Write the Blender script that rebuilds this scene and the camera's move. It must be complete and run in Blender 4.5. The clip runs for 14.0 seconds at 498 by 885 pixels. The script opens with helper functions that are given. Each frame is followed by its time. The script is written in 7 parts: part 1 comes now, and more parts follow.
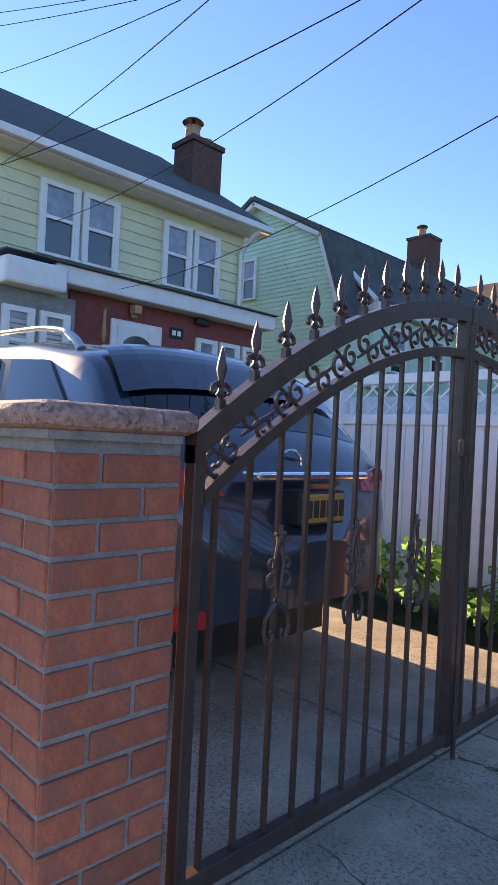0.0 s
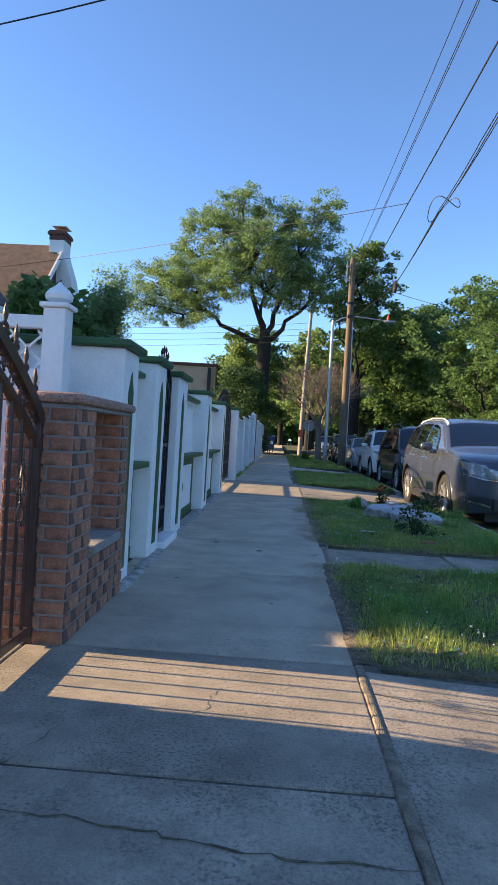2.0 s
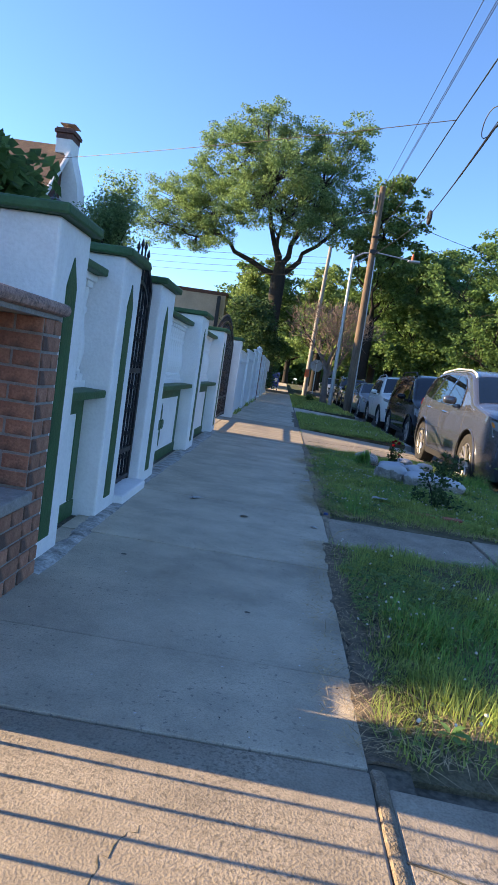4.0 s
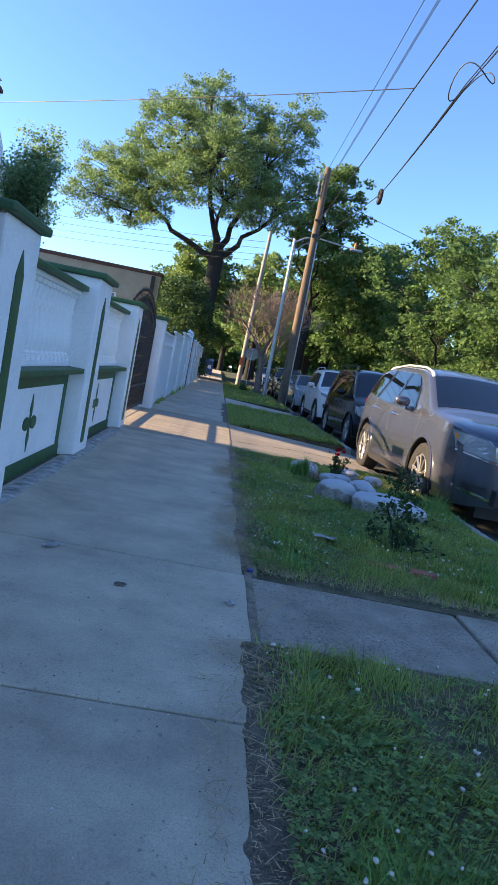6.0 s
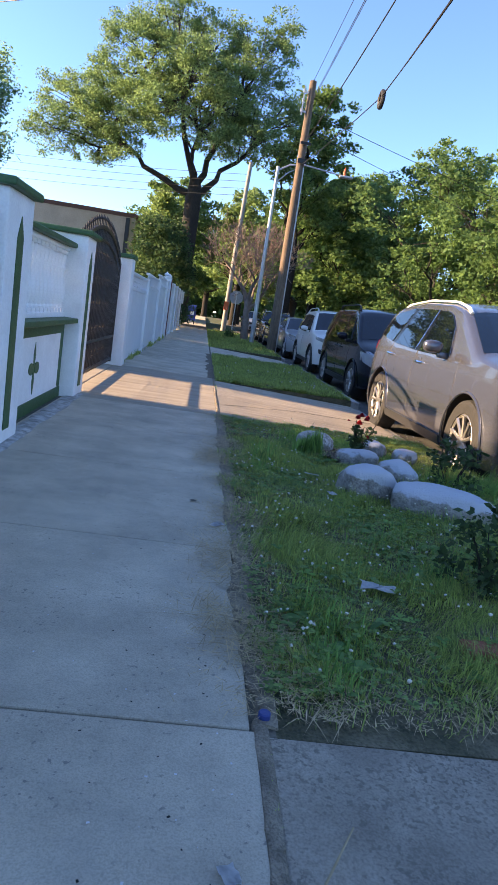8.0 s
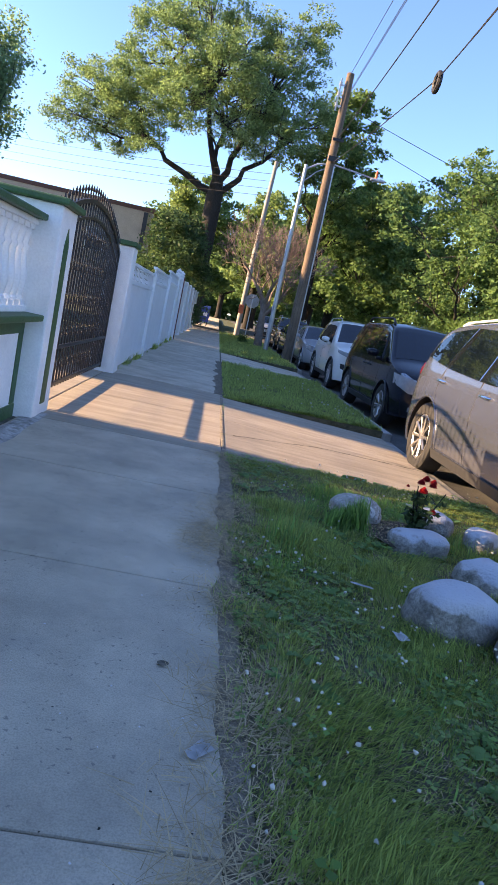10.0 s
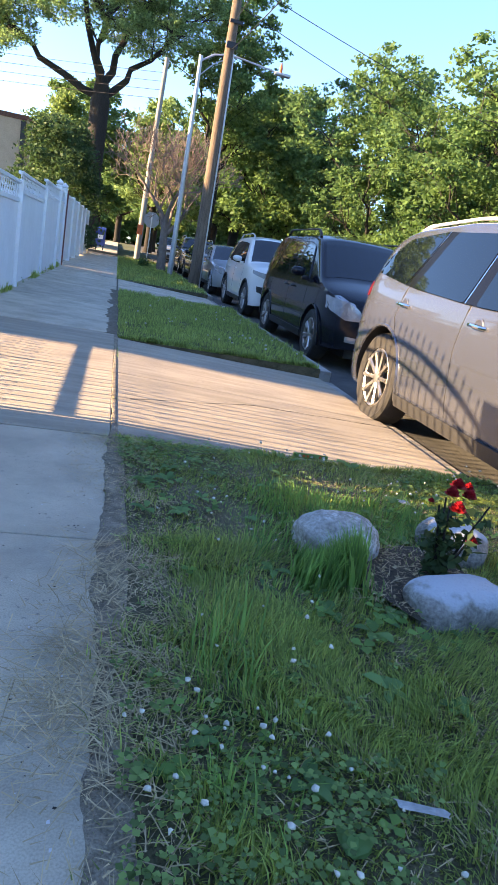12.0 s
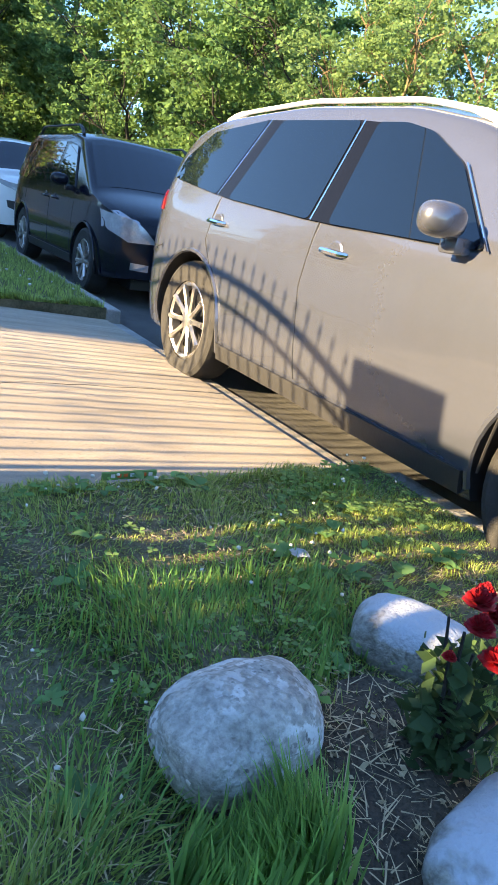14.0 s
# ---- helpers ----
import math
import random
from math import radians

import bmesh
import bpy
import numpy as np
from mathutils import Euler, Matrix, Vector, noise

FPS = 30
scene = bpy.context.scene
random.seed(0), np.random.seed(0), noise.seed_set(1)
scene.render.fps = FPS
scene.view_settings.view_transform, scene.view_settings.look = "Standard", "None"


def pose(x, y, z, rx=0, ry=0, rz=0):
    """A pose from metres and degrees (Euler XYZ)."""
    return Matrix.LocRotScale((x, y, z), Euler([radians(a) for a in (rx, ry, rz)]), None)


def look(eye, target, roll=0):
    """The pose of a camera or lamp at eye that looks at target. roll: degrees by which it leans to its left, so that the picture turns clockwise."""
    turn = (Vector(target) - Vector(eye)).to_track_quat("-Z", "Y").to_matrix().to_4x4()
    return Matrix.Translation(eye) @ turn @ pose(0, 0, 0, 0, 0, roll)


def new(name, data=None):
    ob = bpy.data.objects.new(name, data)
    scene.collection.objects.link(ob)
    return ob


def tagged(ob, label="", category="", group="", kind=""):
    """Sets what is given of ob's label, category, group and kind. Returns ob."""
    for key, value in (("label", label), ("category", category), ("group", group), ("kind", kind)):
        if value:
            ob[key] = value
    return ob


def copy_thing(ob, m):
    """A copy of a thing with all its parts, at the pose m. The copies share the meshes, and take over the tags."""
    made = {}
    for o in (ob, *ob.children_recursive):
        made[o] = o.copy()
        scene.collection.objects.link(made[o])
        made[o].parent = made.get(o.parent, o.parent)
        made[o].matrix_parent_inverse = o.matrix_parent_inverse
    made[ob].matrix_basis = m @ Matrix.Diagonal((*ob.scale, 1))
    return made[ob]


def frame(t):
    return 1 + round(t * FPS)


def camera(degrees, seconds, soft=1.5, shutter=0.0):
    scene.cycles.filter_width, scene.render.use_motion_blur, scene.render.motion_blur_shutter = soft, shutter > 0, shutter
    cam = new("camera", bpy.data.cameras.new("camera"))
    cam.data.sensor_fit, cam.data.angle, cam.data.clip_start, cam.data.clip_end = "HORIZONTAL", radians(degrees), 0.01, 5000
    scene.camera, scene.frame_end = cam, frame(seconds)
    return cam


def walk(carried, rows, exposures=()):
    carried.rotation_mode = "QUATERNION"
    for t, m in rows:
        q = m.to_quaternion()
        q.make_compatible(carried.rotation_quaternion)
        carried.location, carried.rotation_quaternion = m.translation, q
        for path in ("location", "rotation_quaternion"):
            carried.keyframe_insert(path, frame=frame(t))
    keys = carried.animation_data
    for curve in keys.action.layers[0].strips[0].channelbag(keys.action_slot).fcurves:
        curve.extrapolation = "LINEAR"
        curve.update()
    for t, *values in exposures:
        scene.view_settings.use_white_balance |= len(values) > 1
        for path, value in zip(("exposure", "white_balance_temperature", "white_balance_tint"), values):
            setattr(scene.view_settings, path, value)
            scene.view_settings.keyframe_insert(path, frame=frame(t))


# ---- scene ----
cam = camera(43.0, 14.0)
PATH = [
    (0, (0.921, 4.304, 1.04), (-0.514, 5.697, 1.044), 2.8),
    (0.5, (0.906, 4.355, 1.051), (-0.064, 6.104, 1.009), 2.7),
    (1, (0.948, 4.506, 1.038), (0.324, 6.406, 1.01), 3.3),
    (1.5, (0.967, 4.65, 1.02), (0.633, 6.622, 1.003), 4.3),
    (2, (0.942, 4.816, 0.99), (0.846, 6.813, 0.975), 3.4),
    (2.5, (0.954, 5.109, 0.969), (0.893, 7.108, 0.915), 6.7),
    (2.7, (0.934, 5.236, 0.979), (0.865, 7.234, 0.909), 8.5),
    (4.8, (1.026, 6.66, 0.993), (0.943, 8.64, 0.725), 8.4),
    (5, (1.048, 6.822, 1.006), (1.006, 8.807, 0.766), 8.8),
    (5.5, (1.041, 7.247, 0.99), (1.193, 9.229, 0.767), 7.9),
    (6, (1.072, 7.667, 1.02), (1.206, 9.651, 0.798), 11.3),
    (6.5, (1.045, 8.107, 1.02), (1.209, 10.085, 0.778), 10.2),
    (7, (1.062, 8.534, 1.022), (1.204, 10.507, 0.73), 9.2),
    (7.5, (1.072, 8.96, 1.004), (1.249, 10.919, 0.644), 8.1),
    (8, (1.12, 9.355, 1.02), (1.315, 11.308, 0.637), 9.0),
    (8.2, (1.129, 9.494, 1.036), (1.327, 11.448, 0.658), 9.5),
    (10.3, (1.154, 11.169, 1.05), (1.348, 13.124, 0.676), 13.3),
    (10.5, (1.151, 11.306, 1.034), (1.417, 13.252, 0.659), 12.5),
    (11, (1.158, 11.724, 1.014), (1.551, 13.635, 0.574), 11.1),
    (11.5, (1.224, 12.186, 0.986), (1.641, 14.08, 0.496), 10.6),
    (12, (1.312, 12.624, 0.964), (1.786, 14.49, 0.422), 10.9),
    (12.5, (1.413, 12.969, 0.968), (1.942, 14.803, 0.371), 11.7),
    (13, (1.488, 13.324, 0.937), (2.159, 15.093, 0.288), 12.7),
    (13.5, (1.578, 13.618, 0.94), (2.359, 15.332, 0.268), 13.0),
    (14, (1.619, 13.92, 0.898), (2.716, 15.461, 0.249), 11.0),
]
EXPOSURES = [(0, 1.9, 8050, 20), (1.5, 1.73, 7700, 14), (2.7, 1.77, 7550, 14), (5, 2.02, 7300, 16), (6.5, 2.06, 7350, 17), (8, 2.24, 8000, 21), (10.5, 2.37, 8150, 24), (12, 2.78, 8250, 19), (13, 2.99, 8150, 13), (14, 2.96, 8000, 9)]
walk(cam, [(t, look(eye, aim, roll)) for t, eye, aim, roll in PATH], EXPOSURES)

# ---- world, sun, exposure ----
SUN_EL, SUN_DRIFT = radians(18.0), -0.045
world = bpy.data.worlds.new("sky")
scene.world = world
world.use_nodes = True
wn = world.node_tree
sky = wn.nodes.new("ShaderNodeTexSky")
sky.sky_type = "NISHITA"
sky.sun_disc = False
sky.sun_elevation = SUN_EL
sky.sun_rotation = radians(-87.0)
sky.altitude = 0
sky.air_density = 0.85
sky.dust_density = 0.03
sky.ozone_density = 6.6
bg = wn.nodes["Background"]
wn.links.new(sky.outputs[0], bg.inputs[0])
bg.inputs[1].default_value = 0.115
sun_data = bpy.data.lights.new("sun", "SUN")
sun_data.energy = 4.2
sun_data.angle = radians(0.53)
sun_data.color = (1.0, 0.81, 0.54)
sun = new("sun", sun_data)
sun.matrix_world = look((-40, 2, 14), (-40 + math.cos(SUN_EL), 2 + SUN_DRIFT, 14 - math.sin(SUN_EL)))


# ---- materials ----
def mat(name, col, rough=0.7, metal=0.0, var=0.18, scale=6.0, bump=0.15, fine=60.0, coat=0.0, col2=None, rand=0.0, island=0.0, stretch=None, spec=0.5):
    """A node material: base colour broken by two noises, with fine relief. rand: change from object to object."""
    m = bpy.data.materials.new(name)
    m.use_nodes = True
    t = m.node_tree
    b = t.nodes["Principled BSDF"]
    b.inputs["Roughness"].default_value = rough
    b.inputs["Metallic"].default_value = metal
    b.inputs["Coat Weight"].default_value = coat
    b.inputs["Coat Roughness"].default_value = 0.04
    b.inputs["Specular IOR Level"].default_value = spec
    tc = t.nodes.new("ShaderNodeTexCoord")
    src = tc.outputs["Object"]
    if stretch:
        mp = t.nodes.new("ShaderNodeMapping")
        mp.inputs["Scale"].default_value = stretch
        t.links.new(src, mp.inputs[0])
        src = mp.outputs[0]
    n1 = t.nodes.new("ShaderNodeTexNoise")
    n1.inputs["Scale"].default_value = scale
    n1.inputs["Detail"].default_value = 6
    n1.inputs["Roughness"].default_value = 0.65
    n2 = t.nodes.new("ShaderNodeTexNoise")
    n2.inputs["Scale"].default_value = fine
    n2.inputs["Detail"].default_value = 3
    for n in (n1, n2):
        t.links.new(src, n.inputs["Vector"])
    dark = [c * (1 - var) for c in col]
    light = list(col2) if col2 else [min(1, c * (1 + var)) for c in col]
    r = t.nodes.new("ShaderNodeValToRGB")
    r.color_ramp.elements[0].position, r.color_ramp.elements[1].position = 0.32, 0.68
    r.color_ramp.elements[0].color = (*dark, 1)
    r.color_ramp.elements[1].color = (*light, 1)
    t.links.new(n1.outputs["Fac"], r.inputs[0])
    mixn = t.nodes.new("ShaderNodeMix")
    mixn.data_type = "RGBA"
    mixn.blend_type = "MULTIPLY"
    mixn.inputs["Factor"].default_value = min(1.0, var * 2.2)
    r2 = t.nodes.new("ShaderNodeValToRGB")
    r2.color_ramp.elements[0].position, r2.color_ramp.elements[1].position = 0.3, 0.6
    r2.color_ramp.elements[0].color = (0.62, 0.62, 0.62, 1)
    r2.color_ramp.elements[1].color = (1.08, 1.08, 1.08, 1)
    t.links.new(n2.outputs["Fac"], r2.inputs[0])
    t.links.new(r.outputs[0], mixn.inputs["A"])
    t.links.new(r2.outputs[0], mixn.inputs["B"])
    last = mixn.outputs["Result"]
    if rand or island:
        hs = t.nodes.new("ShaderNodeHueSaturation")
        mr = t.nodes.new("ShaderNodeMapRange")
        k = rand or island
        mr.inputs["To Min"].default_value, mr.inputs["To Max"].default_value = 1 - k, 1 + k
        if rand:
            oi = t.nodes.new("ShaderNodeObjectInfo")
            t.links.new(oi.outputs["Random"], mr.inputs["Value"])
        else:
            ge = t.nodes.new("ShaderNodeNewGeometry")
            t.links.new(ge.outputs["Random Per Island"], mr.inputs["Value"])
        t.links.new(mr.outputs[0], hs.inputs["Value"])
        t.links.new(last, hs.inputs["Color"])
        last = hs.outputs[0]
    t.links.new(last, b.inputs["Base Color"])
    if bump:
        bp = t.nodes.new("ShaderNodeBump")
        bp.inputs["Strength"].default_value = bump
        bp.inputs["Distance"].default_value = 0.01
        t.links.new(n2.outputs["Fac"], bp.inputs["Height"])
        t.links.new(bp.outputs[0], b.inputs["Normal"])
    return m


def leaf_mat(name, col, trans=0.35, k=0.35):
    m = bpy.data.materials.new(name)
    m.use_nodes = True
    t = m.node_tree
    out = t.nodes["Material Output"]
    b = t.nodes["Principled BSDF"]
    b.inputs["Roughness"].default_value = 0.6
    b.inputs["Specular IOR Level"].default_value = 0.18
    ge = t.nodes.new("ShaderNodeNewGeometry")
    r = t.nodes.new("ShaderNodeValToRGB")
    r.color_ramp.elements[0].color = (*[c * (1 - k) for c in col], 1)
    r.color_ramp.elements[1].color = (col[0] * (1 + k * 1.4), col[1] * (1 + k), col[2] * (1 + k * 0.6), 1)
    t.links.new(ge.outputs["Random Per Island"], r.inputs[0])
    t.links.new(r.outputs[0], b.inputs["Base Color"])
    tr = t.nodes.new("ShaderNodeBsdfTranslucent")
    hs = t.nodes.new("ShaderNodeHueSaturation")
    hs.inputs["Value"].default_value = 1.5
    hs.inputs["Hue"].default_value = 0.485
    t.links.new(r.outputs[0], hs.inputs["Color"])
    t.links.new(hs.outputs[0], tr.inputs[0])
    mx = t.nodes.new("ShaderNodeMixShader")
    mx.inputs[0].default_value = trans
    t.links.new(b.outputs[0], mx.inputs[1])
    t.links.new(tr.outputs[0], mx.inputs[2])
    t.links.new(mx.outputs[0], out.inputs[0])
    return m


M = {
    "asphalt": mat("asphalt", (0.075, 0.073, 0.07), 0.9, var=0.3, scale=2.0, fine=180, bump=0.5),
    "concrete": mat("pavement_concrete", (0.50, 0.425, 0.325), 0.9, var=0.24, scale=2.3, fine=210, bump=0.25, rand=0.08),
    "concrete_old": mat("worn_concrete", (0.345, 0.29, 0.225), 0.92, var=0.3, scale=3.2, fine=150, bump=0.3, rand=0.06),
    "concrete_apron": mat("apron_concrete", (0.35, 0.295, 0.225), 0.9, var=0.25, scale=2.6, fine=160, bump=0.3, rand=0.06, stretch=(0.5, 3, 1)),
    "kerb": mat("kerb_stone", (0.30, 0.29, 0.27), 0.9, var=0.3, scale=4, fine=90, bump=0.5, rand=0.08),
    "joint": mat("joint_dirt", (0.12, 0.105, 0.08), 0.95, var=0.45, scale=20),
    "dirt_dark": mat("dark_dirt", (0.17, 0.13, 0.09), 0.95, var=0.45, scale=14, fine=160, bump=1.0, col2=(0.25, 0.20, 0.145)),
    "dirt": mat("dry_dirt", (0.26, 0.205, 0.145), 0.95, var=0.4, scale=14, fine=160, bump=1.0, col2=(0.38, 0.31, 0.23)),
    "earth": mat("soil", (0.075, 0.055, 0.038), 0.95, var=0.4, scale=9, fine=120, bump=1.0),
    "lawn": mat("lawn_base", (0.10, 0.10, 0.045), 0.95, var=0.45, scale=5, fine=90, bump=1.0, col2=(0.19, 0.155, 0.095)),
    "far_ground": mat("far_ground", (0.06, 0.075, 0.03), 0.95, var=0.4, scale=0.4, fine=8, bump=0.3),
    "brick": mat("red_brick", (0.40, 0.115, 0.065), 0.85, var=0.2, scale=14, fine=120, bump=0.5, rand=0.16),
    "brick_brown": mat("brown_brick", (0.34, 0.145, 0.095), 0.88, var=0.28, scale=14, fine=120, bump=0.5, rand=0.22, col2=(0.42, 0.20, 0.13)),
    "wall_dirt": mat("flaked_whitewash", (0.30, 0.28, 0.25), 0.95, var=0.4, scale=11, fine=70, bump=0.6, col2=(0.58, 0.57, 0.54)),
    "mortar": mat("mortar", (0.27, 0.265, 0.255), 0.95, var=0.2, scale=20, fine=150, bump=0.5),
    "cap_stone": mat("speckled_capstone", (0.36, 0.22, 0.18), 0.75, var=0.4, scale=40, fine=110, bump=0.5),
    "stucco": mat("white_stucco", (0.80, 0.80, 0.79), 0.8, var=0.07, scale=3, fine=60, bump=0.35),
    "green": mat("green_paint", (0.028, 0.10, 0.035), 0.55, var=0.2, scale=8, fine=70, bump=0.25),
    "gate_brown": mat("brown_gate_paint", (0.075, 0.046, 0.04), 0.33, 0.2, var=0.2, scale=20, fine=120, bump=0.15),
    "iron_black": mat("black_iron", (0.012, 0.012, 0.014), 0.42, 0.2, var=0.2, scale=20),
    "iron_dark": mat("dark_iron", (0.03, 0.028, 0.029), 0.4, 0.4, var=0.3, scale=15),
    "vinyl": mat("white_vinyl", (0.76, 0.77, 0.78), 0.45, var=0.05, scale=2.5, fine=30, bump=0.05),
    "post_red": mat("red_brown_post", (0.16, 0.03, 0.025), 0.7, var=0.3),
    "siding_y": mat("pale_yellow_siding", (0.62, 0.62, 0.40), 0.6, var=0.08, scale=1.5, fine=20, bump=0.1),
    "siding_m": mat("mint_siding", (0.46, 0.66, 0.50), 0.6, var=0.08, scale=1.5, fine=20, bump=0.1),
    "red_wall": mat("red_painted_wall", (0.23, 0.05, 0.04), 0.7, var=0.2, scale=5, fine=30),
    "grey_wall": mat("grey_painted_wall", (0.22, 0.22, 0.21), 0.75, var=0.2, scale=5, fine=30),
    "trim": mat("white_trim", (0.72, 0.72, 0.71), 0.5, var=0.07, scale=5),
    "roof_grey": mat("grey_shingles", (0.075, 0.085, 0.085), 0.9, var=0.25, scale=3, fine=25, bump=0.6),
    "roof_brown": mat("brown_shingles", (0.125, 0.082, 0.06), 0.9, var=0.3, scale=3, fine=25, bump=0.6),
    "chimney": mat("chimney_brick", (0.115, 0.055, 0.045), 0.9, var=0.3, scale=9, fine=40, bump=0.5),
    "gable_brick": mat("brown_gable_brick", (0.085, 0.045, 0.038), 0.9, var=0.3, scale=7, fine=40, bump=0.5, col2=(0.13, 0.07, 0.058)),
    "sill_grey": mat("grey_sill_plastic", (0.026, 0.026, 0.027), 0.5, var=0.12, scale=6),
    "lantern_glass": mat("frosted_lantern_glass", (0.42, 0.46, 0.50), 0.25, var=0.15, scale=9, bump=0),
    "clay": mat("clay_pot", (0.42, 0.24, 0.14), 0.8, var=0.15),
    "tan_wall": mat("tan_wall", (0.42, 0.33, 0.25), 0.85, var=0.12, scale=1, fine=12),
    "glass": mat("window_glass", (0.03, 0.04, 0.045), 0.04, 0.0, var=0.1, scale=1, bump=0, spec=0.9),
    "glass_pale": mat("curtained_window_glass", (0.20, 0.24, 0.28), 0.05, 0.0, var=0.35, scale=4, bump=0, spec=0.8),
    "blind": mat("window_blind", (0.45, 0.45, 0.42), 0.7, var=0.1),
    "wood_pole": mat("weathered_pole", (0.155, 0.11, 0.078), 0.9, var=0.35, scale=5, fine=50, bump=0.8, stretch=(6, 6, 0.5)),
    "pole_white": mat("pale_pole", (0.30, 0.27, 0.23), 0.85, var=0.3, scale=4, fine=40, bump=0.5, stretch=(4, 4, 0.6)),
    "galv": mat("galvanised_steel", (0.45, 0.46, 0.47), 0.45, 0.6, var=0.12, scale=6),
    "wire": mat("black_cable", (0.012, 0.012, 0.013), 0.6, var=0.1),
    "bark": mat("dark_bark", (0.024, 0.020, 0.017), 0.95, var=0.35, scale=7, fine=40, bump=1.0, stretch=(3, 3, 0.7)),
    "bark_warm": mat("warm_bark", (0.20, 0.13, 0.07), 0.95, var=0.35, scale=7, fine=40, bump=1.0, stretch=(3, 3, 0.7)),
    "twig": mat("bare_twigs", (0.185, 0.138, 0.112), 0.9, var=0.25, scale=8),
    "rock": mat("granite_boulder", (0.40, 0.365, 0.31), 0.85, var=0.4, scale=16, fine=85, bump=0.9, col2=(0.54, 0.51, 0.46)),
    "rock_pale_crown": None,
    "paper": mat("litter_paper", (0.6, 0.6, 0.6), 0.7, var=0.2, scale=12),
    "dry": mat("dry_straw", (0.47, 0.35, 0.205), 0.9, var=0.1, island=0.4),
    "tyre": mat("tyre_rubber", (0.022, 0.021, 0.02), 0.85, var=0.3, scale=20, fine=120, bump=0.4),
    "alloy": mat("silver_alloy", (0.40, 0.38, 0.36), 0.35, 0.8, var=0.08),
    "chrome": mat("chrome", (0.75, 0.75, 0.76), 0.08, 1.0, var=0.03, bump=0),
    "black_plastic": mat("black_plastic", (0.015, 0.015, 0.016), 0.55, var=0.15),
    "black_gloss": mat("gloss_black", (0.004, 0.004, 0.0045), 0.12, var=0.05, bump=0, spec=0.15),
    "car_glass": mat("tinted_car_glass", (0.002, 0.004, 0.008), 0.02, 0.0, var=0.05, bump=0, spec=0.62),
    "paint_grey": mat("taupe_metallic_paint", (0.10, 0.107, 0.132), 0.27, 0.6, var=0.03, bump=0, coat=0.7),
    "paint_navy": mat("navy_black_paint", (0.006, 0.008, 0.014), 0.1, 0.0, var=0.03, bump=0, spec=0.3),
    "paint_white": mat("pearl_white_paint", (0.66, 0.64, 0.60), 0.35, 0.0, var=0.03, bump=0, coat=0.8),
    "paint_silver": mat("silver_blue_paint", (0.33, 0.36, 0.40), 0.33, 0.5, var=0.03, bump=0, coat=0.8),
    "paint_lexus": mat("graphite_blue_paint", (0.035, 0.045, 0.065), 0.3, 0.5, var=0.03, bump=0, coat=1.0),
    "lamp_red": mat("red_lamp_lens", (0.45, 0.015, 0.015), 0.12, var=0.1, bump=0, coat=0.6),
    "lamp_clear": mat("clear_lamp_lens", (0.34, 0.36, 0.39), 0.16, 0.5, var=0.15, scale=14, bump=0, coat=0.6),
    "amber": mat("amber_lens", (0.7, 0.2, 0.03), 0.15, var=0.1, bump=0),
    "plate_yellow": mat("number_plate", (0.46, 0.25, 0.05), 0.5, var=0.06),
    "blue_box": mat("blue_mailbox_paint", (0.02, 0.05, 0.2), 0.45, var=0.1),
    "sign_back": mat("sign_back_metal", (0.28, 0.28, 0.28), 0.5, 0.4, var=0.08),
    "rose": mat("red_rose_petal", (0.36, 0.008, 0.016), 0.6, var=0.3, scale=60, bump=0.1),
    "orange_lamp": mat("orange_lamp", (0.7, 0.12, 0.03), 0.4),
    "door_white": mat("white_door", (0.68, 0.69, 0.68), 0.5, var=0.06),
    "ink": mat("dark_lettering", (0.03, 0.025, 0.03), 0.6, var=0.05, bump=0),
    "leaf_big": leaf_mat("oak_leaves", (0.112, 0.20, 0.082), 0.5, 0.32),
    "leaf_dark": leaf_mat("dark_leaves", (0.080, 0.158, 0.055), 0.48),
    # hedge leaves darkened to stand in for shade, since the sun reaches them
    "leaf_hedge_shaded": leaf_mat("shaded_hedge_leaves", (0.038, 0.085, 0.034), 0.3),
    "leaf_light": leaf_mat("yellow_green_leaves", (0.128, 0.215, 0.082), 0.5),
    "leaf_mid": leaf_mat("mid_green_leaves", (0.082, 0.165, 0.06), 0.45),
    "leaf_fir": leaf_mat("blue_green_leaves", (0.14, 0.25, 0.125), 0.55),
    "grass": leaf_mat("grass_blades", (0.25, 0.355, 0.115), 0.5, 0.5),
    "grass_lush": leaf_mat("lush_grass_blades", (0.15, 0.32, 0.095), 0.5, 0.35),
    "clover": leaf_mat("clover_leaves", (0.16, 0.28, 0.10), 0.4, 0.45),
    "clover_flower": mat("clover_flower", (0.62, 0.60, 0.52), 0.8, var=0.15),
    "rose_leaf": leaf_mat("rose_leaves", (0.04, 0.08, 0.033), 0.25, 0.35),
    "weed": leaf_mat("broad_weed_leaves", (0.13, 0.27, 0.10), 0.4, 0.3),
}


# ---- building helpers ----
def thing(name, label="", category="", group="", kind="", at=(0, 0, 0)):
    ob = new(name)
    ob.location = at
    ob.empty_display_size = 0.1
    return tagged(ob, label, category, group, kind)


def mesh_of(name, bm, material, smooth=False):
    me = bpy.data.meshes.new(name)
    bmesh.ops.recalc_face_normals(bm, faces=bm.faces)
    bm.to_mesh(me)
    bm.free()
    me.materials.append(material)
    if smooth:
        me.shade_smooth()
        me.set_sharp_from_angle(angle=radians(38))
    return me


def part(name, bm, material, parent=None, label="", smooth=False):
    ob = new(name, mesh_of(name, bm, material, smooth))
    if parent:
        ob.parent = parent
    return tagged(ob, label)


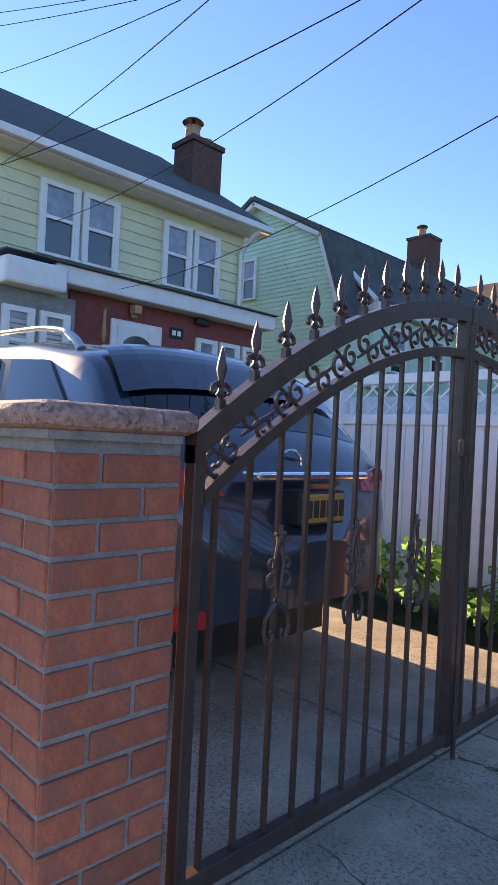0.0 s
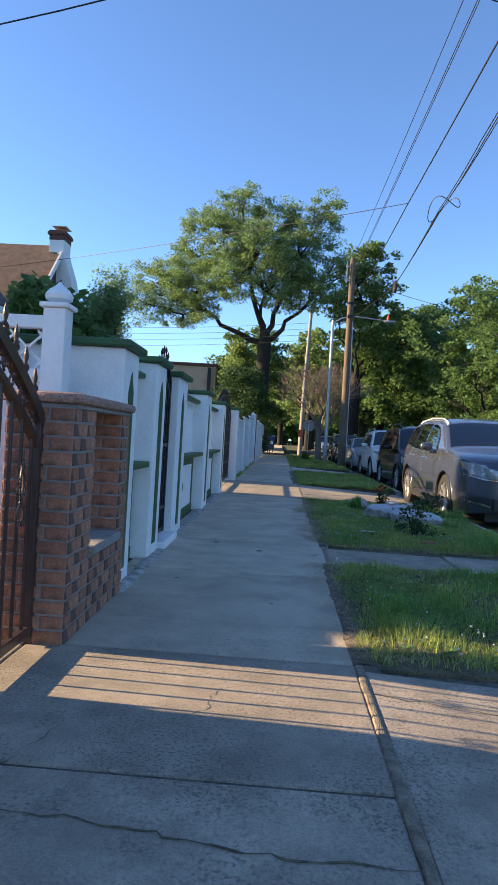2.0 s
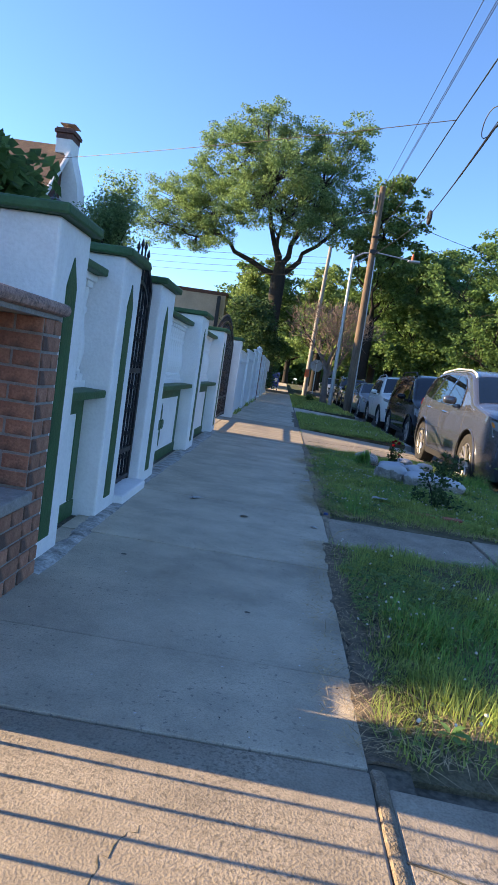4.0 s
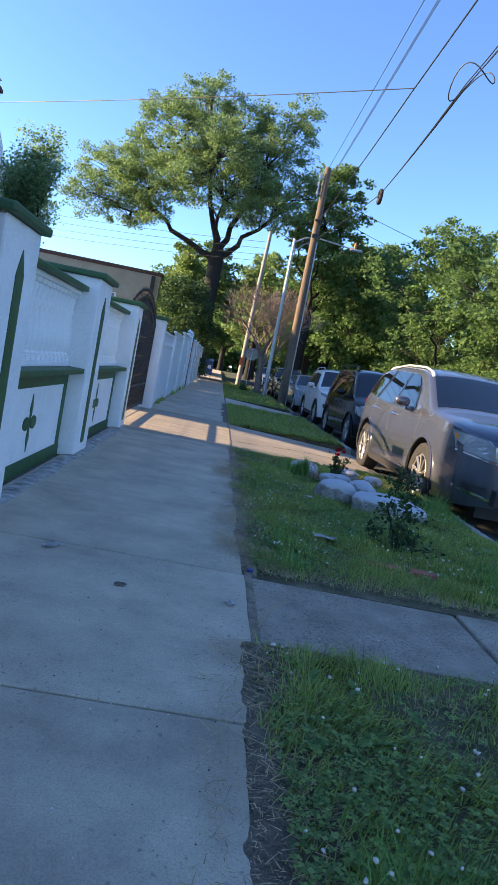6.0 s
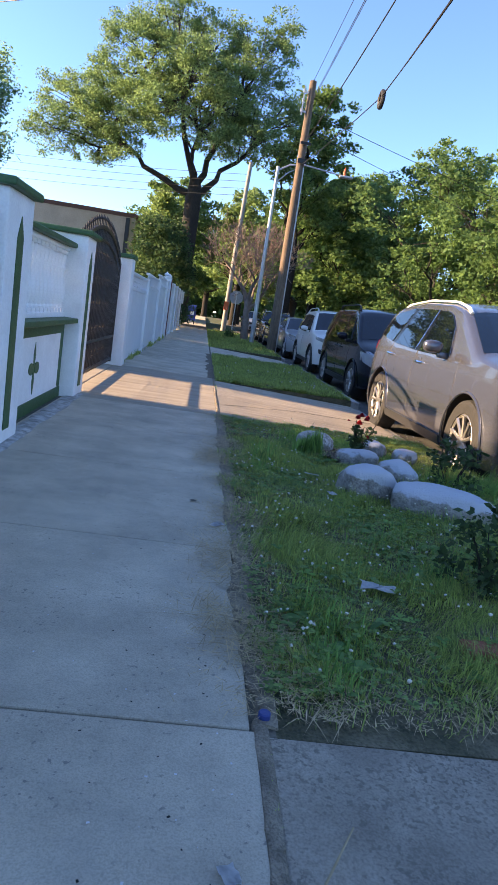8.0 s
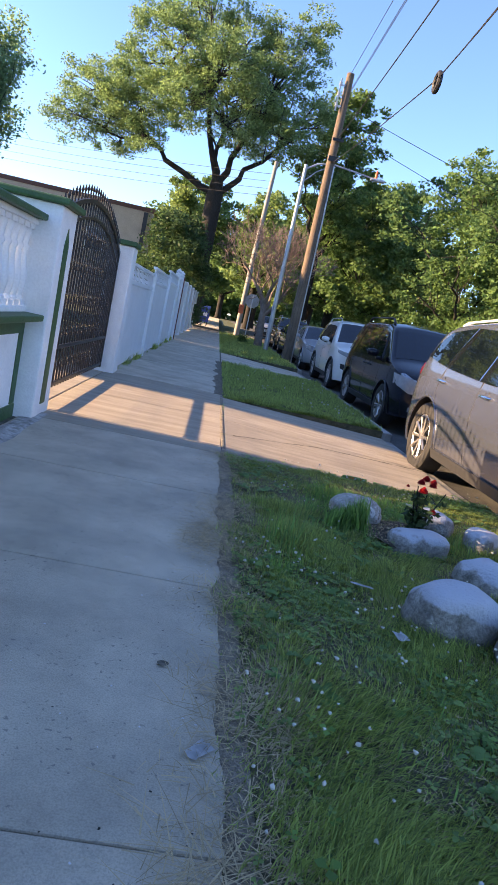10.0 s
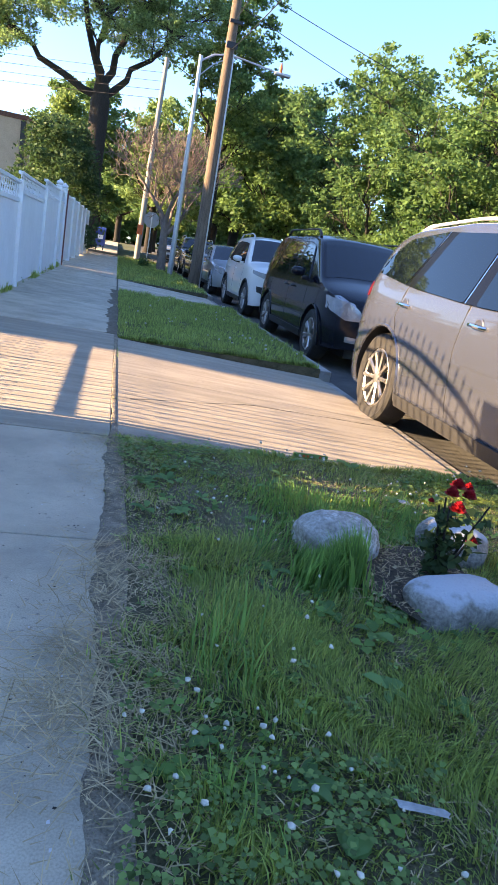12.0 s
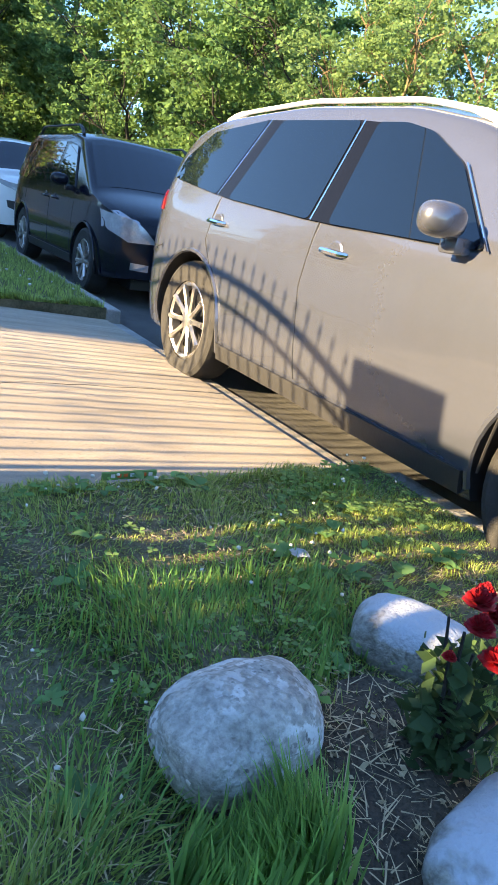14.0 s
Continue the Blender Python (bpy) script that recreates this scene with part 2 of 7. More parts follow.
def single(name, bm, material, label, category, group="", kind="", smooth=False):
    return tagged(part(name, bm, material, None, "", smooth), label, category, group, kind)


def box(bm, x0, x1, y0, y1, z0, z1, bevel=0.0):
    vs = [bm.verts.new((x, y, z)) for x in (x0, x1) for y in (y0, y1) for z in (z0, z1)]
    fs = [bm.faces.new([vs[i] for i in f]) for f in ((0, 1, 3, 2), (4, 6, 7, 5), (0, 4, 5, 1), (2, 3, 7, 6), (0, 2, 6, 4), (1, 5, 7, 3))]
    if bevel:
        es = list({e for f in fs for e in f.edges})
        bmesh.ops.bevel(bm, geom=es, offset=bevel, segments=2, profile=0.5, affect="EDGES")
    return bm


def boxes(*rows, bevel=0.0):
    bm = bmesh.new()
    for r in rows:
        b2 = bmesh.new()
        box(b2, *r, bevel=bevel)
        me = bpy.data.meshes.new("tmp")
        b2.to_mesh(me)
        b2.free()
        bm.from_mesh(me)
        bpy.data.meshes.remove(me)
    return bm


def tube(bm, pts, rad, sides=8, flat=1.0):
    """A tube along points; rad is one radius or one for each point; flat squeezes it along its second axis."""
    pts = [Vector(p) for p in pts]
    rads = rad if isinstance(rad, (list, tuple)) else [rad] * len(pts)
    rings = []
    ref = None
    for i, p in enumerate(pts):
        d = (pts[min(i + 1, len(pts) - 1)] - pts[max(i - 1, 0)]).normalized()
        if ref is None:
            ref = Vector((0, 0, 1)) if abs(d.z) < 0.9 else Vector((1, 0, 0))
        a = d.cross(ref)
        if a.length < 1e-4:
            a = d.orthogonal()
        a.normalize()
        b = d.cross(a)
        ref = a.cross(d)
        rings.append([bm.verts.new(p + (a * math.cos(k * 2 * math.pi / sides) + b * flat * math.sin(k * 2 * math.pi / sides)) * rads[i]) for k in range(sides)])
    for r0, r1 in zip(rings, rings[1:]):
        for k in range(sides):
            bm.faces.new((r0[k], r0[(k + 1) % sides], r1[(k + 1) % sides], r1[k]))
    bm.faces.new(rings[0][::-1])
    bm.faces.new(rings[-1])
    return bm


def lathe(bm, prof, at=(0, 0, 0), axis="z", sides=14, closed=False):
    """Turn a profile of (radius, height) round an axis."""
    rings = []
    for r, h in prof:
        ring = []
        for k in range(sides):
            c, s = r * math.cos(2 * math.pi * k / sides), r * math.sin(2 * math.pi * k / sides)
            v = (c, s, h) if axis == "z" else ((h, c, s) if axis == "x" else (c, h, s))
            ring.append(bm.verts.new((v[0] + at[0], v[1] + at[1], v[2] + at[2])))
        rings.append(ring)
    for r0, r1 in zip(rings, rings[1:]):
        for k in range(sides):
            bm.faces.new((r0[k], r0[(k + 1) % sides], r1[(k + 1) % sides], r1[k]))
    if closed:
        for k in range(sides):
            bm.faces.new((rings[-1][k], rings[-1][(k + 1) % sides], rings[0][(k + 1) % sides], rings[0][k]))
    else:
        bm.faces.new(rings[0][::-1])
        bm.faces.new(rings[-1])
    return bm


def prism(bm, outline, a0, a1, axis="x"):
    """A polygon pushed along an axis. outline: (u, v) = (y, z) for x, (x, z) for y, (x, y) for z."""
    def at(u, v, a):
        return (a, u, v) if axis == "x" else ((u, a, v) if axis == "y" else (u, v, a))
    lo = [bm.verts.new(at(u, v, a0)) for u, v in outline]
    hi = [bm.verts.new(at(u, v, a1)) for u, v in outline]
    n = len(outline)
    bm.faces.new(lo[::-1])
    bm.faces.new(hi)
    for i in range(n):
        bm.faces.new((lo[i], lo[(i + 1) % n], hi[(i + 1) % n], hi[i]))
    return bm


def soup(name, verts, faces, material, parent=None, label="", category="", kind=""):
    """A mesh from arrays: all triangles, or all quads."""
    me = bpy.data.meshes.new(name)
    k = faces.shape[1]
    me.vertices.add(len(verts))
    me.vertices.foreach_set("co", np.asarray(verts, np.float32).ravel())
    me.loops.add(faces.size)
    me.loops.foreach_set("vertex_index", np.asarray(faces, np.int32).ravel())
    me.polygons.add(len(faces))
    me.polygons.foreach_set("loop_start", np.arange(0, faces.size, k, dtype=np.int32))
    me.materials.append(material)
    me.update(calc_edges=True)
    ob = new(name, me)
    if parent:
        ob.parent = parent
    return tagged(ob, label, category, "", kind)


def pale_crown_rock():
    """Granite whose colour turns pale bluish grey above a ragged height."""
    m = mat("pale_crowned_boulder", (0.26, 0.235, 0.20), 0.85, var=0.4, scale=16, fine=85, bump=0.9, col2=(0.40, 0.38, 0.34))
    t = m.node_tree
    bs = t.nodes["Principled BSDF"]
    old = bs.inputs["Base Color"].links[0].from_socket
    tc = t.nodes.new("ShaderNodeTexCoord")
    sp = t.nodes.new("ShaderNodeSeparateXYZ")
    t.links.new(tc.outputs["Object"], sp.inputs[0])
    nz = t.nodes.new("ShaderNodeTexNoise")
    nz.inputs["Scale"].default_value = 9
    nz.inputs["Detail"].default_value = 5
    t.links.new(tc.outputs["Object"], nz.inputs["Vector"])
    ad = t.nodes.new("ShaderNodeMath")
    ad.operation = "MULTIPLY_ADD"
    ad.inputs[1].default_value = 0.16
    t.links.new(nz.outputs["Fac"], ad.inputs[0])
    t.links.new(sp.outputs["Z"], ad.inputs[2])
    mr = t.nodes.new("ShaderNodeMapRange")
    mr.inputs["From Min"].default_value, mr.inputs["From Max"].default_value = 0.125, 0.14
    t.links.new(ad.outputs[0], mr.inputs["Value"])
    mx = t.nodes.new("ShaderNodeMix")
    mx.data_type = "RGBA"
    t.links.new(mr.outputs[0], mx.inputs["Factor"])
    t.links.new(old, mx.inputs["A"])
    mx.inputs["B"].default_value = (0.43, 0.45, 0.48, 1)
    t.links.new(mx.outputs["Result"], bs.inputs["Base Color"])
    return m


M["rock_pale_crown"] = pale_crown_rock()


def speckle(m, col, scale, lo, hi, patch=3.0, amount=1.0, voronoi=False):
    """Scatter spots of another colour over a material, thicker in some patches than in others."""
    t = m.node_tree
    bs = t.nodes["Principled BSDF"]
    old = bs.inputs["Base Color"].links[0].from_socket
    tc = t.nodes.new("ShaderNodeTexCoord")
    if voronoi:
        a = t.nodes.new("ShaderNodeTexVoronoi")
        out = a.outputs["Distance"]
    else:
        a = t.nodes.new("ShaderNodeTexNoise")
        a.inputs["Detail"].default_value = 4
        out = a.outputs["Fac"]
    a.inputs["Scale"].default_value = scale
    b = t.nodes.new("ShaderNodeTexNoise")
    b.inputs["Scale"].default_value = patch
    b.inputs["Detail"].default_value = 3
    for n in (a, b):
        t.links.new(tc.outputs["Object"], n.inputs["Vector"])
    f = t.nodes.new("ShaderNodeMapRange")
    f.inputs["From Min"].default_value, f.inputs["From Max"].default_value = lo, hi
    t.links.new(out, f.inputs["Value"])
    g = t.nodes.new("ShaderNodeMapRange")
    g.inputs["From Min"].default_value, g.inputs["From Max"].default_value = 0.42, 0.58
    g.inputs["To Max"].default_value = amount
    t.links.new(b.outputs["Fac"], g.inputs["Value"])
    k = t.nodes.new("ShaderNodeMath")
    k.operation = "MULTIPLY"
    t.links.new(f.outputs[0], k.inputs[0])
    t.links.new(g.outputs[0], k.inputs[1])
    mx = t.nodes.new("ShaderNodeMix")
    mx.data_type = "RGBA"
    t.links.new(k.outputs[0], mx.inputs["Factor"])
    t.links.new(old, mx.inputs["A"])
    mx.inputs["B"].default_value = (*col, 1)
    t.links.new(mx.outputs["Result"], bs.inputs["Base Color"])


speckle(M["concrete_old"], (0.14, 0.12, 0.095), 62, 0.53, 0.66, 2.6, 0.7)
speckle(M["concrete_old"], (0.10, 0.088, 0.07), 85, 0.545, 0.59, 1.7, 0.6)
speckle(M["concrete_old"], (0.22, 0.185, 0.145), 5, 0.53, 0.68, 1.3, 0.6)
speckle(M["concrete"], (0.27, 0.24, 0.20), 3.5, 0.55, 0.72, 1.1, 0.35)
speckle(M["concrete"], (0.17, 0.155, 0.14), 55, 0.63, 0.67, 2.5, 0.7)
speckle(M["rock"], (0.66, 0.65, 0.63), 42, 0.50, 0.56, 7.0, 0.85)
speckle(M["rock"], (0.10, 0.095, 0.085), 60, 0.60, 0.64, 9.0, 0.8)
speckle(M["cap_stone"], (0.10, 0.075, 0.07), 75, 0.56, 0.61, 12.0, 0.8)
speckle(M["brick_brown"], (0.06, 0.045, 0.04), 5, 0.52, 0.62, 3.0, 0.8)
speckle(M["concrete_apron"], (0.20, 0.175, 0.15), 40, 0.60, 0.66, 2.5, 0.6)
speckle(M["brick"], (0.23, 0.10, 0.075), 9, 0.52, 0.66, 5.0, 0.6)


# ---- ground, road, pavement ----
def slab(x0, x1, y0, y1, top, thick=0.12, drop=0.0, bevel=0.008):
    """A slab as a mesh of its own; drop lowers its far x side."""
    bm = bmesh.new()
    box(bm, x0, x1, y0, y1, top - thick, top, bevel=bevel)
    if drop:
        for v in bm.verts:
            v.co.z -= drop * (v.co.x - x0) / (x1 - x0)
    return bm


bm = bmesh.new()
box(bm, -600, 700, -500, 900, -0.6, -0.19)
single("ground", bm, M["far_ground"], "dark earth and grass ground reaching the horizon", "ground", kind="structure")
bm = boxes((3.74, 11.6, -60, 160, -0.5, -0.15))
single("road", bm, M["asphalt"], "grey asphalt street with a shaded surface", "road", kind="structure")
bm = boxes((-60, 3.70, 46.0, 51.5, -0.5, -0.145), (11.62, 90, 46.0, 51.5, -0.5, -0.145))
single("road_crossing", bm, M["asphalt"], "asphalt side street crossing the pavement", "road", kind="structure")

pavement = thing("pavement", "grey concrete pavement slabs with dark joints", "pavement", kind="structure")
bm = boxes((-0.30, 1.45, -12, 46.0, -0.3, -0.008), (-0.30, 1.345, 51.6, 120, -0.3, -0.02))
part("joint_bed", bm, M["joint"], pavement)
edges = [-9.0, -7.4, -5.8, -4.2, -2.6, -1.0, 0.6, 2.2, 3.8, 4.98]
edges2 = [7.66, 8.17, 9.42, 10.78, 12.02, 13.28, 14.58, 15.75]
edges3 = [19.35 + 1.29 * i for i in range(5)] + [25.1, 26.8, 28.5] + [29.8 + 1.35 * i for i in range(12)]
rnd = random.Random(4)
for ed in (edges, edges2, edges3):
    for a, b in zip(ed, ed[1:]):
        dz = rnd.uniform(-0.004, 0.004)
        part("slab", slab(-0.14, (1.34 if a < 9 else 1.39) + rnd.uniform(-0.012, 0.008), a + 0.0035, b - 0.0035, dz, bevel=0.006), M["concrete"], pavement)
for a in range(52, 118, 3):
    part("slab", slab(-0.14, 1.34, a + 0.01, a + 2.98, 0), M["concrete"], pavement)
driveway = thing("driveway", "worn concrete driveway apron with cracked slabs and exposed aggregate", "driveway", kind="structure")
part("joint_bed", boxes((-10.0, 3.72, 4.9, 7.70, -0.3, -0.028)), M["joint"], driveway)
for x0, x1, y0, y1 in ((-9.9, -3.2, 5.0, 7.62), (-3.19, -0.16, 5.0, 6.32), (-3.19, -0.16, 6.335, 7.62), (-0.15, 1.335, 4.99, 6.02), (-0.15, 1.335, 6.03, 6.62), (-0.15, 1.335, 6.63, 7.655)):
    part("slab", slab(x0, x1, y0, y1, rnd.uniform(-0.004, 0.003)), M["concrete_old"], driveway)
part("slab", slab(1.375, 3.62, 4.2, 5.9, 0.0, drop=0.11), M["concrete_old"], driveway)
part("slab", slab(1.375, 3.62, 5.915, 7.60, 0.0, drop=0.11), M["concrete_old"], driveway)
apron = thing("driveway_apron", "sunlit concrete driveway apron crossing the grass strip", "driveway", kind="structure")
part("joint_bed", boxes((-2.0, 3.74, 15.755, 19.36, -0.35, -0.15)), M["joint"], apron)
for x0, x1, y0, y1, d in ((-1.9, -0.15, 16.2, 19.2, 0), (-0.14, 1.39, 15.76, 17.4, 0), (-0.14, 1.39, 17.41, 19.34, 0), (1.42, 3.60, 15.77, 17.38, 0.10), (1.42, 3.60, 17.395, 19.1, 0.10)):
    part("slab", slab(x0, x1, y0, y1, 0.0, 0.14, d), M["concrete_apron"], apron)
path = thing("carriage_walk", "narrow old concrete path crossing the grass strip to the kerb", "path", kind="structure")
for x0, x1 in ((1.425, 2.5), (2.515, 3.60)):
    part("slab", slab(x0, x1, 10.02, 10.77, -0.005, 0.12, 0.01), M["concrete_old"], path)
drive3 = thing("far_driveway", "concrete driveway strip farther along the street", "driveway", kind="structure")
part("slab", slab(1.42, 3.6, 25.1, 28.45, 0.0, 0.14, 0.1), M["concrete"], drive3)

kerb = thing("kerb", "grey concrete kerb stones along the street", "kerb", kind="structure")
for y0, y1, top in ((-12, 4.15, -0.02), (4.2, 7.65, -0.12), (7.7, 15.72, -0.02), (15.77, 19.1, -0.125), (19.15, 25.0, -0.02), (25.05, 28.45, -0.125), (28.5, 45.9, -0.02)):
    n = max(1, round((y1 - y0) / 1.9))
    for i in range(n):
        a, b = y0 + (y1 - y0) * i / n, y0 + (y1 - y0) * (i + 1) / n
        part("kerb_stone", slab(3.605, 3.745, a + 0.006, b - 0.006, top, 0.3, bevel=0.018), M["kerb"], kerb)

STRIPS = ((7.665, 10.015), (10.772, 15.765), (19.15, 25.06), (28.50, 45.9), (-12, 4.15))
lawn = thing("lawn", "grass verge between pavement and kerb", "lawn", kind="structure")


def lawn_z(x, y):
    u = (x - 1.35) / 2.25
    edge = min(1.0, max(0.0, u * 8)) * min(1.0, max(0.0, (1 - u) * 8))
    for y0, y1 in STRIPS:
        if y0 - 0.1 < y < y1 + 0.1:
            edge *= min(1.0, max(0.0, (y - y0) * 5)) * min(1.0, max(0.0, (y1 - y) * 5))
    return -0.010 + 0.018 * edge + 0.022 * noise.noise((x * 1.6, y * 1.6, 3.0)) * edge


for y0, y1 in STRIPS:
    nx, ny = 22, max(12, int((y1 - y0) * (9 if y0 < 16 else 3)))
    bm = bmesh.new()
    g = [[bm.verts.new((1.352 + 2.252 * i / nx, y0 + (y1 - y0) * j / ny, lawn_z(1.352 + 2.252 * i / nx, y0 + (y1 - y0) * j / ny))) for i in range(nx + 1)] for j in range(ny + 1)]
    for j in range(ny):
        for i in range(nx):
            bm.faces.new((g[j][i], g[j][i + 1], g[j + 1][i + 1], g[j + 1][i]))
    low = bmesh.ops.extrude_face_region(bm, geom=bm.faces[:])
    for v in low["geom"]:
        if isinstance(v, bmesh.types.BMVert):
            v.co.z = -0.3
    part("turf", bm, M["lawn"], lawn, smooth=True)

# ---- white wall with green trim ----
wall = thing("white_wall", "white stucco garden wall with green painted trim and caps", "garden wall", kind="structure")
FX, BX = -0.04, -0.19     # pier face, panel face
CAPS = 1.53


def pier(y0, y1, top, deep=-0.62):
    part("pier", boxes((deep, FX, y0, y1, -0.1, top), bevel=0.012), M["stucco"], wall)
    part("cap", boxes((deep - 0.03, FX + 0.045, y0 - 0.045, y1 + 0.045, top + 0.001, top + 0.05), bevel=0.012), M["green"], wall)
    ym = (y0 + y1) / 2
    w = min(0.062, (y1 - y0) * 0.17)
    bm = bmesh.new()
    prism(bm, [(ym - w, 0.09), (ym + w, 0.09), (ym + w, top - 0.26), (ym + w * 0.55, top - 0.20), (ym, top - 0.13), (ym - w * 0.55, top - 0.20), (ym - w, top - 0.26)], FX - 0.01, FX + 0.005)
    part("stripe", bm, M["green"], wall)


baluster_meshes = {}


def baluster():
    """A stout turned concrete baluster between the ledge and the top rail."""
    if "b" not in baluster_meshes:
        bm = boxes((-0.052, 0.052, -0.052, 0.052, 0.80, 0.835), (-0.052, 0.052, -0.052, 0.052, 1.325, 1.36))
        lathe(bm, [(0.046, 0.835), (0.05, 0.85), (0.040, 0.865), (0.046, 0.89), (0.056, 0.94), (0.058, 0.98), (0.052, 1.04), (0.041, 1.12), (0.037, 1.17), (0.048, 1.19), (0.048, 1.205), (0.039, 1.22), (0.044, 1.27), (0.05, 1.30), (0.044, 1.325)], sides=12)
        baluster_meshes["b"] = mesh_of("baluster", bm, M["stucco"], True)
    return baluster_meshes["b"]


def panel(y0, y1, spade=True, top=1.40):
    part("panel", boxes((-0.45, BX, y0, y1, -0.1, 0.76), bevel=0.0), M["stucco"], wall)
    part("coping", boxes((-0.5, BX + 0.06, y0 + 0.002, y1 - 0.002, top + 0.001, top + 0.045), bevel=0.01), M["green"], wall)
    part("rail", boxes((BX - 0.14, BX, y0 + 0.001, y1 - 0.001, 1.36, top), bevel=0.006), M["stucco"], wall)
    part("rail", boxes((BX - 0.14, BX, y0 + 0.001, y1 - 0.001, 0.7605, 0.80), bevel=0.006), M["stucco"], wall)
    part("ledge", boxes((BX - 0.01, FX - 0.02, y0 + 0.002, y1 - 0.002, 0.715, 0.7595), bevel=0.008), M["green"], wall)
    part("band", boxes((BX - 0.01, BX + 0.006, y0 + 0.002, y1 - 0.002, 0.61, 0.714)), M["green"], wall)
    part("band", boxes((BX - 0.01, BX + 0.006, y1 - 0.10, y1 - 0.002, 0.095, 0.609)), M["green"], wall)
    part("band", boxes((BX - 0.01, BX + 0.012, y0 + 0.002, y1 - 0.002, -0.03, 0.09)), M["green"], wall)
    n = max(2, round((y1 - y0) / 0.124))
    for i in range(n):
        ob = new("baluster", baluster())
        ob.parent, ob.location = wall, (BX - 0.07, y0 + (y1 - y0) * (i + 0.5) / n, 0)
    if spade:
        yc, zc, k = (y0 + y1) / 2 - 0.04, 0.35, min(1.0, (y1 - y0) / 0.9)
        bm = bmesh.new()
        for s in (1, -1):
            prism(bm, [(yc - 0.008, zc), (yc + 0.008, zc), (yc + 0.03 * k, zc + s * 0.11), (yc, zc + s * 0.215), (yc - 0.03 * k, zc + s * 0.11)], BX - 0.01, BX + 0.005)
            prism(bm, [(yc + s * (0.085 * k + 0.07 * k * math.cos(a)), zc + 0.05 * math.sin(a)) for a in np.linspace(0, 2 * math.pi, 12, endpoint=False)], BX - 0.01, BX + 0.0065)
        part("spade", bm, M["green"], wall)


pier(8.68, 9.08, 1.50, -0.72)
panel(9.08, 9.72)
pier(9.72, 10.13, CAPS)
pier(10.80, 11.36, CAPS)
panel(11.36, 13.17)
pier(13.17, 13.70, CAPS)
panel(13.70, 15.62)
pier(15.62, 16.06, CAPS)
part("step", boxes((-0.9, 0.02, 10.13, 10.80, -0.1, 0.06), bevel=0.012), M["stucco"], wall)
part("end_post", boxes((-0.34, -0.03, 19.18, 19.52, -0.1, 1.60), bevel=0.015), M["stucco"], wall)
part("cap", boxes((-0.40, 0.0, 19.14, 19.56, 1.601, 1.66), bevel=0.01), M["green"], wall)
part("return_wall", boxes((-6.0, -0.73, 8.70, 8.92, -0.1, 1.48), bevel=0.01), M["stucco"], wall)


# ---- brick piers beside the driveway gate ----
brick_meshes = {}


def brick_row(parent, x0, x1, y0, y1, height, course=0.0675, joint=0.011, shift=0, base=0.0, kind="brick"):
    """Courses of bricks round a pier: one object for each brick on all four faces."""
    rows = int(height / course)
    for r in range(rows):
        z0 = base + r * course + joint / 2
        for face in "xXyY":
            a0, a1 = (y0, y1) if face in "xX" else (x0, x1)
            length = a1 - a0
            n_half = (r + shift + (face in "yY")) % 2
            cuts = [a0]
            p = a0 + (0.100 if n_half else 0.201)
            while p < a1 - 0.05:
                cuts.append(p)
                p += 0.201
            cuts.append(a1)
            for b0, b1 in zip(cuts, cuts[1:]):
                if b1 - b0 < 0.03:
                    continue
                w = round(b1 - b0 - joint, 3)
                key = (face in "xX", w, kind)
                if key not in brick_meshes:
                    bm = bmesh.new()
                    hx, hy = (0.03, w / 2) if key[0] else (w / 2, 0.03)
                    box(bm, -hx, hx, -hy, hy, 0, course - joint, bevel=0.0035)
                    brick_meshes[key] = mesh_of("brick", bm, M[kind])
                ob = new("brick", brick_meshes[key])
                ob.parent = parent
                c = (b0 + b1) / 2
                out = rnd.uniform(-0.0015, 0.0025)
                ob.location = {"x": (x0 + 0.028 - out, c, z0), "X": (x1 - 0.028 + out, c, z0), "y": (c, y0 + 0.028 - out, z0), "Y": (c, y1 - 0.028 + out, z0)}[face]


def capstone(parent, x0, x1, y0, y1, z):
    bm = boxes((x0, x1, y0, y1, z, z + 0.052), bevel=0.024)
    part("capstone", bm, M["cap_stone"], parent, "speckled reddish stone cap with rounded edge", smooth=True)
    part("bed", boxes((x0 + 0.03, x1 - 0.03, y0 + 0.03, y1 - 0.03, z - 0.018, z - 0.001)), M["mortar"], parent)


pier_l = thing("brick_pier", "red brick gate pier with a rounded stone cap", "gate pier", "gate piers")
part("core", boxes((-0.457, -0.154, 4.854, 5.144, -0.05, 1.045)), M["mortar"], pier_l)
brick_row(pier_l, -0.46, -0.15, 4.85, 5.148, 1.052, shift=1)
capstone(pier_l, -0.50, -0.105, 4.80, 5.165, 1.05)
pier_r = thing("brick_pier", "weathered brown brick gate pier with an opening over a stone sill", "gate pier", "gate piers")
# two columns and a low wall leave a window-like opening under the cap
for y0, y1, top in ((7.62, 7.955, 1.083), (8.475, 8.66, 1.083), (7.957, 8.473, 0.365)):
    part("core", boxes((-0.296, 0.014, y0 + 0.004, y1 - 0.004, -0.05, top - 0.003)), M["mortar"], pier_r)
    brick_row(pier_r, -0.30, 0.018, y0, y1, top, kind="brick_brown")
part("sill", boxes((-0.33, 0.05, 7.962, 8.468, 0.358, 0.402), bevel=0.008), M["mortar"], pier_r, "grey stone sill")
capstone(pier_r, -0.34, 0.055, 7.61, 8.672, 1.095)

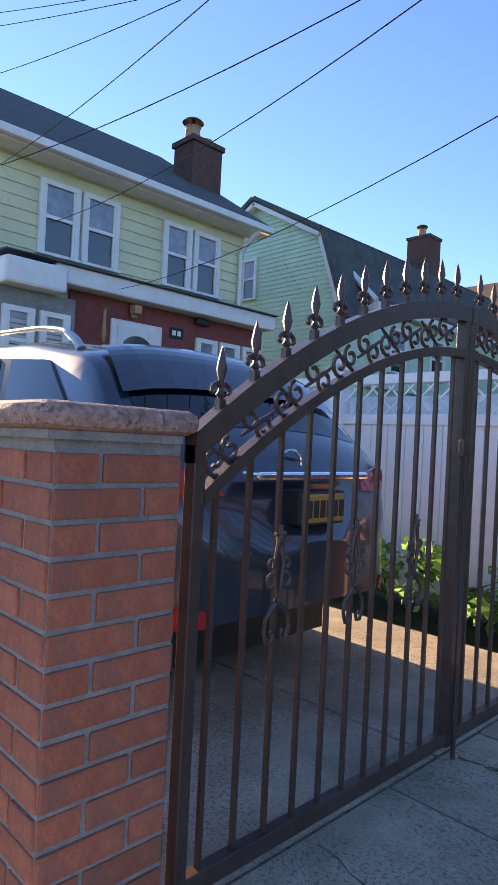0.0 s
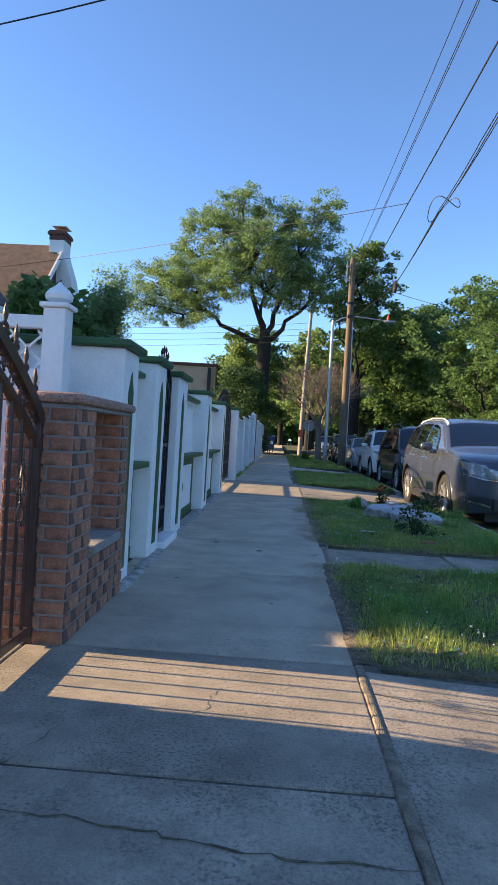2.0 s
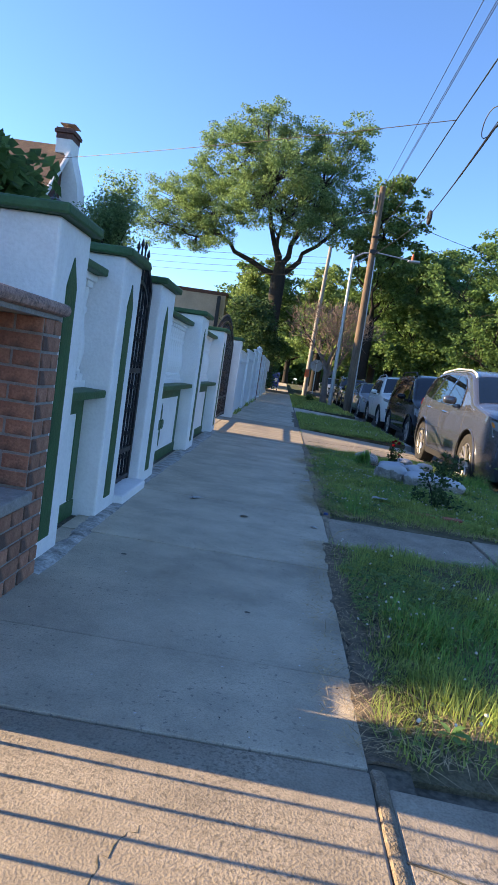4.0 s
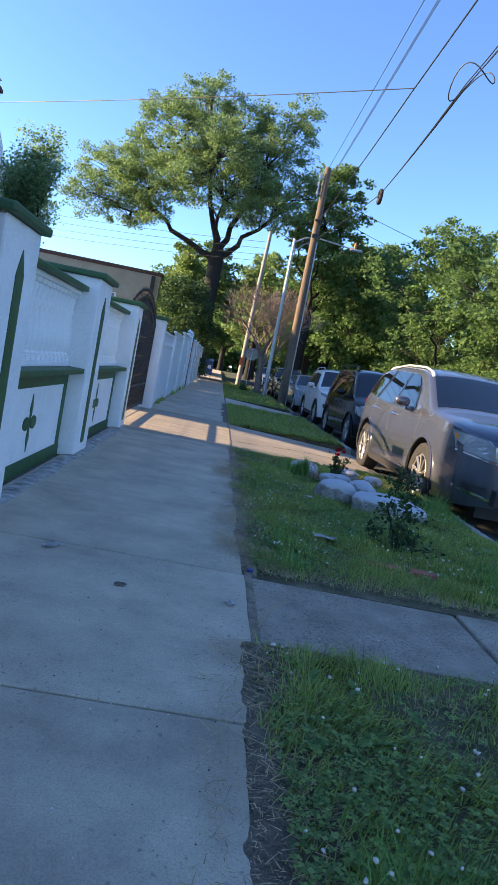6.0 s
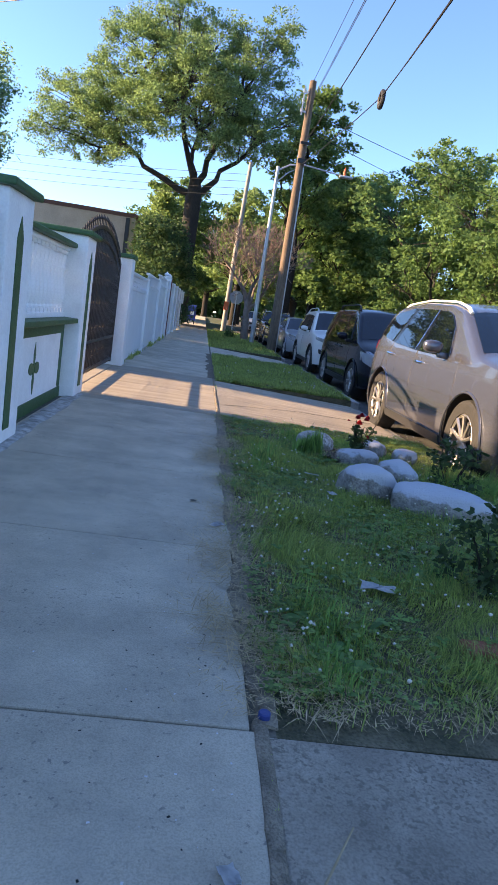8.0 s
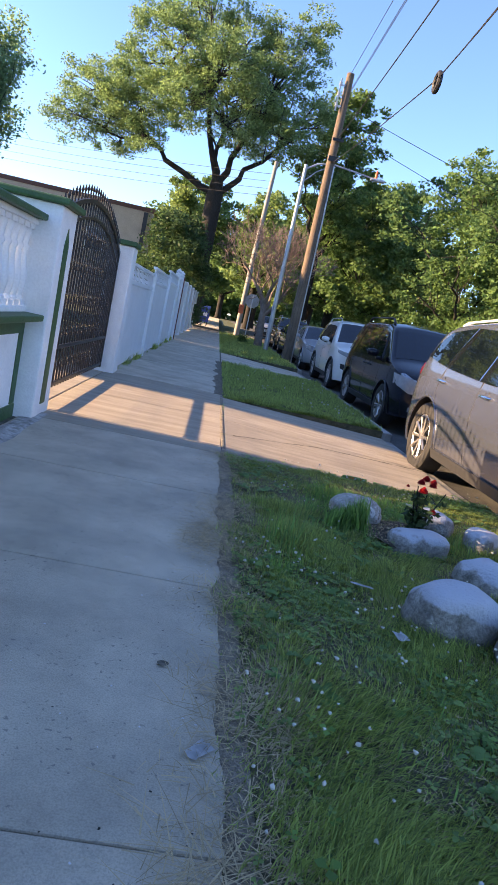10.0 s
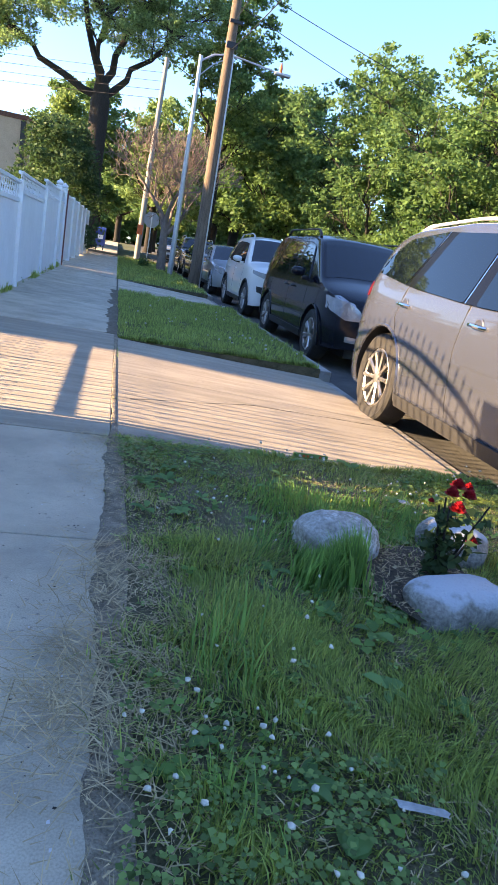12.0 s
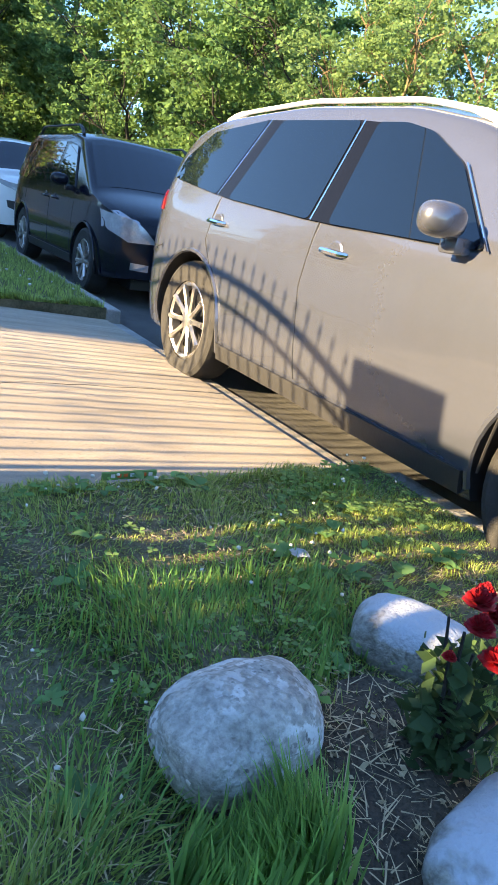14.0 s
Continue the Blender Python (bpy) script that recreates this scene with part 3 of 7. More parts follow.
# ---- vinyl fences ----
def lattice(parent, p0, p1, z0, z1, along, step=0.075, th=0.006, wid=0.026):
    """Diagonal slats in two layers between two ends."""
    L, H = p1 - p0, z1 - z0
    for layer, s in ((0, 1), (1, -1)):
        u = -H
        while u < L:
            a, b = max(0.0, u), min(L, u + H)
            if b - a > 0.02:
                za, zb = (a - u, b - u)
                if s < 0:
                    za, zb = H - za, H - zb
                bm = bmesh.new()
                d = 0.008 * (layer - 0.5) * 2
                dz = wid * 0.7
                q = [(p0 + a, z0 + za - dz), (p0 + a, z0 + za + dz), (p0 + b, z0 + zb + dz), (p0 + b, z0 + zb - dz)]
                q = [(x, min(z1, max(z0, z))) for x, z in q]
                if along[0] == "y":
                    prism(bm, q, along[1] + d - th, along[1] + d + th, "x")
                else:
                    prism(bm, q, along[1] + d - th, along[1] + d + th, "y")
                part("lattice_slat", bm, M["vinyl"], parent)
            u += step * 2.2


def vinyl_post(parent, x, y, top, w=0.065):
    part("post", boxes((x - w, x + w, y - w, y + w, -0.1, top), bevel=0.006), M["vinyl"], parent)
    bm = boxes((x - w - 0.02, x + w + 0.02, y - w - 0.02, y + w + 0.02, top + 0.001, top + 0.03), bevel=0.008)
    lathe(bm, [(0.03, top + 0.03), (0.075, top + 0.055), (0.08, top + 0.08), (0.06, top + 0.11), (0.025, top + 0.135), (0.006, top + 0.16)], (x, y, 0), sides=16)
    part("post_cap", bm, M["vinyl"], parent, smooth=True)


fence1 = thing("vinyl_fence", "white vinyl privacy fence with lattice top beside the driveway", "fence")
FY = 8.40
for i in range(3):
    xa, xb = -0.42 - i * 1.9, -2.24 - i * 1.9
    vinyl_post(fence1, xa + 0.05, FY, 1.66)
    for j in range(12):
        a = xb + (xa - xb) * j / 12
        part("board", boxes((a + 0.002, a + (xa - xb) / 12 - 0.002, FY - 0.012, FY + 0.012, 0.05, 1.24), bevel=0.003), M["vinyl"], fence1)
    part("rail", boxes((xb, xa, FY - 0.03, FY + 0.03, 1.235, 1.315), bevel=0.006), M["vinyl"], fence1)
    part("rail", boxes((xb, xa, FY - 0.03, FY + 0.03, 1.545, 1.62), bevel=0.006), M["vinyl"], fence1)
    lattice(fence1, xb, xa, 1.316, 1.544, ("x", FY))

fence2 = thing("vinyl_fence", "white vinyl fence panels with a lattice strip along the pavement", "fence")
for y0, y1, ft in ((19.46, 22.5, 1.45), (22.5, 25.6, 1.58), (25.6, 28.5, 1.72), (28.5, 29.9, 1.74)):
    if y1 > 28:
        vinyl_post(fence2, -0.1, y1, ft + 0.07)
    else:
        part("post", boxes((-0.165, -0.035, y1 - 0.065, y1 + 0.065, -0.1, ft + 0.01), bevel=0.006), M["vinyl"], fence2)
    n = round((y1 - y0) / 0.21)
    for j in range(n):
        a = y0 + 0.07 + (y1 - y0 - 0.14) * j / n
        part("board", boxes((-0.115, -0.085, a + 0.001, a + (y1 - y0 - 0.14) / n - 0.001, 0.03, ft - 0.29), bevel=0.002), M["vinyl"], fence2)
    for z0, z1 in ((ft - 0.29, ft - 0.23), (ft - 0.045, ft)):
        part("rail", boxes((-0.135, -0.065, y0 + 0.066, y1 - 0.066, z0 + 0.001, z1), bevel=0.006), M["vinyl"], fence2)
    lattice(fence2, y0 + 0.07, y1 - 0.07, ft - 0.229, ft - 0.045, ("y", -0.1), step=0.075)
tagged(part("red_post", boxes((-0.16, -0.02, 30.05, 30.25, -0.1, 1.80), bevel=0.01), M["post_red"]), "dark red wooden gate post between white fence panels", "post")
fence3 = thing("vinyl_fence", "far white vinyl fence running to the corner", "fence")
for i in range(5):
    y0 = 30.42 + i * 2.5
    part("post", boxes((-0.165, -0.035, y0 + 2.435, y0 + 2.565, -0.1, 1.79), bevel=0.006), M["vinyl"], fence3)
    for j in range(6):
        part("board", boxes((-0.115, -0.085, y0 + 0.07 + j * 0.393, y0 + 0.455 + j * 0.393, 0.06, 1.68), bevel=0.004), M["vinyl"], fence3)
    part("rail", boxes((-0.135, -0.065, y0 + 0.07, y0 + 2.43, 1.68, 1.75), bevel=0.006), M["vinyl"], fence3)


# ---- houses ----
def chimney(parent, x, y, z0, top, w=0.45, d=0.45, pot=True):
    part("chimney", boxes((x - w, x + w, y - d, y + d, z0, top - 0.12), (x - w - 0.05, x + w + 0.05, y - d - 0.05, y + d + 0.05, top - 0.119, top)), M["chimney"], parent, "dark brick chimney stack")
    if pot:
        bm = bmesh.new()
        lathe(bm, [(0.2, top), (0.17, top + 0.32), (0.2, top + 0.36)], (x, y - 0.2, 0))
        lathe(bm, [(0.17, top), (0.15, top + 0.2)], (x, y + 0.22, 0))
        part("chimney_pot", bm, M["clay"], parent, "clay chimney pot")
        bm = bmesh.new()
        lathe(bm, [(0.05, top + 0.36), (0.05, top + 0.45), (0.26, top + 0.46), (0.2, top + 0.52), (0.04, top + 0.56)], (x, y - 0.2, 0))
        part("chimney_cowl", bm, M["iron_black"], parent)


def siding(parent, plane, fixed, a0, a1, z0, z1, material, step, cut=None):
    """Lapped boards on a wall; cut(z) gives the stretch at a height."""
    bm = bmesh.new()
    z = z0
    while z < z1 - 0.02:
        zt = min(z + step, z1)
        s0, s1 = cut((z + zt) / 2) if cut else (a0, a1)
        if s1 - s0 > 0.05:
            if plane == "x":
                prism(bm, [(fixed, z), (fixed + 0.03, z), (fixed + 0.006, zt), (fixed, zt)], s0, s1, "y")
            else:
                vs = [(fixed, z), (fixed - 0.03, z), (fixed - 0.006, zt), (fixed, zt)]
                prism(bm, [(y, zz) for y, zz in vs], s0, s1, "x")
        z = zt
    part("siding", bm, material, parent, "lapped horizontal siding boards")


def sash_window(parent, plane, fixed, a0, a1, z0, z1, blinds=True):
    """A two-sash window proud of a wall that faces +x (plane x) or -y (plane y)."""
    def bx(u0, u1, w0, w1, d0, d1):
        return (fixed + d0, fixed + d1, u0, u1, w0, w1) if plane == "x" else (u0, u1, fixed - d1, fixed - d0, w0, w1)
    f = 0.09
    w = part("window", boxes(bx(a0, a0 + f, z0, z1, 0, 0.07), bx(a1 - f, a1, z0, z1, 0, 0.07), bx(a0 + f, a1 - f, z1 - f, z1, 0, 0.07), bx(a0 - 0.04, a1 + 0.04, z0 - 0.05, z0, 0, 0.12)), M["trim"], parent, "white framed sash window")
    zm = (z0 + z1) / 2
    part("sash", boxes(bx(a0 + f, a1 - f, zm - 0.03, zm + 0.03, 0.01, 0.06), bx(a0 + f, a0 + f + 0.04, z0, z1 - f, 0.01, 0.055), bx(a1 - f - 0.04, a1 - f, z0, z1 - f, 0.01, 0.055)), M["trim"], w)
    part("pane", boxes(bx(a0 + f, a1 - f, zm, z1 - f, 0.005, 0.022)), M["glass_pale"], w)
    part("pane", boxes(bx(a0 + f, a1 - f, z0, zm, 0.005, 0.018)), M["glass"], w)
    return w


h1 = thing("yellow_house", "two storey house with pale yellow siding over a red ground floor", "house")
HX, Y0, Y1 = -9.5, 8.36, 13.95
part("wall", boxes((-10.2, HX, Y0, Y1, -0.2, 5.8)), M["siding_y"], h1)
part("rear_wall", boxes((-17.5, -10.201, Y0 + 0.32, Y1, -0.2, 5.8)), M["siding_y"], h1)
siding(h1, "x", HX, Y0, Y1, 3.95, 5.68, M["siding_y"], 0.21)
part("ground_floor", boxes((HX, HX + 0.08, 9.75, 14.58, -0.2, 3.62)), M["red_wall"], h1, "red painted ground floor wall")
part("ground_floor_core", boxes((-16.5, HX - 0.01, 13.96, 14.58, -0.2, 3.6)), M["red_wall"], h1)
part("porch_side", boxes((HX, HX + 0.3, 8.36, 9.74, -0.2, 3.40)), M["grey_wall"], h1, "grey enclosed porch wall")
part("porch_fascia", boxes((HX - 0.02, HX + 0.42, 9.3, 14.66, 3.63, 3.95), bevel=0.03), M["trim"], h1)
part("porch_fascia", boxes((HX, HX + 0.62, 8.35, 9.42, 3.405, 3.84), bevel=0.05), M["trim"], h1)
bm = bmesh.new()
prism(bm, [(HX, 4.02), (HX + 0.5, 3.97), (HX + 0.5, 3.951), (HX, 3.951)], 8.4, 14.7, "y")
part("porch_roof", bm, M["roof_grey"], h1)
for a, b in ((9.10, 9.86), (9.92, 10.68), (11.70, 12.42), (12.48, 13.20)):
    sash_window(h1, "x", HX + 0.03, a, b, 4.16, 5.42)
bm = bmesh.new()
prism(bm, [(-8.95, 5.72), (-8.95, 5.86), (-13.4, 8.75), (-13.4, 8.58)], Y0 - 0.27, Y1 + 0.35, "y")
part("roof", bm, M["roof_grey"], h1, "grey shingle pitched roof")
bm = bmesh.new()
prism(bm, [(-13.401, 8.58), (-13.401, 8.75), (-18.1, 5.86), (-18.1, 5.72)], Y0 + 0.28, Y1 + 0.35, "y")
part("roof", bm, M["roof_grey"], h1, "grey shingle pitched roof")
bm = bmesh.new()
prism(bm, [(-9.55, 5.801), (-13.4, 5.801), (-13.4, 8.5)], Y0 + 0.01, Y0 + 0.12, "y")
part("gable_wall", bm, M["siding_y"], h1)
bm = bmesh.new()
prism(bm, [(-13.41, 5.801), (-17.4, 5.801), (-13.41, 8.5)], Y0 + 0.33, Y0 + 0.45, "y")
part("gable_wall", bm, M["siding_y"], h1)
part("gutter", boxes((-9.02, -8.88, Y0 - 0.27, Y1 + 0.35, 5.70, 5.84), bevel=0.02), M["trim"], h1)
part("soffit", boxes((HX, -9.03, Y0 - 0.26, Y1 + 0.33, 5.67, 5.71)), M["trim"], h1)
bm = bmesh.new()
prism(bm, [(-9.5, 5.8), (-17.5, 5.8), (-13.4, 8.55)], Y1 - 0.15, Y1, "y")
part("gable_wall", bm, M["siding_y"], h1)
part("downpipe", tube(bmesh.new(), [(-8.95, 13.9, 5.7), (-9.2, 13.85, 5.5), (-9.42, 13.8, 5.25), (-9.42, 13.8, 3.98)], 0.05), M["trim"], h1, smooth=True)
chimney(h1, -11.0, 13.72, 6.6, 8.1, 0.36, 0.44)
dr = part("door", boxes((HX + 0.081, HX + 0.13, 10.58, 11.74, 1.2, 3.26), bevel=0.01), M["trim"], h1, "white front door with arched light")
part("door_panel", boxes((HX + 0.131, HX + 0.15, 10.71, 11.61, 1.25, 3.14)), M["door_white"], dr)
bm = bmesh.new()
prism(bm, [(11.16 + 0.36 * math.cos(a), 2.7 + 0.3 * math.sin(a)) for a in np.linspace(0, math.pi, 12)], HX + 0.151, HX + 0.158)
part("arched_light", bm, M["glass"], dr)
for a in (12.62, 13.28, 13.94):
    sash_window(h1, "x", HX + 0.082, a, a + 0.58, 2.0, 3.2)
for a in (8.44, 9.08):
    w = sash_window(h1, "x", HX + 0.3, a, a + 0.55, 2.0, 3.1)
    for k in range(10):
        part("louvre", boxes((HX + 0.326, HX + 0.345, a + 0.13, a + 0.42, 2.06 + k * 0.085, 2.12 + k * 0.085)), M["blind"], w)
bm = boxes((HX + 0.1, HX + 0.2, 11.0, 11.1, 3.32, 3.4), (HX + 0.12, HX + 0.3, 10.97, 11.13, 3.4, 3.56), bevel=0.01)
part("porch_lantern", bm, M["clay"], h1, "small wall lantern over the door")
part("security_lamp", boxes((HX + 0.1, HX + 0.22, 12.55, 12.9, 3.46, 3.6), bevel=0.03), M["iron_black"], h1)
part("number_sign", boxes((HX + 0.081, HX + 0.1, 11.95, 12.3, 3.1, 3.32), bevel=0.006), M["iron_black"], h1, "dark house sign with plain pale bars")
part("sign_bars", boxes((HX + 0.101, HX + 0.106, 12.01, 12.1, 3.16, 3.26), (HX + 0.101, HX + 0.106, 12.14, 12.23, 3.16, 3.26)), M["trim"], h1)
bm = bmesh.new()
lathe(bm, [(0.12, 3.38), (0.03, 3.34), (0.03, 3.1), (0.05, 2.9), (0.02, 2.75)], (HX + 0.35, 10.3, 0), sides=8)
part("wind_chime", bm, M["clay"], h1, "hanging wind chime")

h1.scale, h1.location = (1.09, 1.09, 1.09), (-0.083, -0.387, -0.094)

h2 = thing("mint_house", "mint green gambrel-roofed house with lapped siding", "house")
GX, GY, GE = -14.9, 19.6, 30.5
prof = [(-10.75, 4.9), (-11.8, 7.75), (-14.9, 9.45), (-18.0, 7.75), (-19.05, 4.9)]
bm = bmesh.new()
prism(bm, [(-11.0, -0.2)] + prof[:1] + prof[1:4] + prof[4:] + [(-18.8, -0.2)], GY, GE, "y")
part("wall", bm, M["siding_m"], h2)


def gam(z):
    if z < 4.9:
        return (-18.8, -11.0)
    if z < 7.75:
        d = (z - 4.9) / 2.85 * 1.05
        return (-19.05 + d, -10.75 - d)
    d = (z - 7.75) / 1.7 * 3.1
    return (-18.0 + d, -11.8 - d)


siding(h2, "y", GY, 0, 0, 0.0, 9.4, M["siding_m"], 0.15, gam)
for k in range(4):
    (xa, za), (xb, zb) = prof[k], prof[k + 1]
    nx, nz = -(zb - za), (xb - xa)
    ln = math.hypot(nx, nz)
    nx, nz = -nx / ln * 0.14, -nz / ln * 0.14
    bm = bmesh.new()
    prism(bm, [(xa, za), (xb, zb), (xb + nx, zb + nz), (xa + nx, za + nz)], GY - 0.35, GE + 0.3, "y")
    part("roof", bm, M["roof_grey"], h2, "dark grey shingle gambrel roof")
    bm = bmesh.new()
    prism(bm, [(xa, za - 0.05), (xb, zb - 0.05), (xb - nx, zb - nz - 0.05), (xa - nx, za - nz - 0.05)], GY - 0.3, GY - 0.05, "y")
    part("verge_trim", bm, M["trim"], h2)
part("gutter", boxes((-10.8, -10.3, GY + 0.8, GE + 0.3, 5.35, 5.6), bevel=0.03), M["trim"], h2)
bm = bmesh.new()
prism(bm, [(-10.35, 5.55), (-10.35, 5.7), (-13.2, 8.65), (-13.2, 8.4)], GY + 0.8, GE + 0.3, "y")
part("dormer_roof", bm, M["roof_grey"], h2)
bm = bmesh.new()
prism(bm, [(-10.6, 3.0), (-10.6, 5.5), (-13.2, 8.3), (-13.2, 3.0)], GY + 1.0, GE, "y")
part("dormer_wall", bm, M["siding_m"], h2)
part("verge_trim", tube(bmesh.new(), [(-10.35, GY + 0.75, 5.6), (-13.2, GY + 0.75, 8.5)], 0.1, 6), M["trim"], h2)
sash_window(h2, "y", GY - 0.03, -15.55, -14.8, 6.1, 7.5)
for a in (21.5, 24.0, 26.5):
    sash_window(h2, "x", -10.6, a, a + 1.0, 3.6, 5.0)
chimney(h2, -14.4, 29.6, 8.0, 10.7, 0.55, 0.5)

h3 = thing("brown_roof_house", "white house with dark brick gable and brown shingle roof", "house")
part("wall", boxes((-17.5, -10.27, 31.6, 38.6, -0.2, 5.4)), M["trim"], h3)
part("front_wall", boxes((-10.268, -10.22, 31.6, 38.6, -0.2, 5.4)), M["gable_brick"], h3, "dark brown brick gable end")
bm = bmesh.new()
prism(bm, [(31.2, 5.2), (31.1, 5.35), (35.1, 9.75), (39.1, 5.35), (39.0, 5.2), (35.1, 9.5)], -17.7, -10.02, "x")
part("roof", bm, M["roof_brown"], h3, "brown shingle roof")
bm = bmesh.new()
prism(bm, [(31.6, 5.401), (35.1, 9.45), (38.6, 5.401)], -10.4, -10.22, "x")
part("gable_wall", bm, M["gable_brick"], h3, "dark brown brick gable end")
for k in range(27):
    z = 5.43 + k * 0.145
    w = 3.5 * (1 - (z + 0.08 - 5.4) / 4.05)
    if w > 0.1:
        part("course", boxes((-10.219, -10.195, 35.1 - w, 35.1 + w, z, z + 0.10)), M["gable_brick"], h3)
for q in (1, -1):
    bm = bmesh.new()
    prism(bm, [(35.1 + q * 4.15, 5.1), (35.1 + q * 4.15, 5.42), (35.1, 9.92), (35.1, 9.58)], -10.019, -9.93, "x")
    part("barge_board", bm, M["trim"], h3, "white barge board")
for a in (-15.8, -13.4):
    sash_window(h3, "y", 31.6, a, a + 1.1, 3.3, 4.7)
# the chimney breast leans back to a narrower stack above the ridge
bm = bmesh.new()
prism(bm, [(-10.19, -0.2), (-9.2, -0.2), (-9.2, 6.5), (-9.48, 8.1), (-9.9, 9.35), (-9.9, 9.9), (-10.6, 9.9), (-10.6, 9.3), (-10.19, 9.3)], 34.62, 35.58, "y")
part("chimney_breast", bm, M["trim"], h3, "white rendered chimney breast")
part("chimney", boxes((-10.62, -9.88, 34.6, 35.6, 9.901, 10.14), (-10.69, -9.81, 34.53, 35.67, 10.141, 10.28), (-10.64, -9.86, 34.58, 35.62, 10.281, 10.36), bevel=0.01), M["chimney"], h3, "dark brick chimney top")
part("flue", lathe(bmesh.new(), [(0.14, 10.36), (0.14, 10.56), (0.02, 10.56)], (-10.25, 35.1, 0)), M["clay"], h3)
bm = boxes((-10.55, -9.86, 34.7, 35.5, 10.565, 10.60), bevel=0.008)
part("chimney_cap", bm, M["galv"], h3, "grey metal chimney cap")

h4 = thing("flat_roof_building", "low tan building with a flat parapet roof", "building")
part("wall", boxes((-20, -5.2, 62, 80, -0.2, 7.2)), M["tan_wall"], h4)
part("parapet", boxes((-20.1, -5.1, 61.9, 80.1, 7.2, 7.5)), M["chimney"], h4)
part("downpipe", boxes((-5.9, -5.6, 61.6, 61.85, 1, 7.1)), M["iron_black"], h4)
for a in (-17, -13.5, -10):
    sash_window(h4, "y", 62, a, a + 1.4, 3.6, 5.2)


# ---- trees ----
def leaf_cloud(centers, radii, per, size, rng, flat=0.75):
    """Small leaf quads round clump centres."""
    n = len(centers) * per
    c = np.repeat(centers, per, axis=0)
    r = np.repeat(radii, per)[:, None]
    d = rng.normal(size=(n, 3))
    d /= np.linalg.norm(d, axis=1)[:, None]
    p = c + d * r * (rng.random((n, 1)) ** 0.45) * np.array([1, 1, flat])
    u = rng.normal(size=(n, 3))
    u[:, 2] *= 0.6
    u /= np.linalg.norm(u, axis=1)[:, None]
    v = np.cross(u, rng.normal(size=(n, 3)))
    v /= np.linalg.norm(v, axis=1)[:, None]
    s = size * (0.6 + 0.8 * rng.random((n, 1)))
    q = np.stack([p - u * s, p + v * s * 0.55, p + u * s, p - v * s * 0.55], 1).reshape(-1, 3)
    return q, np.arange(n * 4).reshape(-1, 4)


def tree(at, height, spread, trunk_r, seed, leaf, bark, label, fork=0.33, levels=4, per=60, size=0.16, clump=0.9, lean=(0, 0), splits=3, leaves=True, category="tree", up=0.35, low=0.0, flat=0.75, dense=2, least=0.0):
    rng = random.Random(seed)
    nrng = np.random.default_rng(seed)
    t = thing("tree", label, category, at=at)
    bm = bmesh.new()
    tips = []

    def grow(p, d, length, r, lv):
        pts, rads = [p], [r]
        q, dd = p.copy(), d.copy()
        n = 4
        for i in range(n):
            dd = (dd + Vector((rng.uniform(-1, 1), rng.uniform(-1, 1), rng.uniform(-0.6, 0.9))) * (0.10 if lv == 0 else 0.2)).normalized()
            q = q + dd * length / n
            pts.append(q.copy())
            rads.append(max(least, r * (1 - 0.45 * (i + 1) / n)))
            if lv >= dense and i >= 1:
                tips.append((q.copy(), lv))
        tube(bm, pts, rads, 8 if lv < 2 else 5)
        if lv >= levels:
            tips.append((q.copy(), lv))
            return
        k = splits if lv else splits + 2
        a0 = rng.uniform(0, 6.28)
        for i in range(k):
            a = a0 + i * 6.283 / k + rng.uniform(-0.4, 0.4)
            tilt = rng.uniform(0.5, 1.0) if lv else rng.uniform(0.45, 0.95)
            side = dd.orthogonal().normalized()
            side.rotate(Matrix.Rotation(a, 3, dd))
            nd = (dd * math.cos(tilt) + side * math.sin(tilt) * spread / height * 2.0 + Vector((0, 0, up * 0.5))).normalized()
            start = pts[-1] if i < 2 else pts[-2]
            grow(start, nd, length * rng.uniform(0.62, 0.85) * (0.8 if lv == 0 else 1), rads[-1] * 0.75, lv + 1)

    grow(Vector((0, 0, -0.2)), Vector((lean[0], lean[1], 1)).normalized(), height * fork, trunk_r, 0)
    top = max(p.z for p, _ in tips)
    k = height / (top + clump)
    wide = float(np.percentile([math.hypot(p.x, p.y) for p, _ in tips], 88))
    kw = spread / (wide + clump)
    for v in bm.verts:
        f = min(1.0, max(0.0, v.co.z / (height * fork)))
        v.co = (v.co.x * (1 + (kw - 1) * f), v.co.y * (1 + (kw - 1) * f), v.co.z * k)
    part("trunk", bm, bark, t, smooth=True)
    if leaves:
        c = np.array([(p.x * kw, p.y * kw, max(low, p.z * k)) for p, _ in tips])
        rr = clump * (0.55 + 0.7 * nrng.random(len(c)))
        v, f = leaf_cloud(c, rr, per, size, nrng, flat)
        soup("crown", v, f, leaf, t)
    return t


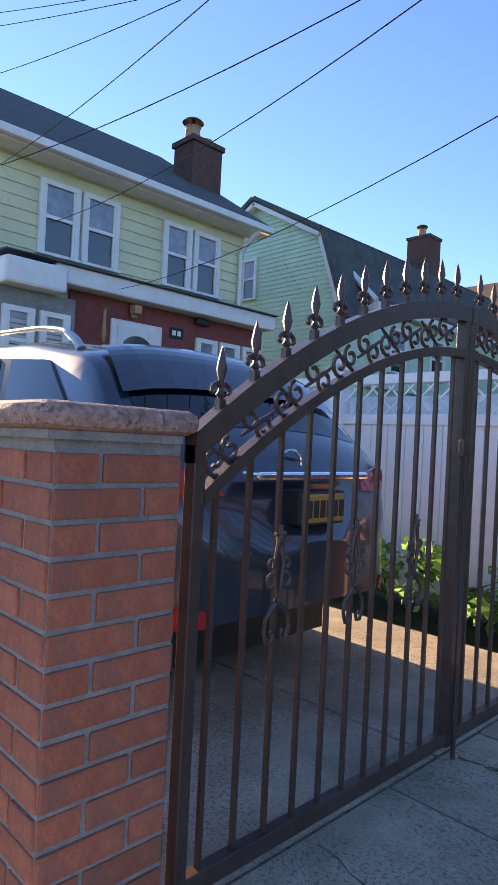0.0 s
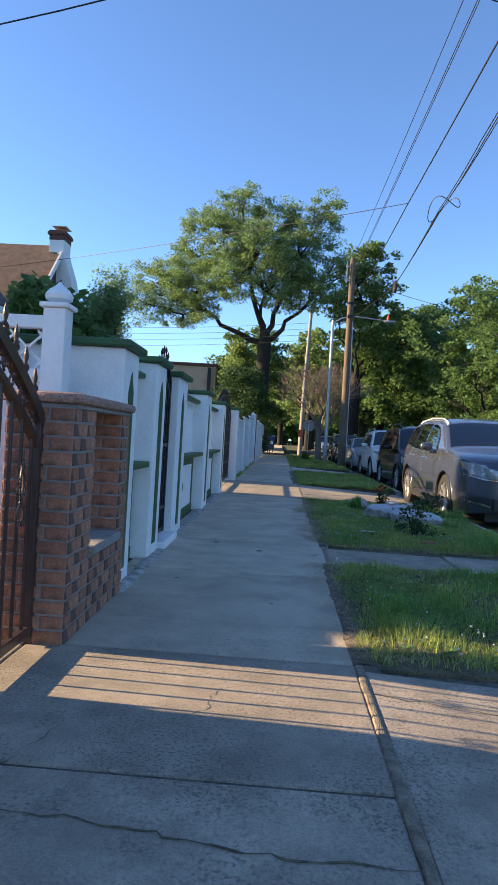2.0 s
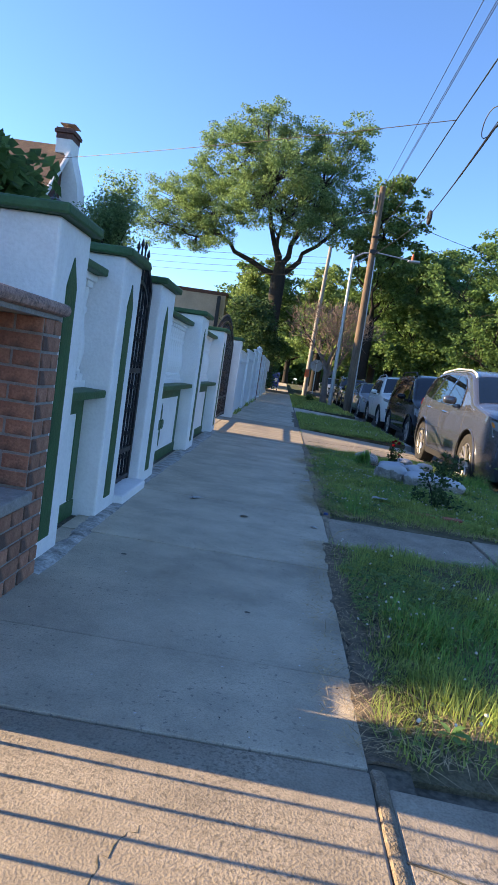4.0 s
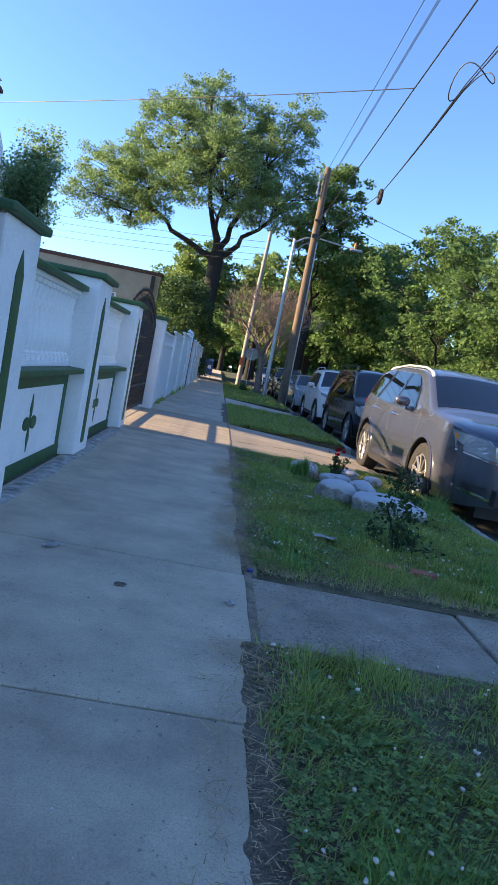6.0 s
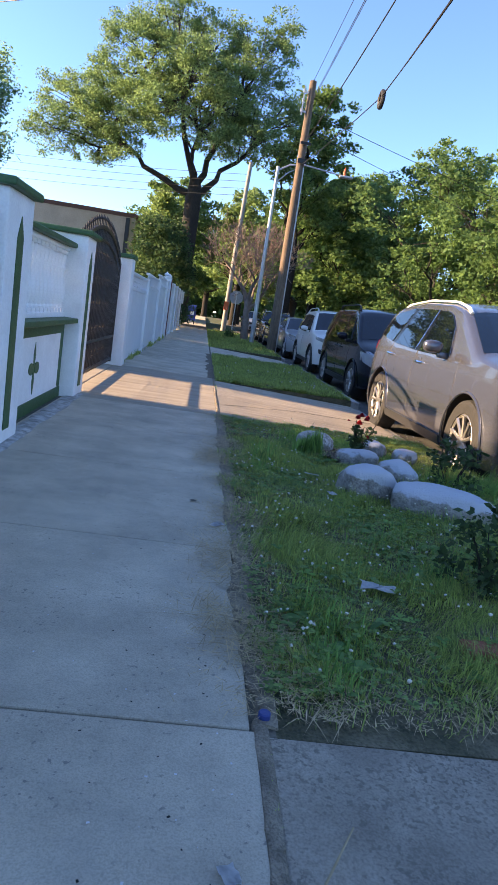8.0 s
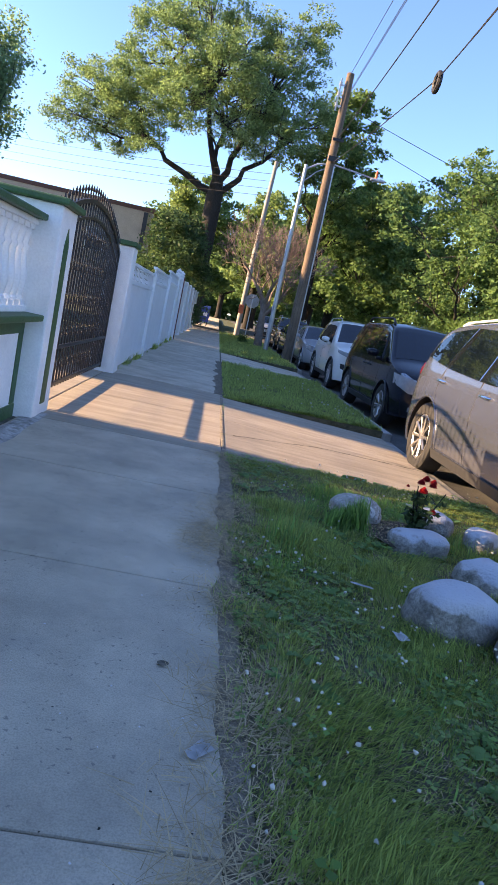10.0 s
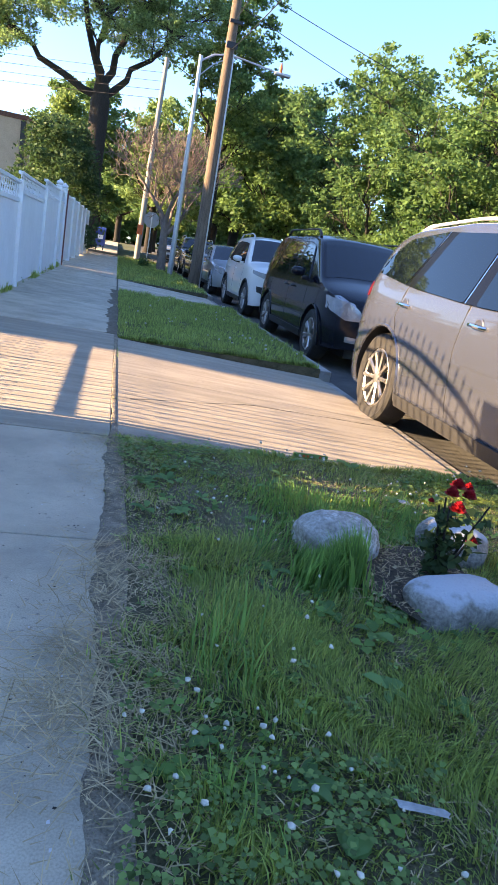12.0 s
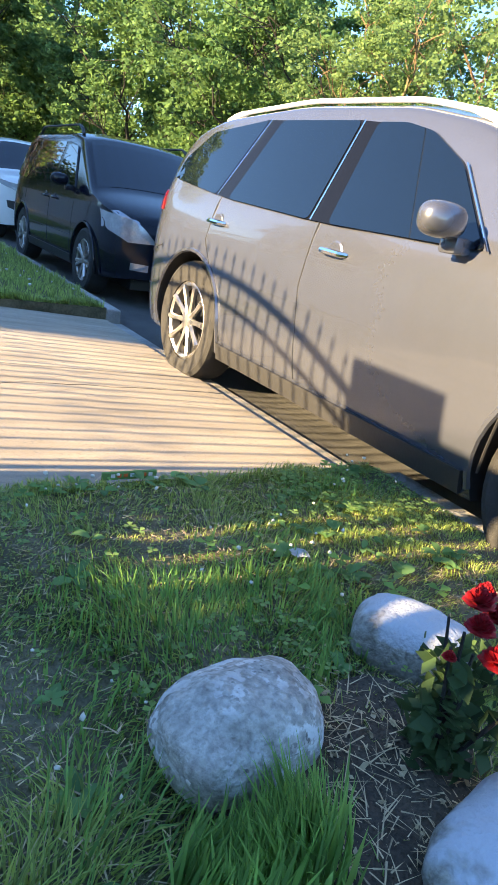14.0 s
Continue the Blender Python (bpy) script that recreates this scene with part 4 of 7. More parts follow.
def lobed_tree(at, label, fork, trunk_r, lobes, seed, leaf, bark, per=110, size=0.1, clump=0.75, thick=5.0, flat=0.6, lean=0.0):
    """A tree whose limbs reach from the fork into several rounded masses of leaf clumps with gaps between them. lobes: (x, y, z, radius)."""
    rng = random.Random(seed)
    nrng = np.random.default_rng(seed)
    t = thing("tree", label, "tree", at=at)
    bm = bmesh.new()
    top = Vector((lean, 0, fork))
    tube(bm, [(0, 0, -0.3), (0.02, 0, 0.5), (lean * 0.4, 0.05, fork * 0.5), (lean, 0, fork * 0.92), (lean, 0, fork * 1.06)], [trunk_r * 1.35, trunk_r * 1.08, trunk_r * 0.95, trunk_r, trunk_r * 0.6], 12)
    centers, radii, limbs = [], [], []
    for n, (x, y, z, r) in enumerate(lobes):
        end = Vector((x, y, z))
        flatway = Vector((x - top.x, y, 0))
        start = top + Vector((0, 0, rng.uniform(-0.10, 0.02) * fork))
        if n >= 5:
            start = min((l[k] for l in limbs for k in (3, 4, 5)), key=lambda p: (p - end).length)
        line = []
        for k in range(9):
            u = k / 8
            p = start.lerp(end, u)
            p.z -= 0.10 * flatway.length * math.sin(math.pi * u) * (1 - u)
            w = 0.05 * (end - start).length * math.sin(math.pi * u)
            p += Vector((rng.uniform(-w, w), rng.uniform(-w, w), rng.uniform(-w, w) * 0.6))
            line.append(p)
        limbs.append(line)
        r0 = trunk_r * (0.30 + 0.05 * r) * (1.0 if n < 5 else 0.45)
        tube(bm, line, [max(0.03, r0 * (1 - 0.86 * k / 8)) for k in range(9)], 8)
        for k in range(max(6, int(thick * r * r))):
            d = Vector((rng.gauss(0, 1), rng.gauss(0, 1), rng.gauss(0.12, 0.8))).normalized()
            q = end + d * r * (0.35 + 0.65 * rng.random() ** 0.5) * rng.uniform(0.85, 1.12)
            centers.append(q)
            radii.append(clump * rng.uniform(0.6, 1.25))
            if k % 2 == 0:
                a = line[rng.choice((4, 5, 6, 7, 8))]
                m = a.lerp(q, 0.55) + Vector((rng.uniform(-0.2, 0.2), rng.uniform(-0.2, 0.2), rng.uniform(-0.1, 0.35))) * r * 0.3
                tube(bm, [a, m, q], [max(0.02, r0 * 0.2), max(0.015, r0 * 0.12), 0.012], 4)
    part("trunk", bm, bark, t, smooth=True)
    v, f = leaf_cloud(np.array([c[:] for c in centers]), np.array(radii), per, size, nrng, flat)
    soup("crown", v, f, leaf, t)
    return t


def scatter_lobes(seed, n, spread, z0, z1, r):
    """Leaf masses filling a rounded crown."""
    rng = random.Random(seed)
    out = []
    for k in range(n):
        u = (k + 0.5) / n
        a = k * 2.399 + rng.uniform(-0.4, 0.4)
        w = spread * math.sin(math.pi * (0.16 + 0.78 * u)) ** 0.8 * rng.uniform(0.55, 1.0)
        out.append((w * math.cos(a), w * math.sin(a), z0 + (z1 - z0) * u, r * rng.uniform(0.8, 1.2)))
    return out + [(0, 0, z0 + (z1 - z0) * 0.6, r * 1.25), (0, 0, z1, r * 0.8)]


def bush(at, rx, ry, h, seed, leaf, label, n=60, per=70, size=0.07, clump=0.3, category="bush"):
    nrng = np.random.default_rng(seed)
    t = thing("bush", label, category, at=at)
    a = nrng.random(n) * 6.283
    r = np.sqrt(nrng.random(n))
    z = nrng.random(n)
    w = np.sqrt(np.clip(1 - (z * 0.95) ** 2.2, 0.02, 1))
    c = np.stack([np.cos(a) * r * rx * w, np.sin(a) * r * ry * w, 0.1 * h + z * h * 0.85], 1)
    v, f = leaf_cloud(c, clump * (0.6 + 0.7 * nrng.random(n)), per, size, nrng, 0.9)
    soup("foliage", v, f, leaf, t)
    bm = bmesh.new()
    for i in range(7):
        e = c[i]
        k = min(1.0, h)
        tube(bm, [(e[0] * 0.15, e[1] * 0.15, -0.1), (e[0] * 0.5, e[1] * 0.5, e[2] * 0.5), tuple(e)], [0.02 * k, 0.014 * k, 0.005 * k], 5)
        part("stem", bm, M["bark"], t)
        bm = bmesh.new()
    bm.free()
    return t


OAK = ((-8.9, 0.5, 14.0, 2.7), (-2.5, 0.5, 20.0, 2.6), (3.3, 0, 18.2, 2.7), (-0.5, 3.5, 16.6, 3.2), (5.0, 0.5, 15.2, 2.3), (-5.5, -0.5, 18.0, 2.2), (0.4, 1.5, 19.6, 2.3), (-0.8, -3.2, 15.8, 2.8), (-10.0, -1.0, 11.6, 2.0), (-5.7, -2.0, 12.6, 2.4), (-4.6, 3.0, 15.2, 2.4), (3.6, -2.5, 12.9, 2.1),
       (2.4, 4.0, 14.6, 2.4), (-2.6, -4.5, 12.8, 1.9), (2.2, -1.5, 16.3, 2.1), (-7.3, 1.0, 11.0, 1.7), (1.0, -3.5, 12.0, 1.6), (-3.4, -2.5, 14.4, 2.3), (-7.4, -1.0, 13.2, 2.3), (-3.4, -2.6, 17.2, 2.1), (1.3, -3.0, 14.2, 2.0), (4.4, -1.0, 20.0, 1.4), (-5.0, -3.2, 10.8, 1.4), (-6.6, 0.5, 16.0, 2.0))
lobed_tree((-0.8, 57.5, -0.1), "tall spreading oak with open green crown", 9.6, 0.58, OAK, 7, M["leaf_big"], M["bark"], per=105, size=0.078, clump=0.66, thick=10.0)
lobed_tree((7.4, 62, -0.1), "dark green street tree behind the poles", 7.0, 0.5, scatter_lobes(12, 9, 3.0, 8.5, 17.6, 2.1), 12, M["leaf_dark"], M["bark"], per=90, size=0.13, clump=0.75, thick=5.0)
base = lobed_tree((15.5, 38, -0.1), "leafy green tree across the street", 3.0, 0.24, scatter_lobes(21, 10, 3.9, 2.9, 9.6, 1.7), 21, M["leaf_mid"], M["bark"], per=75, size=0.10, clump=0.6, thick=6.0)
for x, y, r, k in ((14, 46, 40, 1.1), (17, 55, 130, 1.3), (21, 36, 80, 1.1), (24, 48, 300, 1.25), (18.5, 43, 210, 1.05)):
    c = copy_thing(base, pose(x, y, -0.1, 0, 0, r))
    c.scale = (k, k, k)
base = lobed_tree((27, 60, -0.1), "leafy green tree far down the street", 4.0, 0.45, scatter_lobes(22, 11, 5.0, 3.6, 13.0, 2.3), 22, M["leaf_mid"], M["bark"], per=70, size=0.19, clump=0.9, thick=4.5)
for x, y, r, k in ((13.2, 66, 200, 1.0), (12, 76, 60, 1.05), (17, 80, 160, 1.2), (5.5, 98, 220, 1.0), (-2, 112, 300, 1.0), (13, 98, 45, 1.15), (22, 104, 170, 1.3), (1, 135, 70, 1.2), (9, 128, 190, 1.3), (34, 70, 100, 1.2)):
    c = copy_thing(base, pose(x, y, -0.1, 0, 0, r))
    c.scale = (k, k, k)
light = lobed_tree((15.5, 30.5, -0.1), "yellow-green young tree across the street", 2.6, 0.19, scatter_lobes(33, 10, 3.3, 3.0, 7.6, 1.15), 33, M["leaf_light"], M["bark_warm"], per=80, size=0.06, clump=0.42, thick=9.0, flat=0.5)
for x, y, r, k, kz in ((20, 32, 70, 1.1, 1.2), (14.5, 23.5, 150, 0.95, 1.0), (21.5, 25, 220, 1.15, 1.15), (17.5, 18.0, 20, 0.95, 1.25), (24, 18, 280, 1.2, 0.95)):
    c = copy_thing(light, pose(x, y, -0.1, 0, 0, r))
    c.scale = (k, k, k * kz)
tree((-6.2, 30.5, -0.1), 8.4, 1.6, 0.14, 41, M["leaf_fir"], M["bark"], "slim blue-green garden tree behind the wall", fork=0.2, levels=4, per=24, size=0.05, clump=0.42, up=0.9)
bare = tree((3.0, 37.4, -0.05), 6.4, 3.2, 0.19, 55, M["leaf_big"], M["twig"], "bare brown-twigged street tree on the verge", fork=0.26, levels=6, splits=3, leaves=False, up=0.45, least=0.008)
# this hedge carries its shade in the leaf colour
bush((-1.5, 43, -0.1), 1.8, 4.5, 5.4, 61, M["leaf_hedge_shaded"], "tall green hedge behind the fence, darkened as if in shade", n=240, per=120, size=0.08, clump=0.55, category="hedge")
bush((-3.2, 63, -0.1), 2.0, 4.0, 9.8, 62, M["leaf_light"], "bright green shrubs beyond the corner", n=230, per=100, size=0.12, clump=0.7, category="shrub")
bush((18.5, 44, -0.15), 2.0, 26, 5.2, 63, M["leaf_dark"], "dark undergrowth of shrubs across the street", n=420, per=70, size=0.12, clump=0.9, category="hedge")
bush((24.5, 36, -0.15), 2.5, 27, 6.2, 64, M["leaf_dark"], "dark undergrowth of shrubs behind the street trees", n=420, per=60, size=0.13, clump=1.0, category="hedge")
bush((15.5, 63, -0.15), 5.0, 6.0, 10.0, 68, M["leaf_dark"], "tall dark shrubs at the far corner", n=200, per=60, size=0.16, clump=1.2, category="shrub")
bush((13.8, 40, -0.15), 1.2, 15, 3.4, 69, M["leaf_dark"], "dark shrubs along the far kerb", n=330, per=80, size=0.09, clump=0.65, category="shrub")
bush((-0.95, 9.9, 1.3), 0.35, 0.9, 0.75, 65, M["leaf_dark"], "dark evergreen bush rising over the wall", n=40, per=120, size=0.05, clump=0.2)
bush((-1.3, 8.2, 0.0), 0.9, 0.14, 0.40, 66, M["grass_lush"], "green flower bed plants by the white fence", n=22, per=30, size=0.045, clump=0.13)
bush((-6.1, 6.95, 0.0), 0.4, 0.4, 2.0, 67, M["leaf_dark"], "small evergreen shrub behind the parked car", n=30, per=110, size=0.03, clump=0.16)
lobed_tree((-2.2, 76, -0.1), "far street tree beyond the crossing", 4.0, 0.4, scatter_lobes(71, 9, 3.6, 4.0, 12.5, 2.0), 71, M["leaf_dark"], M["bark"], per=60, size=0.2, clump=0.9, thick=4.0)
lobed_tree((4.4, 84, -0.1), "far bright street tree beyond the crossing", 4.5, 0.4, scatter_lobes(72, 9, 4.0, 4.5, 13.5, 2.2), 72, M["leaf_light"], M["bark"], per=60, size=0.2, clump=0.9, thick=4.0)
nrw = np.random.default_rng(90)
cw = np.stack([nrw.uniform(-70, 110, 700), nrw.uniform(150, 175, 700), nrw.uniform(1, 15, 700) * (0.7 + 0.3 * np.sin(np.arange(700)))], 1)
v, f = leaf_cloud(cw, nrw.uniform(2.0, 4.0, 700), 45, 0.9, nrw)
soup("far_woods", v, f, M["leaf_dark"], None, "band of far green trees at the end of the street", "woods", "stuff")
cw = np.stack([nrw.uniform(38, 60, 420), nrw.uniform(-10, 110, 420), nrw.uniform(0.5, 7.5, 420)], 1)
v, f = leaf_cloud(cw, nrw.uniform(1.5, 3.0, 420), 50, 0.5, nrw)
soup("far_woods", v, f, M["leaf_light"], None, "band of far green trees beyond the street", "woods", "stuff")


# ---- iron gates ----
def spiral(bm, c, r, start, turns, sgn, th, x, n=16):
    """A flat scroll in the plane of the gate, from its outer end inwards."""
    pts = []
    for i in range(n + 1):
        u = i / n
        a = start + sgn * u * turns * 2 * math.pi
        rr = r * (1 - 0.72 * u)
        pts.append((x, c[0] + rr * math.cos(a), c[1] + rr * math.sin(a)))
    tube(bm, pts, th, 6)


def finial_mesh(h):
    bm = bmesh.new()
    k = h / 0.12
    box(bm, -0.009, 0.009, -0.009, 0.009, 0, 0.022 * k)
    lathe(bm, [(0.006, 0.022 * k), (0.012, 0.03 * k), (0.006, 0.038 * k), (0.006, 0.055 * k), (0.0125, 0.078 * k), (0.0085, 0.098 * k), (0.0045, 0.112 * k), (0.001, 0.122 * k)], sides=8)
    for s in (1, -1):
        tube(bm, [(0, 0, 0.044 * k), (0, s * 0.012, 0.052 * k), (0, s * 0.024, 0.046 * k), (0, s * 0.027, 0.036 * k), (0, s * 0.021, 0.031 * k)], [0.006, 0.007, 0.0065, 0.006, 0.004], 6)
    return bm


def pendant_mesh():
    bm = bmesh.new()
    x = 0.012
    for s in (1, -1):
        tube(bm, [(x, 0, -0.14), (x, s * 0.018, -0.155), (x, s * 0.04, -0.18), (x, s * 0.044, -0.21), (x, s * 0.033, -0.24), (x, s * 0.018, -0.238), (x, s * 0.013, -0.222), (x, s * 0.021, -0.212)], 0.0055, 6)
        tube(bm, [(x, s * 0.004, -0.13), (x, s * 0.012, -0.09), (x, s * 0.018, -0.05), (x, s * 0.010, -0.015), (x, s * 0.003, 0.02)], 0.0052, 6)
        for z, r in ((-0.085, 0.017), (-0.045, 0.012)):
            tube(bm, [(x, s * 0.012, z + 0.012)] + [(x, s * (0.027 + r * math.cos(a) * 0.9), z - 0.004 + r * math.sin(a)) for a in np.linspace(2.2, -3.2, 9)], 0.0042, 6)
    tube(bm, [(x, -0.018, 0.025), (x, 0, 0.018), (x, 0.018, 0.025)], 0.005, 6)
    lathe(bm, [(0.009, 0.0), (0.012, 0.012), (0.006, 0.03), (0.007, 0.045)], (x, 0, 0), sides=8)
    lathe(bm, [(0.006, -0.15), (0.012, -0.14), (0.006, -0.13)], (x, 0, 0), sides=8)
    return bm


def arch_bar(y0, y1, zf, h, x, t, n=18):
    bm = bmesh.new()
    prev = None
    for i in range(n + 1):
        y = y0 + (y1 - y0) * i / n
        s = (zf(y + 0.01) - zf(y - 0.01)) / 0.02
        k = h * math.sqrt(1 + s * s) / 2
        ring = [bm.verts.new((x + a, y, zf(y) + b)) for a, b in ((-t, -k), (t, -k), (t, k), (-t, k))]
        if prev:
            for j in range(4):
                bm.faces.new((prev[j], prev[(j + 1) % 4], ring[(j + 1) % 4], ring[j]))
        else:
            bm.faces.new(ring[::-1])
        prev = ring
    bm.faces.new(prev)
    return bm


GXP = -0.14
outer = lambda y: 0.985 + 0.535 * (1 - ((y - 6.38) / 1.27) ** 2)
inner = lambda y: outer(y) - 0.135
fin = mesh_of("finial", finial_mesh(0.14), M["gate_brown"], True)
pend = mesh_of("scroll_pendant", pendant_mesh(), M["gate_brown"], True)


def gate_leaf(y0, y1, hinge_first, pend_at):
    g = thing("driveway_gate", "closed brown iron gate leaf with arched scroll top and finials", "gate", "driveway gate leaves")
    mt = M["gate_brown"]
    for y in (y0 + 0.016, y1 - 0.016):
        part("stile", boxes((GXP - 0.018, GXP + 0.018, y - 0.016, y + 0.016, 0.035, outer(y) - 0.005), bevel=0.003), mt, g)
    part("bottom_rail", boxes((GXP - 0.017, GXP + 0.017, y0 + 0.033, y1 - 0.033, 0.045, 0.09), bevel=0.003), mt, g)
    part("arch", arch_bar(y0, y1, outer, 0.052, GXP, 0.021), mt, g)
    part("arch", arch_bar(y0 + 0.033, y1 - 0.033, inner, 0.028, GXP, 0.017), mt, g)
    n = 11
    for i in range(n):
        y = y0 + (y1 - y0) * (i + 0.75) / (n + 0.5)
        part("bar", boxes((GXP - 0.006, GXP + 0.006, y - 0.006, y + 0.006, 0.088, inner(y) - 0.008)), mt, g)
        ob = new("finial", fin)
        ob.parent, ob.location = g, (GXP, y, outer(y) + 0.024)
        if i in pend_at:
            ob = new("scroll_pendant", pend)
            ob.parent, ob.location = g, (GXP, y, 0.80)
    y = y0 + 0.07
    i = 0
    while y < y1 - 0.06:
        zc = (outer(y) + inner(y)) / 2 - 0.004
        bm = bmesh.new()
        s = 1 if i % 2 else -1
        spiral(bm, (y, zc + 0.012 * s), 0.034, s * 1.2, 1.15, s, 0.0058, GXP)
        spiral(bm, (y + 0.046, zc - 0.012 * s + 0.004), 0.030, -s * 1.9, 1.1, -s, 0.0055, GXP)
        tube(bm, [(GXP, y - 0.03, zc - 0.03 * s), (GXP, y + 0.02, zc), (GXP, y + 0.075, zc + 0.032 * s)], [0.004, 0.007, 0.004], 6)
        part("scroll", bm, mt, g, smooth=True)
        y += 0.108
        i += 1
    return g


gate_leaf(5.16, 6.355, True, (2, 5, 8))
gr = gate_leaf(6.362, 7.615, False, (3, 6, 9))
part("latch_box", boxes((GXP + 0.02, GXP + 0.04, 6.30, 6.335, 1.03, 1.09), bevel=0.004), M["gate_brown"], gr)
part("drop_bolt", tube(bmesh.new(), [(GXP + 0.03, 6.345, 0.32), (GXP + 0.03, 6.345, 0.0)], 0.008), M["gate_brown"], gr)
for y in (7.632,):
    single("gate_post", boxes((GXP - 0.022, GXP + 0.022, y - 0.014, y + 0.014, -0.05, 1.03), bevel=0.003), M["gate_brown"], "brown steel hinge post fixed to the brick pier", "gate post", "gate posts")


def picket_gate(name, label, y0, y1, x, zf, material, step, spikes, rows):
    g = thing(name, label, "gate")
    for y in (y0 + 0.02, y1 - 0.02):
        part("stile", boxes((x - 0.02, x + 0.02, y - 0.02, y + 0.02, 0.05, zf(y)), bevel=0.003), material, g)
    for z in rows:
        part("rail", boxes((x - 0.016, x + 0.016, y0 + 0.04, y1 - 0.04, z, z + 0.035), bevel=0.003), material, g)
    part("arch", arch_bar(y0, y1, zf, 0.04, x, 0.02), material, g)
    part("arch", arch_bar(y0 + 0.04, y1 - 0.04, lambda y: zf(y) - 0.15, 0.025, x, 0.014), material, g)
    n = int((y1 - y0 - 0.06) / step)
    for i in range(n):
        y = y0 + 0.03 + (y1 - y0 - 0.06) * (i + 0.5) / n
        part("bar", boxes((x - 0.008, x + 0.008, y - 0.008, y + 0.008, 0.06, zf(y) - 0.02)), material, g)
        bm = bmesh.new()
        lathe(bm, [(0.007, 0), (0.007, spikes * 0.5), (0.014, spikes * 0.65), (0.002, spikes)], (x, y, zf(y) + 0.015), sides=6)
        part("spike", bm, material, g)
        bm = bmesh.new()
        for z in np.arange(0.25, zf(y) - 0.3, 0.30 if step > 0.09 else 0.17):
            s = 1 if i % 2 else -1
            spiral(bm, (y + 0.028, z), 0.026, 0.4, 1.0, s, 0.0032, x + 0.008, 9)
            spiral(bm, (y - 0.028, z + 0.06), 0.024, 2.6, 1.0, -s, 0.0032, x + 0.008, 9)
        tagged(part("scrollwork", bm, material, g), kind="stuff")
    return g


picket_gate("pedestrian_gate", "black wrought iron garden gate with arched spiked top", 10.14, 10.79, -0.13, lambda y: 1.42 + 0.22 * (1 - ((y - 10.465) / 0.34) ** 2), M["iron_black"], 0.085, 0.12, (0.07, 0.28, 0.86))
picket_gate("driveway_gate", "tall dark iron double gate with scroll lattice and arched spiked top", 16.08, 19.17, -0.21, lambda y: 1.47 + 0.34 * (1 - ((y - 17.625) / 1.56) ** 2), M["iron_dark"], 0.105, 0.13, (0.08, 0.42))


# ---- vehicles ----
class Shape:
    """A car's outer form: half width by place and height, top line by place. Front is at -y, wheels stand on z = 0."""

    def __init__(self, L, W, top, belt, tumble=0.36, sill=0.24, n=9.0, round_by=2.6, front_n=None):
        self.L, self.W, self.belt, self.tumble, self.sill, self.n, self.round_by = L, W, belt, tumble, sill, n, round_by
        self.front_n = front_n or n
        ys = np.linspace(-L / 2, L / 2, 241)
        z = np.interp(ys, [p[0] for p in top], [p[1] for p in top])
        ker = np.ones(9) / 9
        self.ys, self.zs = ys, np.convolve(np.pad(z, 4, mode="edge"), ker, mode="valid")

    def top(self, y):
        return float(np.interp(y, self.ys, self.zs))

    def plan(self, y):
        u = abs(2 * y / self.L)
        return self.W / 2 * max(0.02, 1 - min(u, 0.9999) ** (self.n if y > 0 else self.front_n)) ** (1 / self.round_by) if u > 0 else self.W / 2

    def bottom(self, y):
        return self.sill + 0.10 * abs(2 * y / self.L) ** 10

    def side(self, y, z):
        s = 1.0
        if z < 0.52:
            s -= 0.055 * ((0.52 - z) / 0.3) ** 2
        if z > self.belt - 0.36:
            s -= 0.034 * min(1.0, (z - self.belt + 0.36) / 0.36) ** 2
        if z > self.belt:
            s -= (z - self.belt) * self.tumble / (self.W / 2) * 0.95
        return self.plan(y) * s

    def over(self, y, x):
        """Height of the upper skin."""
        zt = self.top(y)
        xe = max(0.02, self.side(y, zt - 0.07))
        u = min(1.0, abs(x) / xe)
        return zt - 0.07 + 0.07 * math.sqrt(max(0.0, 1 - u ** 3.2)) + 0.025 * (1 - u * u)


